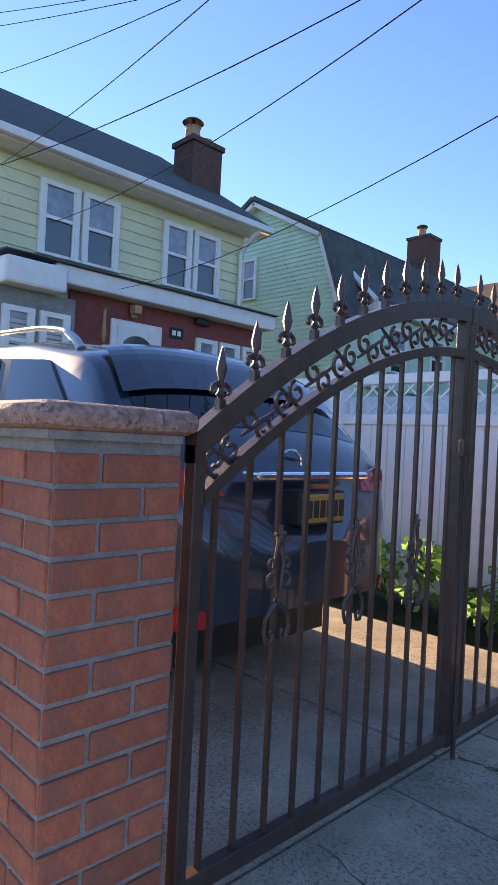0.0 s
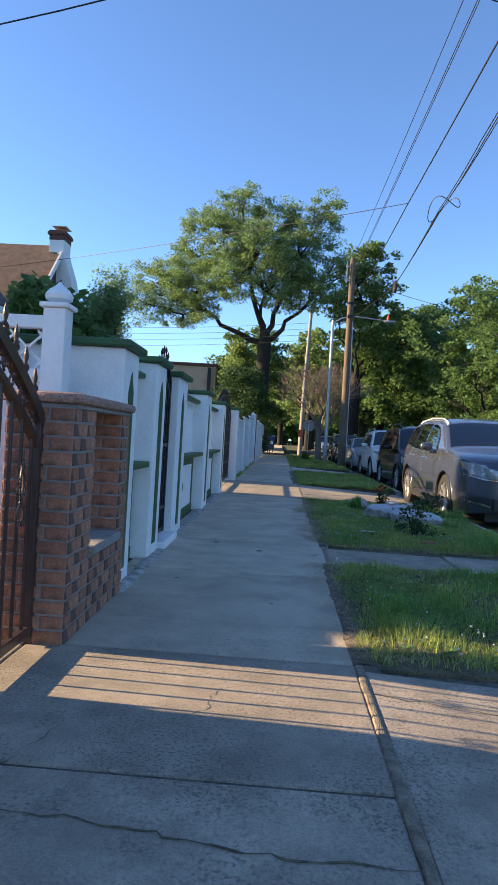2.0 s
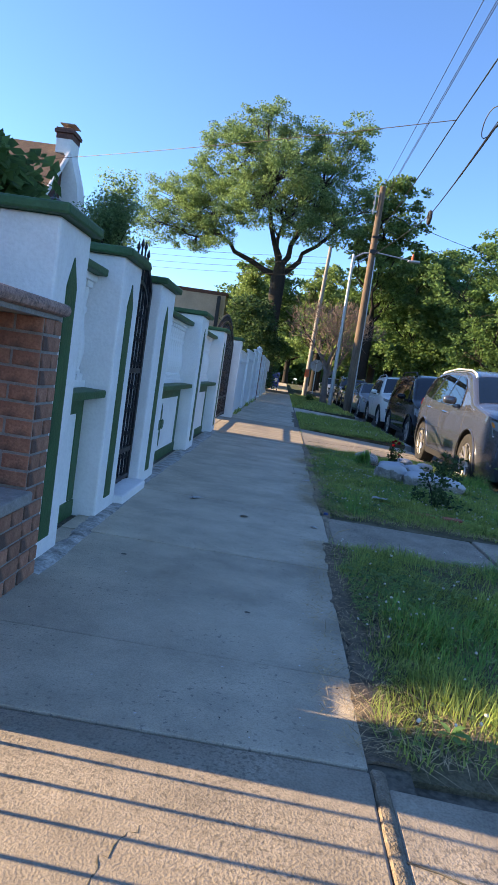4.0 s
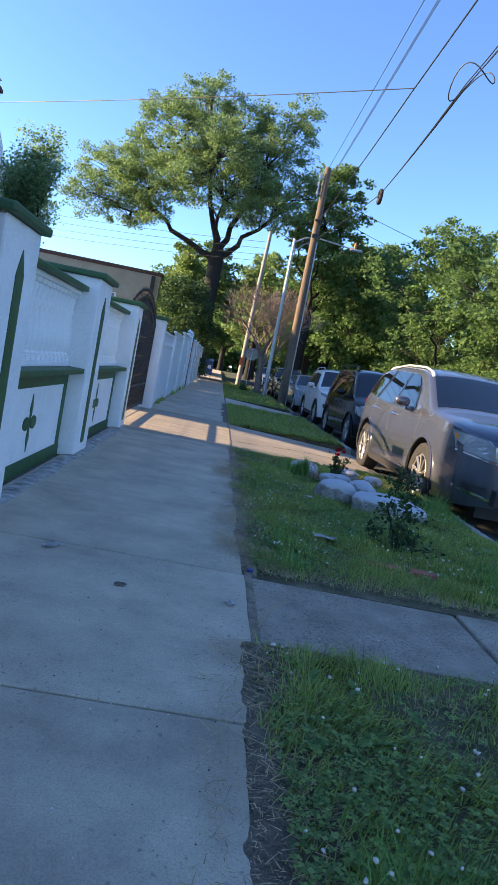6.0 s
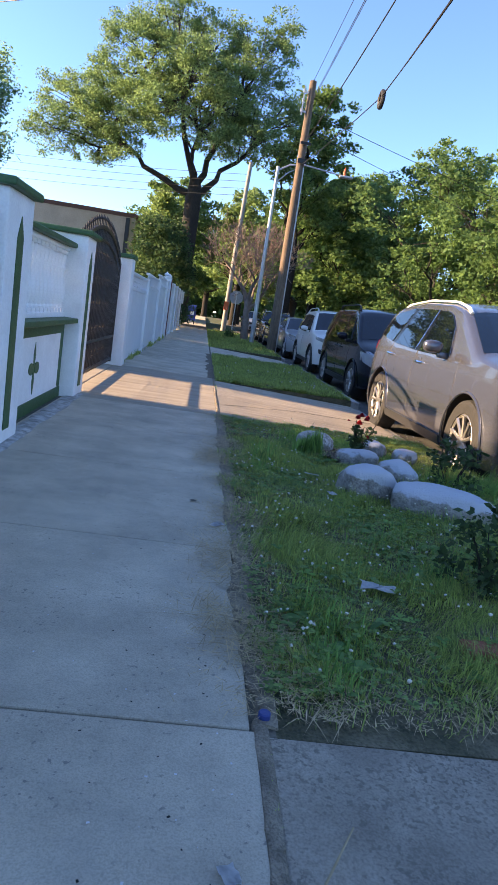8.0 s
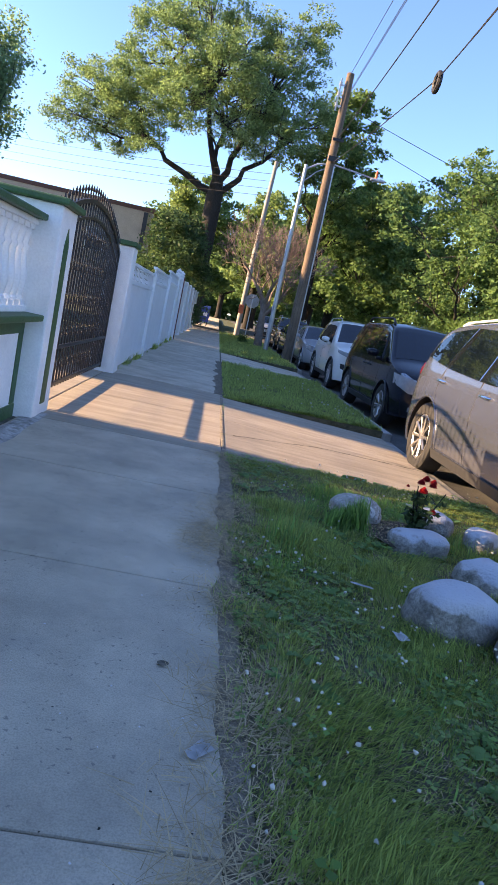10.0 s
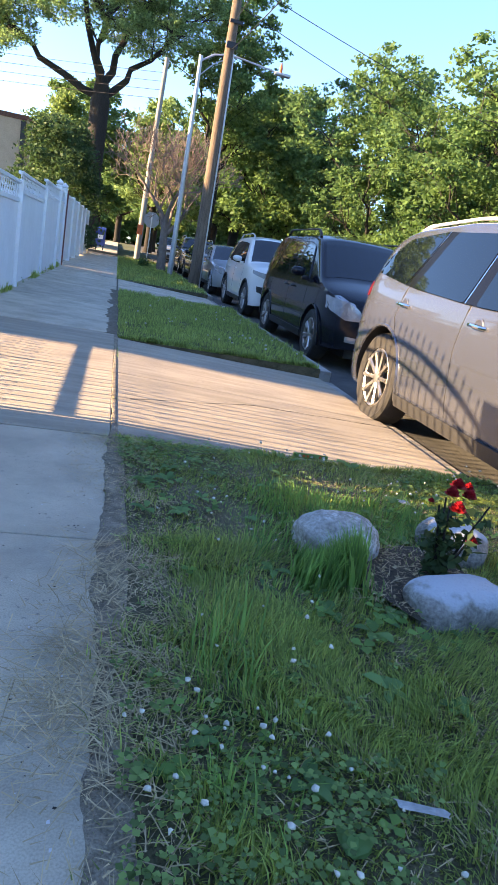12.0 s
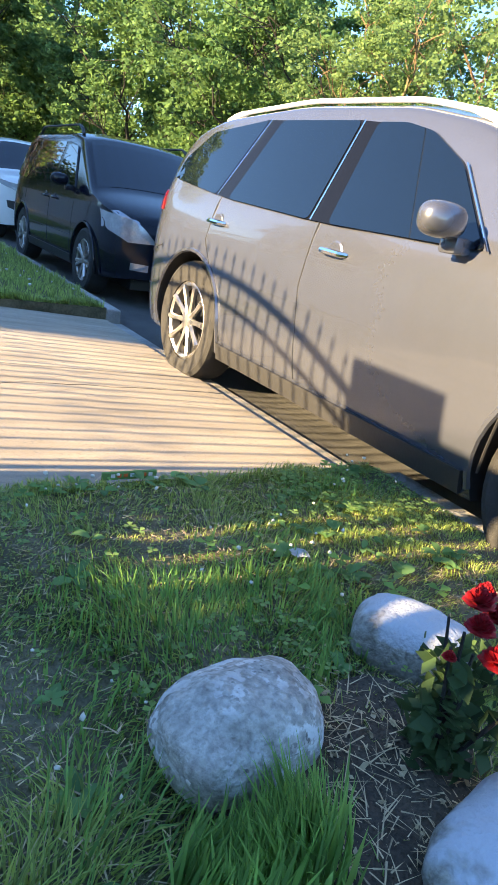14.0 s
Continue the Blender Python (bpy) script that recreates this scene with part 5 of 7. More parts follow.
def car_body(sh, wheels, rad, material, parent):
    bm = bmesh.new()
    rings = []
    ends = sh.L / 2 - np.array([0.0, 0.006, 0.02, 0.045, 0.09, 0.15, 0.22])
    ys = sorted(set([round(-e, 4) for e in ends] + [round(e, 4) for e in ends] + [round(v, 4) for v in np.linspace(-sh.L / 2 + 0.3, sh.L / 2 - 0.3, 54)]))
    ns, nt = 15, 9
    for y in ys:
        zb, zt = sh.bottom(y), sh.top(y)
        half = []
        for i in range(ns):
            z = zb + (zt - 0.07 - zb) * i / (ns - 1)
            half.append((sh.side(y, z), z))
        xe = half[-1][0]
        for i in range(1, nt):
            x = xe * math.cos(i / (nt - 1) * math.pi / 2)
            half.append((x if i < nt - 1 else 0.0, sh.over(y, x)))
        ring = [bm.verts.new((x, y, z)) for x, z in half]
        ring += [bm.verts.new((-x, y, z)) for x, z in half[-2::-1]]
        rings.append(ring)
    m = len(rings[0])
    for a, b in zip(rings, rings[1:]):
        for k in range(m):
            bm.faces.new((a[k], a[(k + 1) % m], b[(k + 1) % m], b[k]))
    bm.faces.new(rings[0][::-1])
    bm.faces.new(rings[-1])
    bmesh.ops.recalc_face_normals(bm, faces=bm.faces)
    ob = part("body", bm, material, parent)
    ob.data.materials.append(M["black_plastic"])
    cut = bmesh.new()
    for y in wheels:
        for s in (1, -1):
            w = sh.W / 2
            lathe(cut, [(rad * 1.14, s * (w - 0.30)), (rad * 1.14, s * (w + 0.3))], (0, y, rad), "x", 40)
    bmesh.ops.recalc_face_normals(cut, faces=cut.faces)
    me = bpy.data.meshes.new("cutter")
    cut.to_mesh(me)
    cut.free()
    cu = new("cutter", me)
    cu.parent = parent
    bpy.context.view_layer.update()
    md = ob.modifiers.new("arches", "BOOLEAN")
    md.operation, md.object, md.solver = "DIFFERENCE", cu, "EXACT"
    dg = bpy.context.evaluated_depsgraph_get()
    res = bpy.data.meshes.new_from_object(ob.evaluated_get(dg))
    ob.modifiers.clear()
    old = ob.data
    ob.data = res
    bpy.data.meshes.remove(old)
    bpy.data.objects.remove(cu)
    bpy.data.meshes.remove(me)
    res.name = "body"
    for p in res.polygons:
        c = p.center
        for y in wheels:
            if math.hypot(c.y - y, c.z - rad) < rad * 1.15 and abs(c.x) < sh.side(y, rad) - 0.002:
                p.material_index = 1
    res.shade_smooth()
    res.set_sharp_from_angle(angle=radians(32))
    return ob


def filled(outline, project, cuts=3):
    """A flat outline cut into small faces, each corner of which project() lays on a curved skin, in front and behind."""
    bm = bmesh.new()
    bm.faces.new([bm.verts.new((u, v, 0.0)) for u, v in outline])
    bmesh.ops.triangulate(bm, faces=bm.faces[:])
    for _ in range(cuts):
        es = [e for e in bm.edges if e.calc_length() > 0.07]
        if not es:
            break
        bmesh.ops.subdivide_edges(bm, edges=es, cuts=1)
        bmesh.ops.triangulate(bm, faces=bm.faces[:])
    low = bmesh.ops.extrude_face_region(bm, geom=bm.faces[:])
    back = {v for v in low["geom"] if isinstance(v, bmesh.types.BMVert)}
    for v in bm.verts:
        v.co = project(v.co.x, v.co.y, v in back)
    return bm


def side_sheet(sh, outline, s, out=0.004, th=0.012):
    """A sheet that follows the car's side within a rim of (y, z) points."""
    return filled(outline, lambda y, z, b: (s * (sh.side(y, z) + (-th if b else out)), y, z))


def strip_sheet(sh, a, b, s, out=0.006, nu=4, nv=8):
    """A band between two upright lines on the car's side, such as a pillar."""
    bm = bmesh.new()
    g = []
    for j in range(nv + 1):
        v = j / nv
        l = (a[0][0] + (a[1][0] - a[0][0]) * v, a[0][1] + (a[1][1] - a[0][1]) * v)
        r = (b[0][0] + (b[1][0] - b[0][0]) * v, b[0][1] + (b[1][1] - b[0][1]) * v)
        row = []
        for i in range(nu + 1):
            u = -0.25 + 1.5 * i / nu
            y, z = l[0] + (r[0] - l[0]) * u, l[1] + (r[1] - l[1]) * u
            row.append(bm.verts.new((s * (sh.side(y, z) + out), y, z)))
        g.append(row)
    for p, q in zip(g, g[1:]):
        for i in range(nu):
            bm.faces.new((p[i], p[i + 1], q[i + 1], q[i]))
    low = bmesh.ops.extrude_face_region(bm, geom=bm.faces[:])
    for v in low["geom"]:
        if isinstance(v, bmesh.types.BMVert):
            v.co.x -= s * 0.02
    return bm


def top_sheet(sh, y0, y1, k, out=0.004, n=8, k1=None):
    """A sheet that follows the upper skin, such as a windscreen."""
    bm = bmesh.new()
    g = []
    for i in range(n + 1):
        y = y0 + (y1 - y0) * i / n
        kk = k + ((k1 if k1 else k) - k) * i / n
        xe = sh.side(y, sh.top(y) - 0.07) * kk
        g.append([bm.verts.new((x, y, sh.over(y, x) + out)) for x in np.linspace(-xe, xe, 11)])
    for a, b in zip(g, g[1:]):
        for i in range(10):
            bm.faces.new((a[i], a[i + 1], b[i + 1], b[i]))
    return bm


wheel_kinds = {}


def wheel(parent, at, rad, side, spokes=6, width=0.23, rim_mat=None):
    key = (rad, spokes, side, rim_mat)
    if key not in wheel_kinds:
        bm = bmesh.new()
        h = width / 2
        rr = rad * 0.66
        lathe(bm, [(rr, -h * 0.9), (rad * 0.9, -h), (rad * 0.975, -h * 0.85), (rad, -h * 0.55), (rad, h * 0.55), (rad * 0.975, h * 0.85), (rad * 0.9, h), (rr, h * 0.9)], axis="x", sides=44, closed=True)
        t = mesh_of("tyre", bm, M["tyre"], True)
        bm = bmesh.new()
        o = side * h * 0.78
        lathe(bm, [(rr + 0.002, o), (rr - 0.012, o + side * 0.012), (rr - 0.03, o), (rr - 0.03, o - side * 0.06), (rr - 0.008, o - side * 0.06)], axis="x", sides=40, closed=True)
        for i in range(spokes):
            for w in (-0.13, 0.13) if spokes < 9 else (0,):
                a = 2 * math.pi * i / spokes
                p0, p1 = (rad * 0.1, a + w * 0.5), (rr - 0.02, a + w)
                pts = []
                for q in (0.0, 0.5, 1.0):
                    r_, a_ = p0[0] + (p1[0] - p0[0]) * q, p0[1] + (p1[1] - p0[1]) * q
                    pts.append((o - side * (0.012 - 0.02 * q), r_ * math.cos(a_), r_ * math.sin(a_)))
                tube(bm, pts, [0.022, 0.016, 0.021], 6)
        lathe(bm, [(rad * 0.15, o - side * 0.03), (rad * 0.14, o + side * 0.004), (rad * 0.08, o + side * 0.012)], axis="x", sides=20)
        r = mesh_of("rim", bm, rim_mat or M["alloy"], True)
        bm = bmesh.new()
        lathe(bm, [(rr - 0.02, o - side * 0.075), (0.02, o - side * 0.07)], axis="x", sides=24)
        d = mesh_of("brake_disc", bm, M["black_plastic"], True)
        wheel_kinds[key] = (t, r, d)
    t, r, d = wheel_kinds[key]
    w = new("wheel", t)
    w.parent, w.location = parent, at
    w["label"] = "tyre on an alloy wheel"
    for nm, me in (("rim", r), ("brake_disc", d)):
        o = new(nm, me)
        o.parent = w
        o.rotation_euler = (0.3 + at[1], 0, 0)
    return w


def rounded(pts, r=0.03, n=4):
    """Round the corners of an outline."""
    out = []
    m = len(pts)
    for i in range(m):
        p, a, b = Vector(pts[i]), Vector(pts[i - 1]), Vector(pts[(i + 1) % m])
        da, db = (a - p), (b - p)
        ra, rb = min(r, da.length * 0.4), min(r, db.length * 0.4)
        q0, q1 = p + da.normalized() * ra, p + db.normalized() * rb
        for k in range(n + 1):
            u = k / n
            q = q0 * (1 - u) ** 2 + p * 2 * u * (1 - u) + q1 * u * u
            out.append((q.x, q.y))
    return out


def seam(sh, pts, s, w=0.006):
    """A narrow dark shut line on the side."""
    bm = bmesh.new()
    dense = []
    for (a, b), (c, d) in zip(pts, pts[1:]):
        for k in range(8):
            dense.append((a + (c - a) * k / 8, b + (d - b) * k / 8))
    dense.append(pts[-1])
    tube(bm, [(s * (sh.side(y, z) - w * 0.55), y, z) for y, z in dense], w, 5)
    return bm


def skin(sh, x, z, s):
    """Where the nose (s = -1) or tail (s = 1) lies at a place across it and a height."""
    lo = sh.L / 2
    while lo > 0 and (sh.side(s * lo, z) < abs(x) or sh.over(s * lo, x) < z):
        lo -= 0.004
    return s * lo


def end_sheet(sh, outline, s, out=0.007, th=0.03):
    """A sheet that follows the nose or tail within a rim of (x, z) points."""
    return filled(outline, lambda x, z, b: (x, skin(sh, x, z, s) + s * (-th if b else out), z))


def car(name, label, at, spec, turn=0.0, scale=1.0, category="car"):
    c = thing(name, label, category, "parked vehicles", at=at)
    c.rotation_euler = (0, 0, turn)
    c.scale = (scale, scale, scale)
    sh = Shape(spec["L"], spec["W"], spec["top"], spec["belt"], spec.get("tumble", 0.36), spec.get("sill", 0.24), spec.get("n", 9.0), spec.get("round_by", 2.6), spec.get("front_n"))
    rad, wy, pm = spec["rad"], spec["wheels"], spec["paint"]
    body = car_body(sh, wy, rad, pm, c)
    for y in wy:
        for s in (1, -1):
            wheel(c, (s * (sh.W / 2 - 0.125), y, rad), rad, s, spec.get("spokes", 6))
            bm = bmesh.new()
            pts = [(s * (sh.side(y, max(0.28, rad + rad * 1.16 * math.sin(a))) + 0.001), y + rad * 1.16 * math.cos(a), rad + rad * 1.16 * math.sin(a)) for a in np.linspace(-0.22, math.pi + 0.22, 25)]
            tube(bm, pts, 0.014, 6)
            part("arch_trim", bm, spec.get("arch", pm), c, smooth=True)
    for s in (1, -1):
        if spec.get("dark_pillars", True):
            for p, q in zip(spec["panes"], spec["panes"][1:]):
                part("pillar", strip_sheet(sh, (p[1], p[2]), (q[0], q[-1]), s, 0.013), M["black_gloss"], c, "gloss black window pillar")
        for pane in spec["panes"]:
            o = part("side_window", side_sheet(sh, rounded(pane, 0.035), s, 0.017), M["car_glass"], c, "dark tinted side window")
            if spec.get("chrome_edges"):
                a, b = pane[0], pane[-1]
                line = [(a[0] + (b[0] - a[0]) * k / 5 - 0.02, a[1] + (b[1] - a[1]) * k / 5) for k in range(6)]
                part("window_edge", tube(bmesh.new(), [(s * (sh.side(y, z) + 0.015), y, z) for y, z in line], 0.0035, 6), M["chrome"], c, "thin bright window edge", smooth=True)
        ys = [p[0] for pane in spec["panes"] for p in pane]
        if spec.get("chrome_belt"):
            part("belt_strip", seam(sh, [(min(ys), sh.belt - 0.012), (max(ys) - 0.25, sh.belt + 0.0)], s, 0.008), M["chrome"] if spec["chrome_belt"] > 1 else M["black_plastic"], c)
        for line in spec["seams"]:
            part("shut_line", seam(sh, line, s, 0.0055), M["black_plastic"], c)
        for y, z in spec["handles"]:
            x = s * (sh.side(y, z) + 0.012)
            h = part("door_handle", tube(bmesh.new(), [(x - s * 0.016, y - 0.085, z), (x + s * 0.018, y - 0.06, z), (x + s * 0.024, y, z + 0.003), (x + s * 0.018, y + 0.06, z + 0.004), (x - s * 0.016, y + 0.085, z + 0.004)], [0.012, 0.014, 0.015, 0.014, 0.012], 8), spec.get("handle", M["chrome"]), c, "chrome door handle", smooth=True)
            bm = bmesh.new()
            lathe(bm, [(0.055, x - s * 0.014), (0.045, x - s * 0.010), (0.01, x - s * 0.010)], (0, y, z + 0.002), "x", 18)
            part("handle_cup", bm, pm, h)
        part("sill_trim", side_sheet(sh, [(wy[0] + rad * 1.2, 0.25), (wy[1] - rad * 1.2, 0.25), (wy[1] - rad * 1.2, 0.345), (wy[0] + rad * 1.2, 0.345)], s, 0.022, 0.05), spec.get("sill_mat", M["black_plastic"]), c)
        my, mz = spec["mirror"]
        bm = bmesh.new()
        x = s * (sh.side(my, mz))
        bmesh.ops.create_icosphere(bm, subdivisions=3, radius=1.0)
        for v in bm.verts:
            d = v.co.normalized()
            q = Vector([math.copysign(abs(w) ** 0.75, w) for w in d])
            v.co = (x + s * 0.155 + q.x * 0.10, my + (q.y * 0.045 if q.y > 0 else q.y * 0.07), mz + 0.075 + q.z * 0.062)
        box(bm, min(x - s * 0.02, x + s * 0.09), max(x - s * 0.02, x + s * 0.09), my - 0.04, my + 0.04, mz - 0.03, mz + 0.03, bevel=0.01)
        part("mirror", bm, pm, c, "door mirror housing", smooth=True)
        for kind, outline, mt in spec["lamps"]:
            part(kind, side_sheet(sh, rounded(outline, 0.04), s, 0.007, 0.04), M[mt], c, kind.replace("_", " ") + " lens")
        if spec.get("rails"):
            r0, r1, z0, mt = spec["rails"]
            xr = lambda y: s * (sh.side(y, sh.top(y) - 0.07) - 0.07)
            dense = []
            for k in range(33):
                u = k / 32
                y = r0 + (r1 - r0) * u
                lift = min(1.0, math.sin(math.pi * u) * 3.2) ** 0.6
                dense.append((xr(y), y, sh.top(y) - 0.03 + (z0 + 0.03) * lift))
            part("roof_rail", tube(bmesh.new(), dense, [0.022 if k in (0, 1, 2, 30, 31, 32) else 0.0145 for k in range(33)], 8, 0.9), M[mt], c, "raised roof rail", smooth=True)
    part("windscreen", top_sheet(sh, *spec["screen"], 0.93, k1=0.9), M["car_glass"], c, "dark reflecting windscreen")
    if "rear_glass" in spec:
        part("rear_window", top_sheet(sh, *spec["rear_glass"], 0.86), M["car_glass"], c, "dark rear window")
    yf = -sh.L / 2
    for nm, x0, x1, z0, z1, mt, d in spec["front"]:
        bm = boxes((x0, x1, yf - d, yf + 0.12, z0, z1), bevel=0.012)
        part(nm, bm, M[mt], c)
    for nm, x0, x1, z0, z1, mt, d in spec["rear"]:
        bm = boxes((x0, x1, -yf - 0.12, -yf + d, z0, z1), bevel=0.012)
        part(nm, bm, M[mt], c)
    for nm, outline, mt in spec.get("face", ()):
        for s in (1, -1):
            part(nm, end_sheet(sh, [(s * x, z) for x, z in outline], -1), M[mt], c, nm.replace("_", " ") + " lens")
    part("underbody", boxes((-sh.W / 2 + 0.36, sh.W / 2 - 0.36, yf + 0.35, -yf - 0.35, 0.16, 0.32)), M["black_plastic"], c)
    return c


suv = dict(L=5.10, W=1.96, belt=1.10, rad=0.38, wheels=(-1.25, 1.53), paint=M["paint_grey"], tumble=0.42, n=14.0, round_by=2.8, front_n=9.0,
           top=[(-2.55, 0.74), (-2.49, 0.95), (-2.38, 1.01), (-2.1, 1.08), (-1.35, 1.17), (-1.2, 1.19), (-0.30, 1.61), (0.15, 1.69), (1.0, 1.72), (1.8, 1.67), (2.12, 1.58), (2.42, 1.22), (2.49, 0.98), (2.55, 0.78)],
           panes=[[(-0.60, 1.10), (0.29, 1.105), (0.31, 1.575), (0.12, 1.57), (-0.06, 1.53), (-0.30, 1.405)], [(0.45, 1.11), (1.26, 1.15), (1.10, 1.60), (0.43, 1.585)], [(1.42, 1.165), (2.12, 1.24), (2.08, 1.36), (1.82, 1.54), (1.24, 1.605)]],
           seams=[[(0.37, 1.12), (0.39, 0.8), (0.30, 0.36)], [(1.36, 1.17), (1.40, 0.90), (1.16, 0.60), (1.06, 0.36)], [(-0.86, 1.12), (-0.90, 0.75), (-0.85, 0.36)], [(2.0, 0.80), (2.42, 0.70)]],
           handles=[(0.19, 0.985), (1.30, 1.01)], handle=M["chrome"], mirror=(-0.50, 1.10), sill_mat=M["sill_grey"], chrome_edges=True, spokes=10,
           lamps=[("tail_lamp", [(2.12, 1.02), (2.46, 1.03), (2.48, 1.14), (2.20, 1.16)], "lamp_red"), ("head_lamp", [(-2.47, 0.80), (-2.05, 0.90), (-1.93, 1.0), (-2.40, 0.955)], "lamp_clear"), ("side_marker", [(-2.12, 0.905), (-2.05, 0.915), (-1.99, 0.975), (-2.06, 0.97)], "amber")],
           rails=(-0.35, 1.85, -0.005, "trim"), screen=(-1.15, -0.34), rear_glass=(2.14, 2.40),
           front=[("grille", -0.42, 0.42, 0.62, 0.90, "black_plastic", 0.006), ("grille_bar", -0.3, 0.3, 0.63, 0.66, "chrome", 0.02), ("emblem", -0.07, 0.07, 0.73, 0.86, "chrome", 0.02), ("lower_grille", -0.62, 0.62, 0.34, 0.5, "black_plastic", 0.008), ("number_plate", -0.16, 0.16, 0.5, 0.62, "trim", 0.02)],
           rear=[("number_plate", -0.16, 0.16, 0.8, 0.95, "plate_yellow", 0.01)],
           face=[("head_lamp", [(0.46, 0.76), (0.70, 0.77), (0.92, 0.82), (0.93, 0.95), (0.72, 0.92), (0.50, 0.87)], "lamp_clear"), ("lamp_trim", [(0.46, 0.735), (0.70, 0.745), (0.92, 0.795), (0.92, 0.812), (0.70, 0.762), (0.46, 0.752)], "chrome"), ("grille_wing", [(0.28, 0.66), (0.37, 0.66), (0.47, 0.88), (0.40, 0.93)], "chrome"), ("fog_lamp", [(0.66, 0.42), (0.84, 0.44), (0.86, 0.52), (0.66, 0.50)], "black_plastic"), ("fog_trim", [(0.60, 0.385), (0.64, 0.37), (0.90, 0.43), (0.90, 0.46), (0.66, 0.405)], "chrome")])
car("suv", "taupe grey family SUV with white roof rails parked at the kerb", (4.50, 16.05, -0.15), suv, category="suv")
van = dict(L=4.75, W=1.95, belt=1.02, rad=0.34, wheels=(-1.45, 1.2), paint=M["paint_navy"], tumble=0.33, arch=M["paint_navy"],
           top=[(-2.375, 0.66), (-2.3, 0.86), (-1.95, 0.98), (-1.5, 1.1), (-0.6, 1.63), (-0.2, 1.70), (1.5, 1.70), (1.95, 1.6), (2.25, 1.1), (2.375, 0.8)],
           panes=[[(-0.95, 1.05), (-0.12, 1.05), (-0.16, 1.53), (-0.52, 1.5)], [(0.0, 1.05), (1.05, 1.06), (1.0, 1.56), (-0.04, 1.55)], [(1.17, 1.06), (1.95, 1.08), (1.72, 1.53), (1.13, 1.56)]],
           seams=[[(-0.06, 1.04), (-0.05, 0.6), (-0.08, 0.34)], [(1.1, 1.05), (1.12, 0.6)], [(-1.0, 1.03), (-1.0, 0.6), (-0.96, 0.34)], [(-1.0, 0.55), (1.0, 0.55)]],
           handles=[(-0.25, 0.9), (0.12, 0.9)], handle=M["paint_navy"], mirror=(-0.85, 1.04), spokes=7,
           lamps=[("head_lamp", [(-2.32, 0.66), (-1.9, 0.80), (-1.82, 0.9), (-2.22, 0.86)], "lamp_clear"), ("tail_lamp", [(2.05, 0.85), (2.2, 0.85), (2.1, 1.2), (1.98, 1.2)], "lamp_red")],
           rails=(-0.3, 1.6, 0.06, "black_plastic"), screen=(-1.45, -0.62), rear_glass=(1.95, 2.2),
           front=[("grille", -0.4, 0.4, 0.62, 0.76, "black_plastic", 0.012), ("number_plate", -0.16, 0.16, 0.44, 0.56, "plate_yellow", 0.02), ("lower_grille", -0.45, 0.45, 0.3, 0.4, "black_plastic", 0.008)],
           rear=[], face=[("head_lamp", [(0.50, 0.66), (0.76, 0.64), (0.93, 0.74), (0.93, 0.90), (0.82, 0.92), (0.64, 0.80)], "lamp_clear"), ("fog_lamp", [(0.56, 0.38), (0.72, 0.38), (0.72, 0.45), (0.56, 0.45)], "lamp_clear")])
car("minivan", "dark navy minivan parked behind the SUV", (4.87, 22.3, -0.15), van, category="minivan")
rav = dict(L=4.45, W=1.84, belt=1.02, rad=0.35, wheels=(-1.3, 1.25), paint=M["paint_white"], arch=M["black_plastic"],
           top=[(-2.225, 0.72), (-2.15, 0.92), (-1.8, 1.04), (-1.1, 1.13), (-0.25, 1.63), (0.2, 1.69), (1.3, 1.66), (1.7, 1.56), (2.05, 1.1), (2.225, 0.8)],
           panes=[[(-0.7, 1.05), (0.15, 1.05), (0.1, 1.52), (-0.15, 1.5)], [(0.25, 1.05), (1.1, 1.08), (0.9, 1.54), (0.2, 1.53)], [(1.2, 1.1), (1.65, 1.15), (1.45, 1.5), (1.05, 1.53)]],
           seams=[[(0.2, 1.04), (0.2, 0.36)], [(-0.8, 1.05), (-0.8, 0.36)]], handles=[(0.05, 0.92), (1.0, 0.93)], handle=M["paint_white"], mirror=(-0.6, 1.06), spokes=5,
           lamps=[("head_lamp", [(-2.18, 0.82), (-1.75, 0.90), (-1.7, 0.97), (-2.1, 0.93)], "lamp_clear")], rails=(-0.2, 1.5, 0.05, "galv"), screen=(-1.08, -0.28), rear_glass=(1.72, 2.0),
           front=[("grille", -0.55, 0.55, 0.74, 0.84, "black_plastic", 0.01), ("lower_grille", -0.5, 0.5, 0.32, 0.54, "black_plastic", 0.012), ], rear=[], face=[("head_lamp", [(0.45, 0.80), (0.70, 0.83), (0.86, 0.90), (0.88, 0.97), (0.66, 0.92), (0.45, 0.86)], "lamp_clear"), ("fog_recess", [(0.56, 0.48), (0.78, 0.55), (0.80, 0.66), (0.60, 0.66)], "black_plastic")])
car("compact_suv", "pearl white compact SUV parked in the row", (4.92, 27.5, -0.15), rav, category="suv")
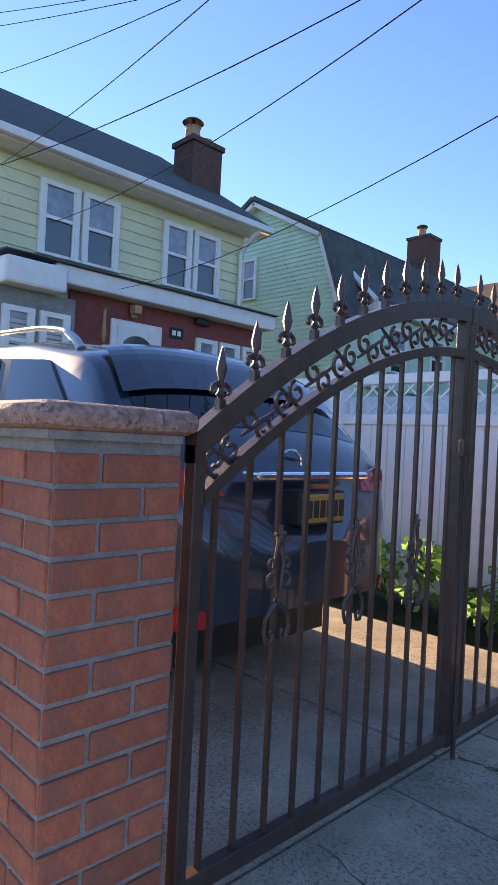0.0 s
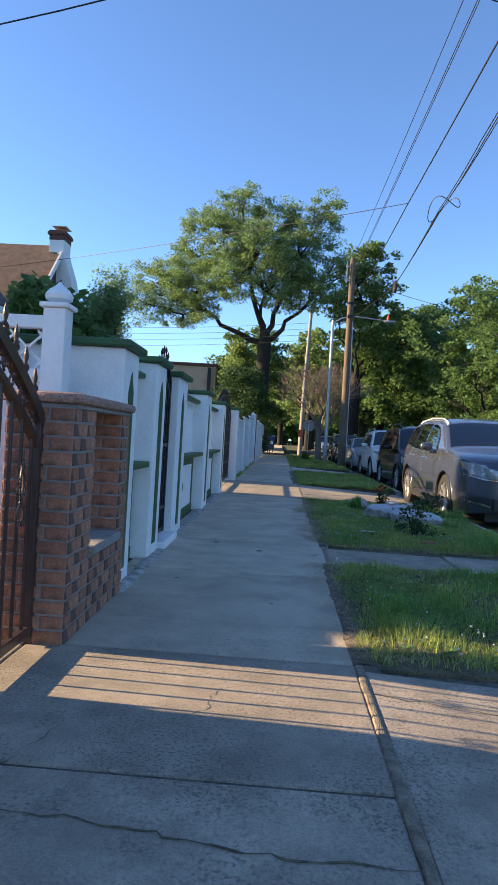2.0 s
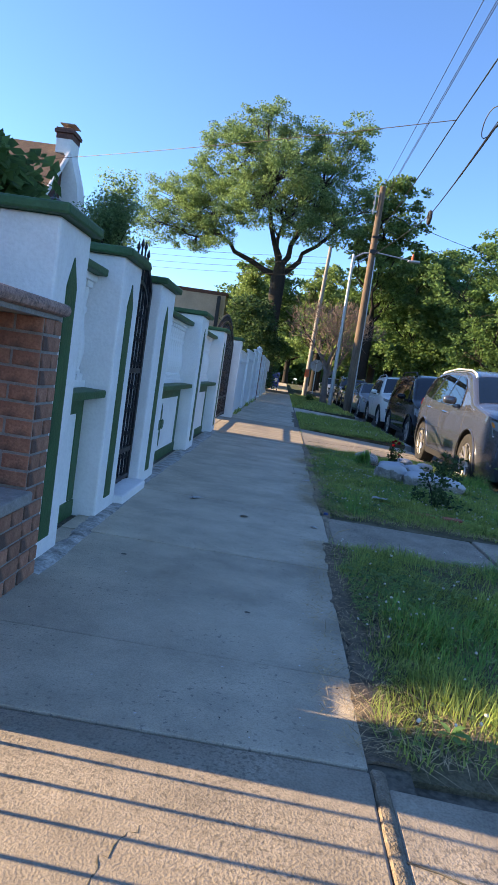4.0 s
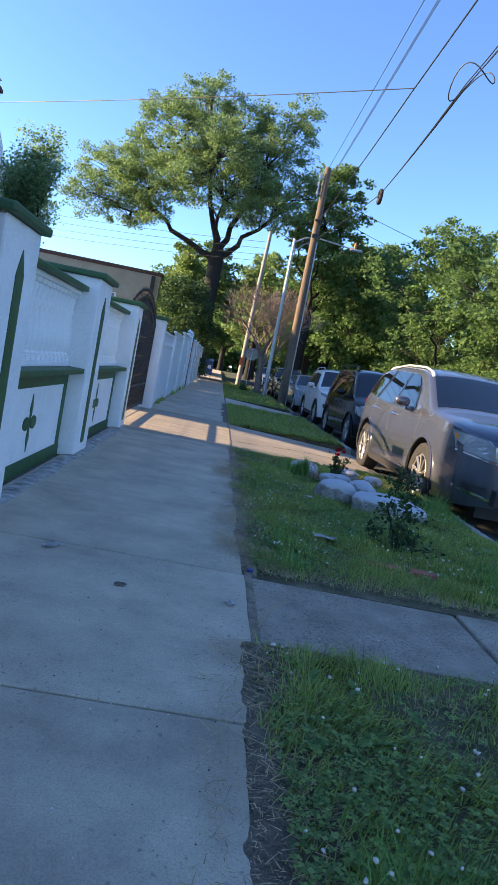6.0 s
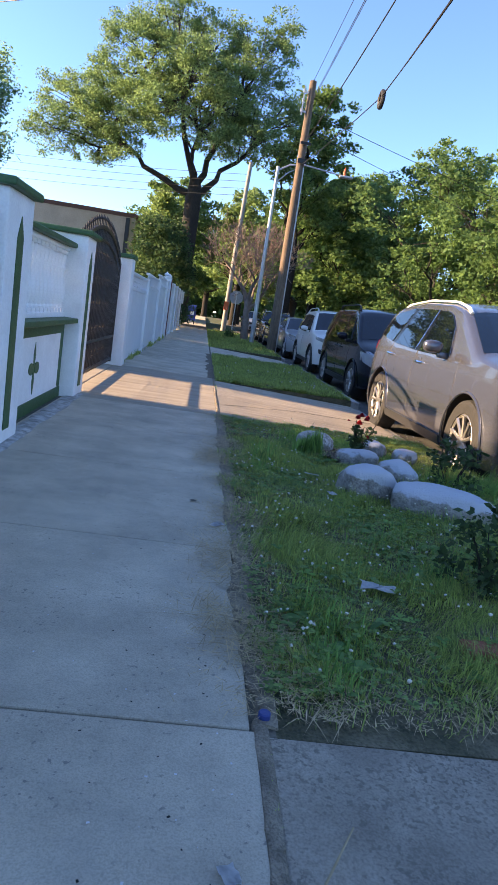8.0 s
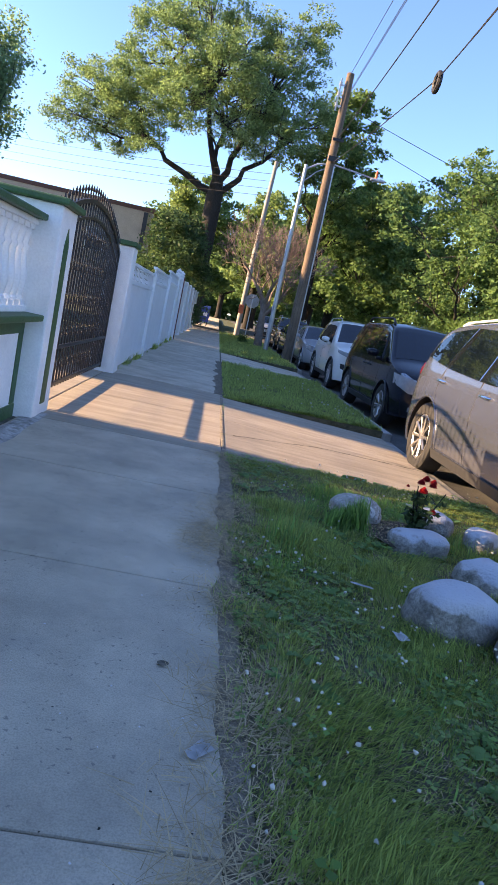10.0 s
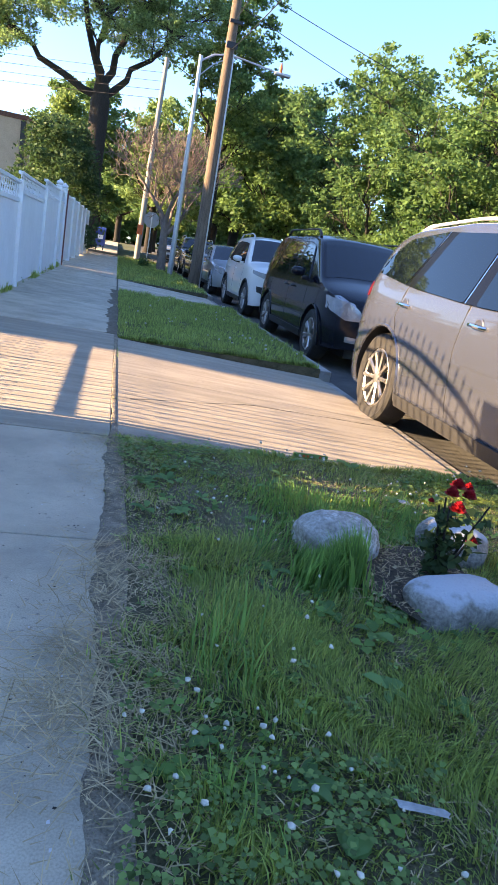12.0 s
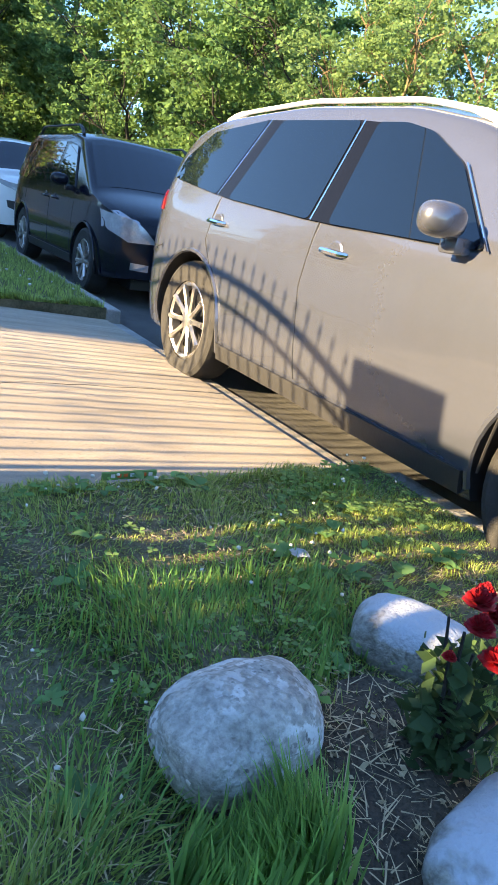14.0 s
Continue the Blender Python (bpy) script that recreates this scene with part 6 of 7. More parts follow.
sedan = dict(L=4.8, W=1.84, belt=0.93, rad=0.33, wheels=(-1.45, 1.35), paint=M["paint_silver"], tumble=0.42,
             top=[(-2.4, 0.6), (-2.3, 0.78), (-1.8, 0.88), (-0.95, 0.98), (-0.1, 1.40), (0.5, 1.44), (1.0, 1.38), (1.8, 1.02), (2.3, 0.98), (2.4, 0.75)],
             panes=[[(-0.6, 0.96), (0.2, 0.96), (0.15, 1.32), (-0.05, 1.3)], [(0.3, 0.96), (1.25, 1.0), (0.85, 1.3), (0.25, 1.33)]], seams=[[(0.25, 0.95), (0.25, 0.36)], [(-0.7, 0.95), (-0.7, 0.36)]], handles=[(0.1, 0.85), (1.05, 0.86)], mirror=(-0.5, 0.96), spokes=7,
             lamps=[("head_lamp", [(-2.33, 0.66), (-1.95, 0.76), (-1.9, 0.84), (-2.25, 0.8)], "lamp_clear")], screen=(-0.92, -0.12), rear_glass=(1.05, 1.75),
             front=[("grille", -0.4, 0.4, 0.5, 0.7, "black_plastic", 0.015), ("lower_grille", -0.6, 0.6, 0.28, 0.42, "black_plastic", 0.01)], rear=[], face=[("head_lamp", [(0.5, 0.62), (0.72, 0.63), (0.86, 0.70), (0.88, 0.80), (0.66, 0.74)], "lamp_clear")])
car("sedan", "silver blue sedan parked in the row", (4.9, 32.9, -0.15), sedan, category="sedan")
sedan2 = dict(sedan, paint=M["paint_navy"], rear=[])
car("sedan", "dark sedan parked behind the silver one", (4.95, 38.4, -0.15), sedan2, category="sedan")
far = dict(rav, paint=M["paint_grey"])
car("compact_suv", "grey SUV parked near the corner", (5.0, 44.0, -0.15), far, category="suv")
car("compact_suv", "pale parked SUV far down the street", (5.1, 60.0, -0.15), dict(rav, paint=M["paint_silver"]), category="suv")
lex = dict(sill=0.35, L=4.75, W=1.74, belt=1.08, rad=0.36, wheels=(-1.4, 1.36), paint=M["paint_lexus"], tumble=0.42, n=10.0, round_by=3.2,
           top=[(-2.375, 0.7), (-2.25, 0.9), (-1.5, 1.08), (-1.2, 1.14), (-0.3, 1.60), (0.2, 1.66), (1.1, 1.63), (1.72, 1.53), (2.05, 1.18), (2.22, 1.05), (2.30, 0.78), (2.375, 0.66)],
           panes=[[(-0.7, 1.1), (0.2, 1.1), (0.15, 1.53), (-0.2, 1.52)], [(0.3, 1.1), (1.15, 1.13), (0.9, 1.52), (0.25, 1.54)], [(1.25, 1.15), (1.75, 1.22), (1.4, 1.48), (1.02, 1.51)]],
           seams=[[(0.25, 1.09), (0.25, 0.38)], [(1.2, 1.12), (1.1, 0.6)], [(1.9, 0.62), (2.2, 0.6)]], handles=[(0.1, 0.98), (1.05, 1.0)], mirror=(-0.55, 1.1), chrome_belt=2, spokes=5,
           lamps=[("tail_lamp", [(1.88, 0.92), (2.2, 0.90), (2.22, 1.03), (1.95, 1.05)], "lamp_red"), ("reflector", [(2.0, 0.42), (2.28, 0.42), (2.26, 0.52), (2.05, 0.54)], "lamp_red")],
           rails=(-0.2, 1.5, 0.05, "galv"), screen=(-1.15, -0.32), rear_glass=(1.80, 2.06),
           front=[], rear=[("number_plate", -0.14, 0.14, 0.80, 0.93, "plate_yellow", 0.012), ("plate_frame", -0.148, 0.148, 0.792, 0.938, "black_plastic", 0.008), ("chrome_strip", -0.36, 0.36, 0.985, 1.02, "chrome", -0.02)])
lx = car("crossover", "graphite blue crossover parked nose-in behind the gate", (-3.07, 6.22, 0.0), lex, turn=radians(-88.0), category="suv")
lx.scale = (1.0, 1.0, 0.92)


lsh = Shape(lex["L"], lex["W"], lex["top"], lex["belt"], 0.42, 0.35, 10.0, 3.2)
for s in (1, -1):
    part("tail_lamp", end_sheet(lsh, [(s * x, z) for x, z in ((0.44, 0.92), (0.60, 0.91), (0.74, 0.93), (0.80, 1.0), (0.66, 1.03), (0.50, 1.0))], 1), M["lamp_red"], lx, "red tail lamp")
    part("reflector", end_sheet(lsh, [(s * x, z) for x, z in ((0.52, 0.42), (0.70, 0.42), (0.78, 0.45), (0.74, 0.52), (0.56, 0.49))], 1), M["lamp_red"], lx, "red bumper reflector")
bm = bmesh.new()
tube(bm, [(0.055 * math.cos(a) * 1.25, 2.375 * 0.925, 1.055 + 0.055 * math.sin(a)) for a in np.linspace(0, 2 * math.pi, 25)], 0.008, 6)
part("emblem", bm, M["chrome"], lx, "oval chrome emblem shape")
part("plate_bars", boxes(*[(-0.13 + i * 0.042, -0.10 + i * 0.042, 2.385, 2.39, 0.825, 0.90) for i in range(7)]), M["ink"], lx)
bm = top_sheet(lsh, 1.66, 1.92, 0.9, 0.03)
part("spoiler", bm, M["paint_lexus"], lx, "roof spoiler")


# ---- poles, cables, street furniture ----
pole = thing("utility_pole", "weathered brown wooden utility pole with cable rack", "utility pole")
part("shaft", tube(bmesh.new(), [(3.63, 32.0, -0.3), (3.63, 32.0, 3), (3.62, 32.0, 6), (3.62, 32.0, 8.9)], [0.17, 0.155, 0.135, 0.115], 14), M["wood_pole"], pole, smooth=True)
for z in (8.55, 8.25, 7.95):
    part("insulator", lathe(bmesh.new(), [(0.03, z - 0.06), (0.055, z - 0.04), (0.035, z), (0.055, z + 0.04), (0.03, z + 0.06)], (3.38, 31.95, 0)), M["galv"], pole)
part("rack", boxes((3.36, 3.40, 31.9, 31.94, 7.8, 8.7), (3.38, 3.55, 31.93, 31.97, 8.5, 8.54), (3.38, 3.55, 31.93, 31.97, 7.9, 7.94)), M["galv"], pole)
part("conduit", tube(bmesh.new(), [(3.79, 31.95, -0.1), (3.77, 31.95, 4.5), (3.74, 31.95, 6.2)], 0.03), M["galv"], pole)
part("bracket", boxes((3.5, 3.8, 31.8, 31.86, 6.3, 6.45)), M["iron_black"], pole)
part("bracket", boxes((3.5, 3.85, 31.8, 31.86, 6.9, 6.98)), M["iron_black"], pole)
lamp = thing("street_lamp", "galvanised street lamp with long curved arm over the road", "street lamp")
part("pole", tube(bmesh.new(), [(3.17, 35.5, -0.1), (3.17, 35.5, 3.5), (3.17, 35.5, 6.9)], [0.095, 0.075, 0.06], 12), M["galv"], lamp, smooth=True)
part("arm", tube(bmesh.new(), [(3.17, 35.5, 6.75), (3.6, 35.5, 7.02), (4.2, 35.5, 7.12), (5.0, 35.5, 7.05), (5.7, 35.5, 6.98)], [0.035, 0.032, 0.03, 0.028, 0.025], 8), M["galv"], lamp, smooth=True)
part("arm", tube(bmesh.new(), [(3.17, 35.5, 6.3), (3.6, 35.5, 6.75), (4.1, 35.5, 7.05)], 0.02, 6), M["galv"], lamp)
part("lamp_head", boxes((5.6, 6.15, 35.4, 35.6, 6.9, 7.0), bevel=0.04), M["galv"], lamp, smooth=True)
part("photocell", lathe(bmesh.new(), [(0.05, 7.0), (0.06, 7.12), (0.03, 7.24), (0.01, 7.3)], (5.8, 35.5, 0)), M["orange_lamp"], lamp)
pole2 = thing("utility_pole", "pale weathered utility pole at the corner", "utility pole")
part("shaft", tube(bmesh.new(), [(2.36, 48.6, -0.3), (2.45, 48.6, 5), (2.6, 48.6, 9.8)], [0.16, 0.14, 0.11], 14), M["pole_white"], pole2, smooth=True)
part("notice", boxes((2.2, 2.48, 48.35, 48.39, 1.25, 1.75)), M["orange_lamp"], pole2, "small faded orange notice")
sign = thing("stop_sign", "octagonal road sign seen from its bare metal back", "road sign")
part("post", boxes((2.73, 2.78, 45.4, 45.44, -0.1, 2.3)), M["galv"], sign)
bm = bmesh.new()
prism(bm, [(2.755 + 0.39 * math.cos(a), 2.0 + 0.39 * math.sin(a)) for a in np.linspace(math.pi / 8, math.pi / 8 + 2 * math.pi, 8, endpoint=False)], 45.445, 45.452, "y")
part("plate", bm, M["sign_back"], sign)
mb = thing("mailbox", "blue street mailbox on short legs at the corner", "mailbox")
bm = bmesh.new()
prism(bm, [(52.7, 0.25), (53.3, 0.25), (53.3, 1.05)] + [(53.0 + 0.3 * math.cos(a), 1.05 + 0.25 * math.sin(a)) for a in np.linspace(0.2, math.pi - 0.2, 8)] + [(52.7, 1.05)], 0.0, 0.55)
part("body", bm, M["blue_box"], mb)
for x in (0.05, 0.45):
    for y in (52.75, 53.2):
        part("leg", boxes((x, x + 0.05, y, y + 0.05, -0.02, 0.249)), M["iron_black"], mb)
part("label_bars", boxes((0.12, 0.43, 52.69, 52.698, 0.62, 0.86)), M["trim"], mb)


def cable(pts, r, sag=0.0, label="thin black overhead cable on poles", group="overhead cables", n=18):
    a = [Vector(p) for p in pts]
    out = []
    for p, q in zip(a, a[1:]):
        for k in range(n):
            u = k / n
            v = p.lerp(q, u)
            v.z -= sag * 4 * u * (1 - u)
            out.append(v)
    out.append(a[-1])
    bm = bmesh.new()
    tube(bm, out, r, 5)
    return single("cable", bm, M["wire"], label, "cable", group, smooth=True)


for dx, z0, z1 in ((-0.05, 8.75, 8.8), (0.06, 8.35, 8.55), (0.0, 8.1, 8.3)):
    cable([(3.62 + dx, 32, z0), (3.7 + dx, -3, z1)], 0.008, 0.15, "thin upper overhead power line")
cable([(3.66, 32, 7.0), (3.7, 20.6, 6.88), (3.75, -4, 7.0)], 0.013, 0.08, "thick black overhead communication cable")
bm = bmesh.new()
main = [Vector((3.66, 32, 6.3)), Vector((3.67, 21.3, 5.15)), Vector((3.70, 16.8, 5.42)), Vector((3.72, 14.4, 5.62)), Vector((3.75, -4, 7.2))]
cable([tuple(p) for p in main[:2]], 0.010, 0.05)
rr = random.Random(9)
for k in range(3):
    off = [(p + Vector((rr.uniform(-0.05, 0.05), 0, rr.uniform(-0.06, 0.06)))) for p in main[1:]]
    cable([tuple(p) for p in off], 0.008, 0.04, "loose bundle of black overhead cables")
bm = bmesh.new()
tube(bm, [(3.67 + 0.01 * i / 20, 21.3 + 0.13 * math.cos(i * 0.63), 5.1 + 0.13 * math.sin(i * 0.63)) for i in range(31)], 0.035, 7)
single("cable_coil", bm, M["wire"], "coiled slack of black cable hanging on the line", "cable coil", smooth=True)
bm = bmesh.new()
tube(bm, [(3.72 + 0.28 * math.sin(a), 16.7 + 0.30 * math.cos(a), 5.48 + 0.16 * math.sin(2 * a) + 0.1 * math.sin(a)) for a in np.linspace(0, 2 * math.pi, 26)], 0.008, 6)
single("cable_loop", bm, M["wire"], "loop of black cable on the line", "cable loop", smooth=True)
cable([(3.7, 20.3, 6.88), (-11.9, 29.9, 7.1)], 0.009, 0.12, "thin service cable to a house", "service cables")
cable([(3.7, 8.75, 5.0), (-10.11, 11.11, 3.99)], 0.006, 0.6, "thin service cable to a house", "service cables")
cable([(3.7, 8.0, 5.4), (-10.11, 9.64, 4.92)], 0.006, 0.6, "thin service cable to a house", "service cables")
cable([(3.7, 12.0, 8.36), (-9.89, 8.6, 5.57)], 0.008, 0.6, "thick service cable to a house", "service cables")
cable([(3.7, 7.5, 5.8), (-9.89, 8.58, 5.57)], 0.006, 0.4, "thin service cable to a house", "service cables")
cable([(3.7, 9.0, 5.4), (-14, 8.4, 8.2)], 0.006, 0.6, "thin black overhead line over the houses", "service cables")
for k in range(3):
    cable([(3.7, 11.0, 5.4 - k * 0.2), (-14, 8.0, 9.2 + k * 0.35)], 0.006, 0.4, "thin black overhead line over the houses", "service cables")
cable([(3.62, 32, 8.0), (22, 30.0, 4.0)], 0.010, 0.4, "thin cable crossing the street", "service cables")
cable([(3.62, 32, 7.4), (24, 36.0, 4.2)], 0.010, 0.4, "thin cable crossing the street", "service cables")
for k in range(4):
    cable([(-30, 75, 10.5 + k * 0.7), (2.5, 49, 8.0 + k * 0.4)], 0.012, 0.5, "far overhead line beyond the corner", "far cables")
lant = thing("garden_lantern", "black iron lantern with pale glass on a tall garden post", "lantern")
LX, LY = -4.58, 20.0
part("post", tube(bmesh.new(), [(LX, LY, -0.1), (LX, LY, 3.42)], 0.04), M["iron_black"], lant)
part("cage", lathe(bmesh.new(), [(0.06, 3.42), (0.155, 3.47), (0.205, 3.87), (0.02, 3.88)], (LX, LY, 0), sides=6), M["lantern_glass"], lant, "pale glass lantern cage")
bm = bmesh.new()
for k in range(6):
    a = k * math.pi / 3
    tube(bm, [(LX + 0.158 * math.cos(a), LY + 0.158 * math.sin(a), 3.47), (LX + 0.208 * math.cos(a), LY + 0.208 * math.sin(a), 3.87)], 0.012, 5)
part("cage_bars", bm, M["iron_black"], lant)
part("hood", lathe(bmesh.new(), [(0.02, 3.885), (0.30, 3.89), (0.305, 3.94), (0.17, 4.04), (0.04, 4.10), (0.02, 4.17)], (LX, LY, 0), sides=12), M["iron_dark"], lant, "dark metal lantern hood")


# ---- rocks, rose bush, litter ----
def rock(x, y, rx, ry, rz, material, seed, label, sink=0.3, turn=None):
    bm = bmesh.new()
    bmesh.ops.create_icosphere(bm, subdivisions=4, radius=1.0)
    for v in bm.verts:
        d = v.co.normalized()
        q = d * 1.1 + Vector((seed * 3.1, seed * 1.7, 0))
        k = 1 + 0.16 * noise.noise(q) + 0.05 * noise.noise(q * 3.0) + 0.012 * noise.noise(q * 12)
        u = Vector((math.copysign(abs(d.x) ** 0.8, d.x), math.copysign(abs(d.y) ** 0.8, d.y), math.copysign(abs(d.z) ** 0.75, d.z)))
        v.co = Vector((u.x * rx, u.y * ry, u.z * rz)) * k
    ob = single("boulder", bm, material, label, "boulder", "boulders on the verge", smooth=True)
    ob.location = (x, y, rz * (1 - sink) - 0.01)
    ob.rotation_euler = (0.08 * math.sin(seed), 0.08 * math.cos(seed), seed if turn is None else turn)
    return ob


rock(2.20, 14.60, 0.16, 0.12, 0.10, M["rock"], 1, "rounded speckled grey granite boulder in the grass", 0.28, 0.1)
rock(2.72, 14.68, 0.14, 0.10, 0.085, M["rock_pale_crown"], 2.2, "granite boulder with a pale crown in the grass", 0.2)
rock(2.49, 14.22, 0.175, 0.11, 0.085, M["rock_pale_crown"], 3.3, "granite boulder with a pale crown in the grass", 0.32, 0.1)
rock(2.95, 14.45, 0.14, 0.10, 0.09, M["rock_pale_crown"], 4.1, "granite boulder with a pale crown near the kerb", 0.25)
rock(2.66, 13.74, 0.15, 0.11, 0.105, M["rock_pale_crown"], 5.4, "brown granite boulder with a pale crown", 0.25)
rock(2.31, 13.25, 0.19, 0.14, 0.125, M["rock_pale_crown"], 6.2, "large boulder with a pale crown", 0.22, 0.1)
rock(2.74, 13.02, 0.34, 0.15, 0.115, M["rock_pale_crown"], 7.35, "long low pale-crowned boulder beside a shrub", 0.3, -0.1)
bm = boxes((2.15, 2.35, 11.22, 11.32, -0.02, 0.05), bevel=0.008)
b1 = single("loose_brick", bm, M["brick"], "loose red brick lying in the grass", "brick", "loose bricks")
b2 = single("loose_brick", boxes((2.42, 2.58, 11.24, 11.33, -0.02, 0.045), bevel=0.008), M["brick"], "loose red brick piece lying in the grass", "brick", "loose bricks")
nr = np.random.default_rng(5)
bm = bmesh.new()
bmesh.ops.create_circle(bm, cap_ends=True, segments=28, radius=0.25)
for v in bm.verts:
    a = math.atan2(v.co.y, v.co.x)
    v.co *= 1 + 0.2 * math.sin(3 * a) + 0.1 * math.sin(7 * a + 1)
    v.co.z = 0.035 - 0.012 * (abs(math.sin(5 * a)))
soil = single("soil_patch", bm, M["earth"], "bare dark soil between the boulders", "soil", kind="structure")
soil.location = (2.38, 14.43, 0.012)

rp = np.random.default_rng(77)
a = rp.uniform(0, 6.28, 90)
r = np.sqrt(rp.random(90)) * 0.24
v, f = leaf_cloud(np.stack([2.38 + r * np.cos(a), 14.43 + r * np.sin(a), np.full(90, 0.042)], 1), np.full(90, 0.006), 2, 0.009, rp, 0.4)
soup("leaf_litter", v, f, M["dry"], None, "dead leaf scraps on the bare soil", "litter", "stuff")

rose = thing("rose_bush", "small rose bush with deep red flowers among the boulders", "rose bush", at=(2.52, 14.42, -0.035))
rr = random.Random(21)
tips = []
for i in range(9):
    a = rr.uniform(0, 6.28)
    d = rr.uniform(0.03, 0.16)
    h = rr.uniform(0.18, 0.38)
    p = [(0, 0, -0.02), (d * 0.4 * math.cos(a), d * 0.4 * math.sin(a), h * 0.5), (d * math.cos(a), d * math.sin(a), h)]
    tips.append(p[-1])
    part("cane", tube(bmesh.new(), p, [0.006, 0.005, 0.003], 5), M["bark"], rose)
cs = np.array([(t[0] * u, t[1] * u, t[2] * u) for t in tips for u in (0.35, 0.6, 0.85)])
v, f = leaf_cloud(cs, np.full(len(cs), 0.05), 14, 0.022, nr)
soup("leaves", v, f, M["rose_leaf"], rose)


def rose_flower(parent, at, r, seed):
    rg = random.Random(seed)
    bm = bmesh.new()
    for ring, (n, rad, lift, tilt) in enumerate(((7, 1.0, 0.0, 0.85), (6, 0.9, 0.1, 0.6), (6, 0.72, 0.2, 0.4), (5, 0.5, 0.28, 0.2), (3, 0.3, 0.34, 0.1))):
        for i in range(n):
            a = 6.283 * i / n + ring * 0.6 + rg.uniform(-0.15, 0.15)
            ca, sa = math.cos(a), math.sin(a)
            rows = []
            for u in (0.0, 0.5, 1.0):
                out = rad * r * (u ** 0.8) * (0.35 + 0.65 * tilt)
                zz = r * (lift + u * (1.0 - 0.7 * tilt) - (0.15 * u * u if ring == 0 else 0))
                half = r * rad * 0.72 * math.sin(math.pi * (0.15 + 0.55 * u))
                rows.append([bm.verts.new((at[0] + ca * out - sa * half * k, at[1] + sa * out + ca * half * k, at[2] + zz + (0.06 * r if k == 0 else 0))) for k in (-1, 0, 1)])
            for p, q in zip(rows, rows[1:]):
                for k in range(2):
                    bm.faces.new((p[k], p[k + 1], q[k + 1], q[k]))
    part("flower", bm, M["rose"], parent, "deep red rose flower", smooth=True)


for i, (x, y, z, r) in enumerate(((-0.04, -0.02, 0.385, 0.026), (0.0, 0.02, 0.40, 0.028), (0.04, 0.0, 0.375, 0.026), (-0.03, -0.06, 0.345, 0.030), (0.06, 0.05, 0.385, 0.024), (-0.115, -0.03, 0.36, 0.012), (0.05, -0.07, 0.24, 0.022))):
    rose_flower(rose, (x, y, z), r, i)
bush((2.50, 11.82, 0.0), 0.20, 0.20, 0.40, 81, M["rose_leaf"], "airy dark green shrub beside the long boulder", n=24, per=26, size=0.020, clump=0.09)
bush((3.05, 13.7, 0.0), 0.2, 0.35, 0.40, 82, M["rose_leaf"], "thin leafy rose shrub near the kerb", n=18, per=22, size=0.026, clump=0.10)
bush((2.35, 38.5, -0.05), 0.25, 0.5, 0.35, 83, M["leaf_dark"], "low weeds round the bare tree", n=14, per=40, size=0.05, clump=0.12)


def crumple(name, label, x, y, w, h, material, seed, z=0.03):
    bm = bmesh.new()
    rg = random.Random(seed)
    g = [[bm.verts.new((w * (i / 4 - 0.5) + rg.uniform(-0.1, 0.1) * w, h * (j / 3 - 0.5) + rg.uniform(-0.1, 0.1) * h, z + rg.uniform(0, 0.22) * min(w, h))) for i in range(5)] for j in range(4)]
    for j in range(3):
        for i in range(4):
            bm.faces.new((g[j][i], g[j][i + 1], g[j + 1][i + 1], g[j + 1][i]))
    bmesh.ops.solidify(bm, geom=bm.faces[:], thickness=0.002)
    ob = single(name, bm, material, label, "litter", "litter on the verge")
    ob.location = (x, y, 0)
    ob.rotation_euler = (0, 0, seed)
    return ob


crumple("crumpled_paper", "crumpled grey paper in the grass", 1.95, 11.66, 0.13, 0.09, M["paper"], 3, 0.05)
crumple("crumpled_paper", "white paper scrap in the grass", 2.04, 13.05, 0.06, 0.05, M["paper"], 5, 0.05)
crumple("crumpled_paper", "white paper scrap beside the stone", 2.72, 15.12, 0.05, 0.05, M["paper"], 8, 0.04)
crumple("paper_scrap", "flat pale paper scrap on the pavement", 0.435, 10.70, 0.10, 0.05, M["paper"], 1, 0.006)
crumple("paper_scrap", "white chip of paper on the pavement", 1.31, 10.34, 0.05, 0.035, M["paper"], 2, 0.006)
crumple("paper_scrap", "pale brown folded paper on the pavement edge", 1.32, 12.32, 0.07, 0.04, M["paper"], 4, 0.008)
crumple("wrapper", "long silvery wrapper in the grass", 1.98, 13.45, 0.10, 0.02, M["paper"], 6, 0.06)
cap_bm = bmesh.new()
lathe(cap_bm, [(0.017, 0.0), (0.017, 0.014), (0.014, 0.017), (0.002, 0.017)], (1.42, 10.83, 0.005), sides=16)
single("bottle_cap", cap_bm, M["blue_box"], "blue plastic bottle cap at the pavement edge", "bottle cap")
single("stick", tube(bmesh.new(), [(1.42, 10.12, 0.008), (1.47, 10.3, 0.012), (1.58, 10.48, 0.008)], [0.003, 0.003, 0.002], 6), M["dry"], "thin dry stick on the concrete", "stick")
lab = thing("plastic_strip", "narrow green printed plastic strip at the lawn edge", "plastic strip")
part("strip", boxes((2.37, 2.57, 15.772, 15.784, -0.004, 0.024), bevel=0.002), M["weed"], lab)
for k in range(7):
    part("print_bar", boxes((2.40 + k * 0.023, 2.414 + k * 0.023, 15.769, 15.7715, 0.006, 0.018)), M["orange_lamp"] if k % 3 else M["trim"], lab)

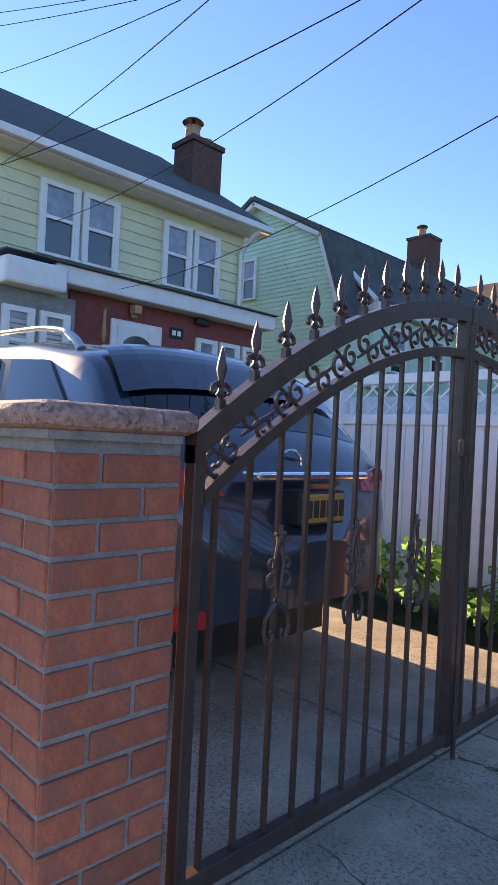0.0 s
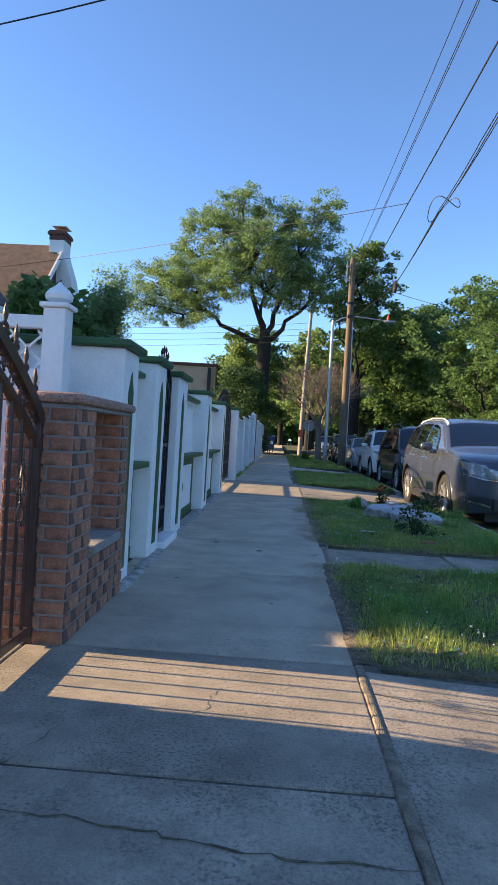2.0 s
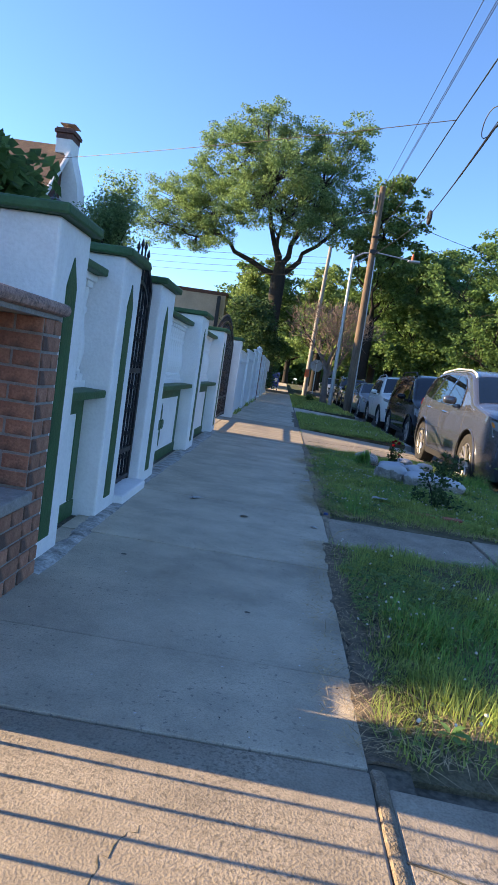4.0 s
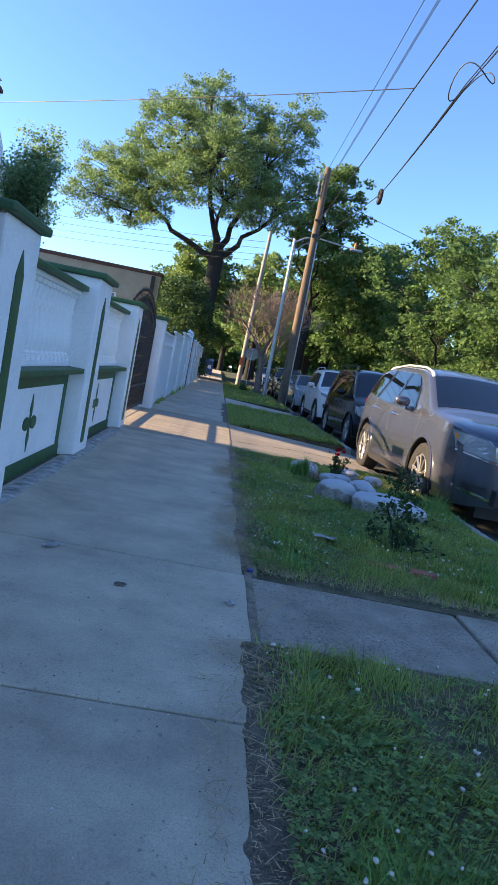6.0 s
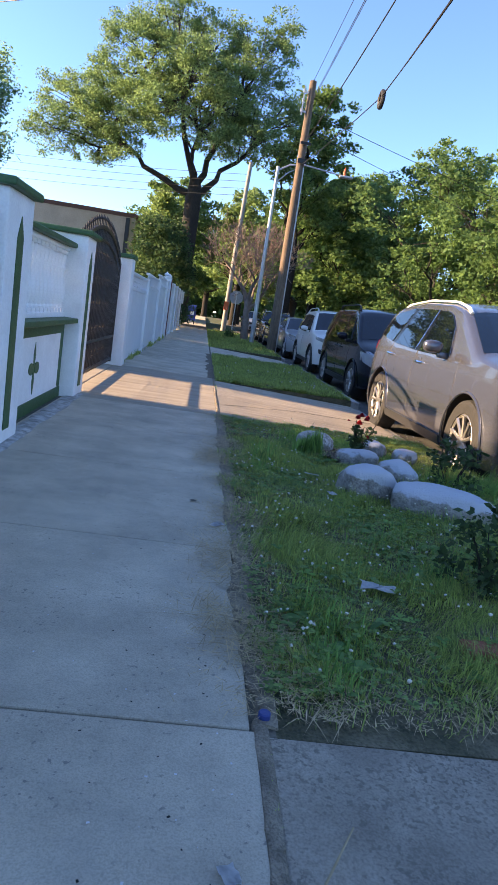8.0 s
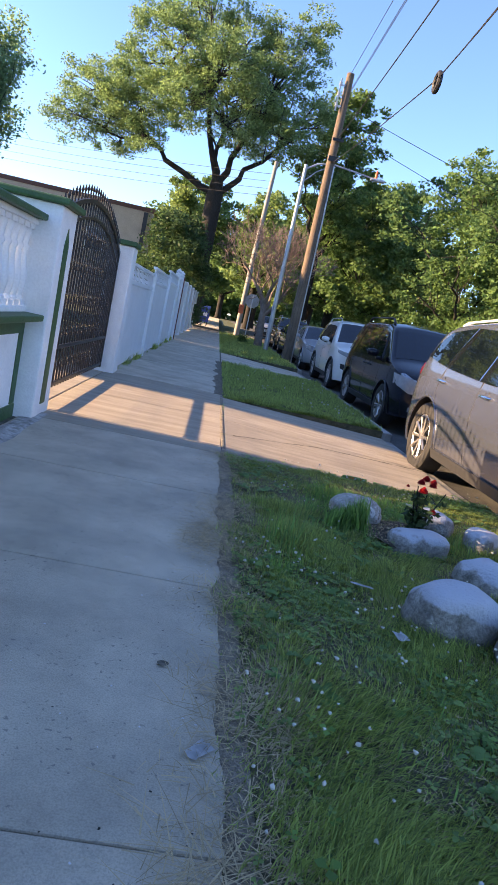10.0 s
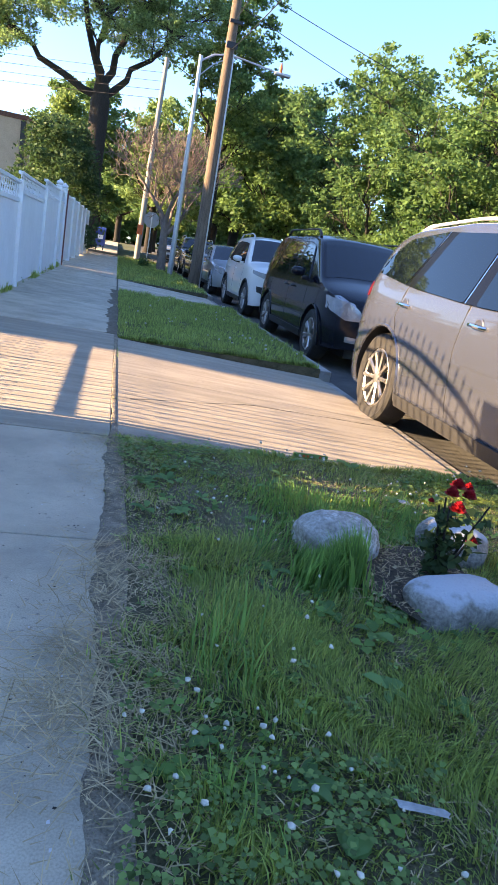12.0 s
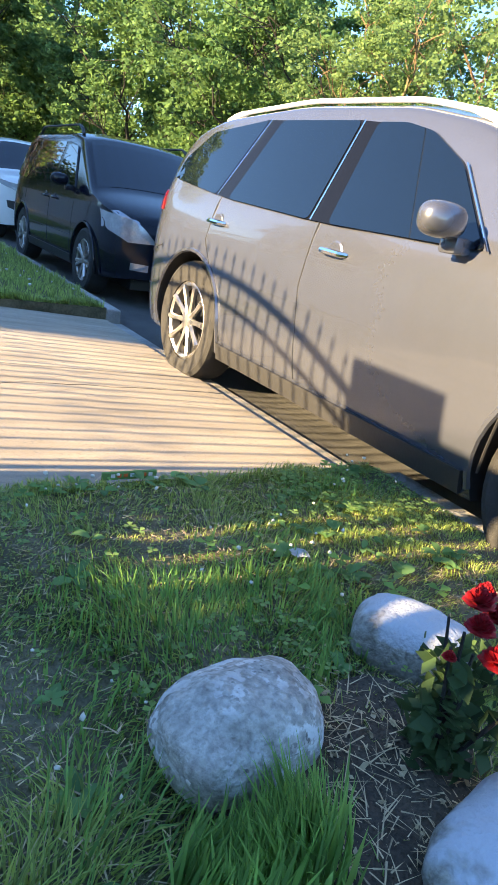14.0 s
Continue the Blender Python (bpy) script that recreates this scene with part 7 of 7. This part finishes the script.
# small chips, leaves and dark spots scattered on the pavement
rg = np.random.default_rng(17)
n = 620
px = rg.uniform(-0.02, 1.34, n)
px = np.where(rg.random(n) < 0.45, 1.34 - np.abs(rg.normal(0, 0.16, n)), px)
py = rg.uniform(7.7, 15.9, n)
sz = rg.uniform(0.001, 0.004, n)
ang = rg.uniform(0, 6.28, n)
vs, fs = [], []
q = np.array([(-1, -0.6), (0.9, -0.8), (1.1, 0.5), (-0.8, 0.9)])
c, s = np.cos(ang), np.sin(ang)
xy = np.stack([px[:, None] + sz[:, None] * (q[:, 0] * c[:, None] - q[:, 1] * s[:, None]), py[:, None] + sz[:, None] * (q[:, 0] * s[:, None] + q[:, 1] * c[:, None]), np.full((n, 4), 0.0068) + rg.random((n, 1)) * 0.003], 2).reshape(-1, 3)
soup("pavement_chips", xy[: n * 2], np.arange(n * 2).reshape(-1, 4), M["paper"], None, "small pale chips and crumbs strewn on the pavement", "debris", "stuff")
soup("pavement_crumbs", xy[n * 2:], np.arange(n * 4 - n * 2).reshape(-1, 4), M["bark"], None, "small dark leaf crumbs strewn on the pavement", "debris", "stuff")
for x, y, r in ((0.823, 10.344, 0.022), (1.2, 12.68, 0.014), (0.3, 9.1, 0.012), (0.95, 8.6, 0.010)):
    bm = bmesh.new()
    bmesh.ops.create_circle(bm, cap_ends=True, segments=14, radius=r)
    for v in bm.verts:
        v.co.x *= 1.3
    o = single("gum_spot", bm, M["joint"], "dark trodden gum spot on the pavement", "gum spot", "gum spots", kind="structure")
    o.location = (x, y, 0.0085)


# dry dirt that has washed over the edges of the pavement
def dirt_strip(label, y0, y1, x0, x1, wob, seed, material, rise=0.006):
    """A low ragged tongue of dirt; its long edges wander."""
    ny = int((y1 - y0) / 0.02)
    bm = bmesh.new()
    rows = []
    for j in range(ny + 1):
        y = y0 + (y1 - y0) * j / ny
        a = x0 + wob * (noise.noise((y * 1.7, seed, 0)) + 0.6 * noise.noise((y * 6.0, seed, 5)) + 0.25 * noise.noise((y * 23.0, seed, 9)))
        b = x1 + wob * 0.5 * noise.noise((y * 2.3, seed + 7, 0))
        b = max(b, a + 0.01)
        rows.append([bm.verts.new((a + (b - a) * u, y, 0.0035 + (rise * math.sin(math.pi * min(1.0, u + 0.04)) * (0.7 + 0.6 * noise.noise((u * 5, y * 9, seed)))) - (0.006 if u in (0, 1) else 0))) for u in (0, 0.12, 0.35, 0.65, 1)])
    for p, q in zip(rows, rows[1:]):
        for i in range(4):
            bm.faces.new((p[i], p[i + 1], q[i + 1], q[i]))
    low = bmesh.ops.extrude_face_region(bm, geom=bm.faces[:])
    for v in low["geom"]:
        if isinstance(v, bmesh.types.BMVert):
            v.co.z -= 0.01
    return single("dirt", bm, material, label, "dirt", "dirt along the pavement", kind="structure", smooth=True)


dirt_strip("dry dirt washed over the pavement edge from the verge", 10.80, 15.75, 1.365, 1.46, 0.05, 1.0, M["dirt"], 0.004)
dirt_strip("dry dirt washed over the pavement edge from the verge", 7.70, 9.98, 1.34, 1.45, 0.055, 2.0, M["dirt_dark"], 0.004)
dirt_strip("dirt and grit filling the joint beside the driveway", 4.2, 7.66, 1.336, 1.376, 0.008, 9.0, M["dirt"], 0.003)
dirt_strip("dirt and grit filling the joint beside the old path", 9.98, 10.80, 1.386, 1.428, 0.012, 6.0, M["dirt"], 0.003)
dirt_strip("dirt and grit filling the joint beside the driveway", 15.75, 19.32, 1.386, 1.424, 0.015, 8.0, M["dirt"], 0.003)
dirt_strip("dry dirt washed over the pavement edge from the verge", 19.32, 25.0, 1.29, 1.46, 0.08, 3.0, M["dirt_dark"], 0.006)
dirt_strip("flaked whitewash and grit along the foot of the wall", 8.66, 10.78, -0.06, 0.045, 0.05, 4.0, M["wall_dirt"], 0.008)
dirt_strip("flaked whitewash and grit along the foot of the wall", 10.79, 15.9, -0.12, 0.03, 0.05, 5.0, M["wall_dirt"], 0.008)


# cracks in the old driveway
def crack(pts, w, seed):
    rg = random.Random(seed)
    bm = bmesh.new()
    line = []
    for (a, b), (c, d) in zip(pts, pts[1:]):
        for k in range(10):
            line.append((a + (c - a) * k / 10 + rg.uniform(-0.012, 0.012), b + (d - b) * k / 10 + rg.uniform(-0.012, 0.012)))
    line.append(pts[-1])
    tube(bm, [(x, y, 0.0) for x, y in line], [w * rg.uniform(0.25, 1.0) for _ in line], 5, 1.0)
    return single("crack", bm, M["joint"], "dark crack in the concrete", "crack", "cracks", kind="structure")


crack([(0.62, 6.98), (0.75, 7.1), (0.73, 7.2), (0.8, 7.32)], 0.003, 2)
crack([(1.38, 7.35), (2.0, 7.2), (2.7, 7.3)], 0.003, 3)
crack([(-0.1, 6.37), (0.1, 6.40), (0.52, 6.39), (0.93, 6.32), (1.33, 6.31)], 0.0035, 11)
crack([(0.0, 6.37), (0.16, 6.53), (0.27, 6.87)], 0.003, 12)
crack([(-0.1, 5.62), (0.5, 5.55), (1.3, 5.66)], 0.003, 13)
crack([(1.5, 16.6), (2.4, 16.9), (3.4, 16.75)], 0.003, 5)


# ---- grass, clover, weeds ----
def blades(name, label, n, area, h, w, material, seed, mask=None, bend=0.5, flat=False, category="grass"):
    rg = np.random.default_rng(seed)
    x = rg.uniform(area[0], area[1], n)
    y = rg.uniform(area[2], area[3], n)
    if mask is not None:
        k = mask(x, y, rg)
        x, y = x[k], y[k]
    n = len(x)
    # fifty-centimetre clumps make the sward uneven
    lump = 0.6 + 0.55 * (np.sin(x * 7.1 + 2 * np.sin(y * 3.3)) * np.sin(y * 6.3 + 1.7 * np.sin(x * 4.1)) + 0.5)
    hh = rg.uniform(h[0], h[1], n) * np.clip(lump, 0.45, 1.5)
    # tufts lean together, stray straw lies any way
    hh *= np.where((y > 14.62) & (y < 16), 0.5, 1.0)
    a = rg.uniform(0, 6.283, n) if flat else 3.0 * np.sin(x * 5.3 + 1.7 * np.sin(y * 4.1)) + 2.6 * np.sin(y * 6.1 + 1.3 * np.sin(x * 3.7)) + rg.normal(0, 0.75, n)
    d = np.stack([np.cos(a), np.sin(a)], 1)
    p = np.stack([-d[:, 1], d[:, 0]], 1)
    ww = (w * rg.uniform(0.6, 1.3, n))[:, None]
    z0 = np.array([lawn_z(float(u), float(v)) for u, v in zip(x, y)]) - 0.004
    if flat:
        on_soil = ((x - 2.38) / 0.3) ** 2 + ((y - 14.43) / 0.3) ** 2 < 1
        z0 = np.maximum(z0, np.where(on_soil, 0.034, 0.004) - 0.005 * rg.random(n))
    lean = rg.uniform(0.1, 1.0, n) * bend
    base = np.stack([x, y], 1)
    def pt(u, side):
        xy = base + d * (hh * lean * u ** 1.7)[:, None] + p * ww * side * (1 - u * 0.55)
        z = z0 + (hh * (0.06 if flat else 1) * (u - 0.35 * lean * u * u)) + (0.012 if flat else 0)
        return np.concatenate([xy, z[:, None]], 1)
    if flat:
        hh = hh * 2.2
    v = np.stack([pt(0.0, -1), pt(0.0, 1), pt(0.55, -1), pt(0.55, 1), pt(1.0, 0)], 1).reshape(-1, 3)
    i = np.arange(n)[:, None] * 5
    f = np.concatenate([i + [0, 1, 2], i + [1, 3, 2], i + [2, 3, 4]], 1).reshape(-1, 3)
    return soup(name, v, f, material, None, label, category, "stuff")


def lush(x, y, rg):
    e = np.clip((x - 1.36 - 0.06 * np.sin(y * 2.3) - 0.05 * np.sin(y * 7.1)) / 0.22, 0, 1)
    soilp = np.clip((((x - 2.42) / 0.27) ** 2 + ((y - 14.43) / 0.2) ** 2), 0, 1)
    near = np.clip((y - 10.82) / 0.22, 0.12, 1)
    patch = 0.62 + 0.5 * np.sin(x * 4.3 + 1.3 * np.sin(y * 2.1)) * np.sin(y * 3.7 + 0.8)
    return rg.random(len(x)) < np.clip(e * soilp * near * np.clip(patch, 0.5, 1), 0, 1)


def edge_dry(x, y, rg):
    e = 1.2 * np.exp(-((x - 1.42) / 0.14) ** 2) * (0.65 + 0.6 * np.sin(y * 2.9) * np.sin(y * 7.3 + 1)) + 0.3 * np.exp(-(((x - 2.5) / 0.3) ** 2 + ((y - 14.4) / 0.25) ** 2)) + 0.55 * np.exp(-((y - 10.9) / 0.12) ** 2) + 0.3
    return rg.random(len(x)) < e


blades("grass", "green lawn grass on the verge", 225000, (1.35, 3.6, 10.82, 15.75), (0.03, 0.085), 0.0021, M["grass"], 1, lush, 1.3)
blades("tall_grass", "longer lush grass tufts on the verge", 42000, (1.6, 3.6, 10.95, 15.6), (0.09, 0.18), 0.0028, M["grass_lush"], 2, lambda x, y, rg: (rg.random(len(x)) < np.clip(np.sin(x * 3.1 + 0.6) * np.sin(y * 2.6 + 0.9) * 1.3, 0, 1) * np.where((y > 11.9) & (y < 13.5), 0.12, 1.0)) & ~(((x - 2.5) / 0.3) ** 2 + ((y - 14.46) / 0.22) ** 2 < 1), 0.8)
blades("grass", "green lawn grass near the driveway", 60000, (1.38, 3.6, 7.7, 9.97), (0.03, 0.09), 0.0022, M["grass"], 3, lambda x, y, rg: rg.random(len(x)) < np.clip((x - 1.36 - 0.07 * np.sin(y * 5.3) - 0.05 * np.sin(y * 11.7 + 1)) / 0.16, 0.06, 1) * np.clip(0.5 + 0.7 * np.sin(x * 5.3 + np.sin(y * 3)) * np.sin(y * 4.7), 0.25, 1), 1.2)
blades("tall_grass", "longer lush grass tufts near the driveway", 16000, (1.55, 3.6, 7.75, 9.93), (0.08, 0.16), 0.0026, M["grass_lush"], 21, lambda x, y, rg: rg.random(len(x)) < np.clip(np.sin(x * 4.1 + 0.2) * np.sin(y * 3.6 + 1.9) * 1.4, 0, 1), 1.1)
blades("grass", "grass overhanging the driveway edge", 2600, (1.42, 3.58, 15.69, 15.765), (0.05, 0.11), 0.0026, M["grass"], 22, None, 1.4)
blades("grass", "grass overhanging the far driveway edge", 2600, (1.44, 3.58, 19.15, 19.22), (0.06, 0.12), 0.004, M["grass"], 23, None, 1.6)
blades("grass", "green lawn grass beyond the driveway", 32000, (1.42, 3.6, 19.2, 25.0), (0.04, 0.09), 0.004, M["grass"], 4, None, 0.7)
blades("grass", "green lawn grass far along the street", 26000, (1.38, 3.6, 28.5, 45.8), (0.05, 0.11), 0.008, M["grass"], 5, None, 0.7)
blades("dry_grass", "dry straw clippings along the pavement edge", 30000, (1.15, 1.85, 10.82, 15.74), (0.025, 0.10), 0.0016, M["dry"], 16, lambda x, y, rg: rg.random(len(x)) < np.exp(-(np.abs(x - 1.43 - 0.06 * np.sin(y * 3.1)) / 0.14) ** 2) * (0.7 + 0.5 * np.sin(y * 2.9) * np.sin(y * 7.3 + 1)), 1.0, True)
blades("dry_grass", "dry straw clippings in the grass", 52000, (1.5, 3.4, 10.82, 15.74), (0.02, 0.08), 0.0015, M["dry"], 6, edge_dry, 1.0, True)
blades("dry_grass", "dry straw clippings along the pavement edge", 15000, (1.20, 3.4, 7.7, 9.97), (0.02, 0.07), 0.0015, M["dry"], 7, lambda x, y, rg: rg.random(len(x)) < np.exp(-(np.abs(x - 1.42) / 0.2) ** 2) + 0.4 * (np.sin(x * 5.3 + np.sin(y * 3)) * np.sin(y * 4.7) < -0.1), 1.0, True)
blades("tall_grass", "tuft of long narrow leaves beside a boulder", 800, (1.99, 2.22, 14.30, 14.44), (0.20, 0.32), 0.0052, M["grass_lush"], 8, None, 0.5)
blades("joint_weeds", "small grass weeds growing in the pavement joint", 2600, (1.39, 1.43, 7.7, 19.0), (0.01, 0.04), 0.0016, M["grass"], 9, lambda x, y, rg: rg.random(len(x)) < np.clip(np.sin(y * 5.1) * np.sin(y * 2.3), 0.05, 1), 0.9)


blades("joint_weeds", "weeds along the foot of the white fence", 5000, (-0.13, -0.02, 19.6, 30.0), (0.05, 0.16), 0.005, M["grass"], 24, lambda x, y, rg: rg.random(len(x)) < np.clip(np.sin(y * 3.1) * np.sin(y * 1.3 + 1), 0.02, 1), 0.9)


def clover(n, area, seed, mask, size=0.011):
    """Three-lobed leaves lying over the sward."""
    rg = np.random.default_rng(seed)
    x, y = rg.uniform(area[0], area[1], n), rg.uniform(area[2], area[3], n)
    k = mask(x, y, rg)
    x, y = x[k], y[k]
    n = len(x)
    z = np.array([lawn_z(float(u), float(v)) for u, v in zip(x, y)]) + rg.uniform(0.02, 0.055, n)
    a0 = rg.uniform(0, 6.28, n)
    s = size * rg.uniform(0.45, 1.5, n)
    quads = []
    for j in range(3):
        a = a0 + j * 2.094
        d, p = np.stack([np.cos(a), np.sin(a)], 1), np.stack([-np.sin(a), np.cos(a)], 1)
        for r, w, h in ((0.0, 0.0, 0.0), (1.0, -0.75, 0.25), (1.7, 0.0, 0.1), (1.0, 0.75, 0.25)):
            xy = np.stack([x, y], 1) + d * (s * r)[:, None] + p * (s * w)[:, None]
            quads.append(np.concatenate([xy, (z + s * h)[:, None]], 1))
    v = np.stack(quads, 1).reshape(-1, 3)
    return v, np.arange(len(v)).reshape(-1, 4)


pm = lambda x, y, rg: (rg.random(len(x)) < np.clip(0.25 + np.sin(x * 3.7 + 2.0) * np.sin(y * 2.9 + 0.3), 0.06, 1) * np.where((y > 13.6) & (y < 15.2), 0.3, np.where((y > 11.7) & (y < 13.6), 1.7, 1.0))) & (x > 1.42) & (((x - 2.42) / 0.3) ** 2 + ((y - 14.43) / 0.24) ** 2 > 1)
v, f = clover(15000, (1.42, 3.5, 10.9, 15.7), 31, pm, 0.0085)
soup("clover", v, f, M["clover"], None, "patches of clover leaves in the grass", "clover", "stuff")
v, f = clover(11000, (1.40, 3.5, 7.70, 9.9), 32, pm, 0.0078)
soup("clover", v, f, M["clover"], None, "patches of clover leaves in the grass", "clover", "stuff")
pw = lambda x, y, rg: (rg.random(len(x)) < np.clip(0.2 + np.sin(x * 5.1) * np.sin(y * 4.3), 0.03, 1)) & (((x - 2.5) / 0.25) ** 2 + ((y - 14.5) / 0.2) ** 2 > 0.5)
v, f = clover(420, (1.5, 3.4, 10.95, 15.7), 33, pw, 0.016)
soup("broad_weeds", v, f, M["grass_lush"], None, "broad-leaved weeds in the grass", "weeds", "stuff")


def flowers(n, area, seed, r):
    rg = np.random.default_rng(seed)
    x, y = rg.uniform(area[0], area[1], n), rg.uniform(area[2], area[3], n)
    k = rg.random(n) < np.clip(0.32 + 0.45 * np.sin(x * 5.7 + 2.0) * np.sin(y * 4.9 + 0.3), 0.12, 1)
    k &= ((x - 2.42) / 0.36) ** 2 + ((y - 14.43) / 0.34) ** 2 > 1
    x, y = x[k], y[k]
    t = bmesh.new()
    bmesh.ops.create_icosphere(t, subdivisions=1, radius=1.0)
    bv = np.array([v.co[:] for v in t.verts])
    bf = np.array([[v.index for v in f.verts] for f in t.faces])
    t.free()
    n = len(x)
    z = np.array([lawn_z(float(u), float(v)) for u, v in zip(x, y)]) + rg.uniform(0.05, 0.10, n)
    s = r * rg.uniform(0.6, 1.25, n)
    v = (bv[None] * s[:, None, None] * np.array([1, 1, 0.85]) * (1 + 0.25 * rg.normal(size=(n, len(bv), 1))) + np.stack([x, y, z], 1)[:, None]).reshape(-1, 3)
    f = (bf[None] + (np.arange(n) * len(bv))[:, None, None]).reshape(-1, 3)
    soup("clover_flowers", v, f, M["clover_flower"], None, "small white clover flowers in the grass", "flowers", "stuff")


flowers(700, (1.45, 3.5, 10.9, 15.7), 41, 0.0058)
flowers(700, (1.42, 3.2, 11.2, 13.7), 44, 0.0062)
flowers(700, (1.4, 3.5, 7.70, 9.9), 42, 0.006)
flowers(160, (1.5, 3.4, 19.4, 24.8), 43, 0.012)


def rosettes(n, area, seed, label, length=(0.035, 0.075)):
    """Weeds with several broad pointed leaves that arch out of one root."""
    rg = np.random.default_rng(seed)
    x, y = rg.uniform(area[0], area[1], n), rg.uniform(area[2], area[3], n)
    k = ((x - 2.42) / 0.3) ** 2 + ((y - 14.43) / 0.25) ** 2 > 1
    k &= rg.random(n) < np.clip(0.35 + np.sin(x * 4.4 + 1.0) * np.sin(y * 3.3 + 2.0), 0.08, 1)
    x, y = x[k], y[k]
    vs, fs = [], []
    for u, v in zip(x, y):
        z = lawn_z(float(u), float(v))
        scale = rg.uniform(*length)
        for i in range(int(rg.integers(4, 8))):
            a = rg.uniform(0, 6.283)
            ln, w = scale * rg.uniform(0.6, 1.2), scale * rg.uniform(0.16, 0.3)
            c, sn, lift = math.cos(a), math.sin(a), rg.uniform(0.25, 0.9)
            first = len(vs)
            for q, wide in ((0.08, 0.25), (0.4, 1.0), (0.72, 0.8), (1.0, 0.04)):
                zz = z + 0.015 + ln * lift * (q - 0.75 * q * q)
                for side in (-1, 0, 1):
                    vs.append((u + c * ln * q - sn * w * wide * side, v + sn * ln * q + c * w * wide * side, zz + (0.12 * w * wide if side else 0)))
            for r in range(3):
                for m in range(2):
                    o = first + r * 3 + m
                    fs.append((o, o + 1, o + 4, o + 3))
    soup("broad_weeds", np.array(vs), np.array(fs), M["weed"], None, label, "weeds", "stuff")


rosettes(420, (1.5, 3.4, 10.95, 15.75), 51, "broad-leaved weeds growing through the grass")
rosettes(150, (1.5, 3.4, 7.75, 9.9), 52, "broad-leaved weeds in the grass by the driveway", (0.03, 0.07))
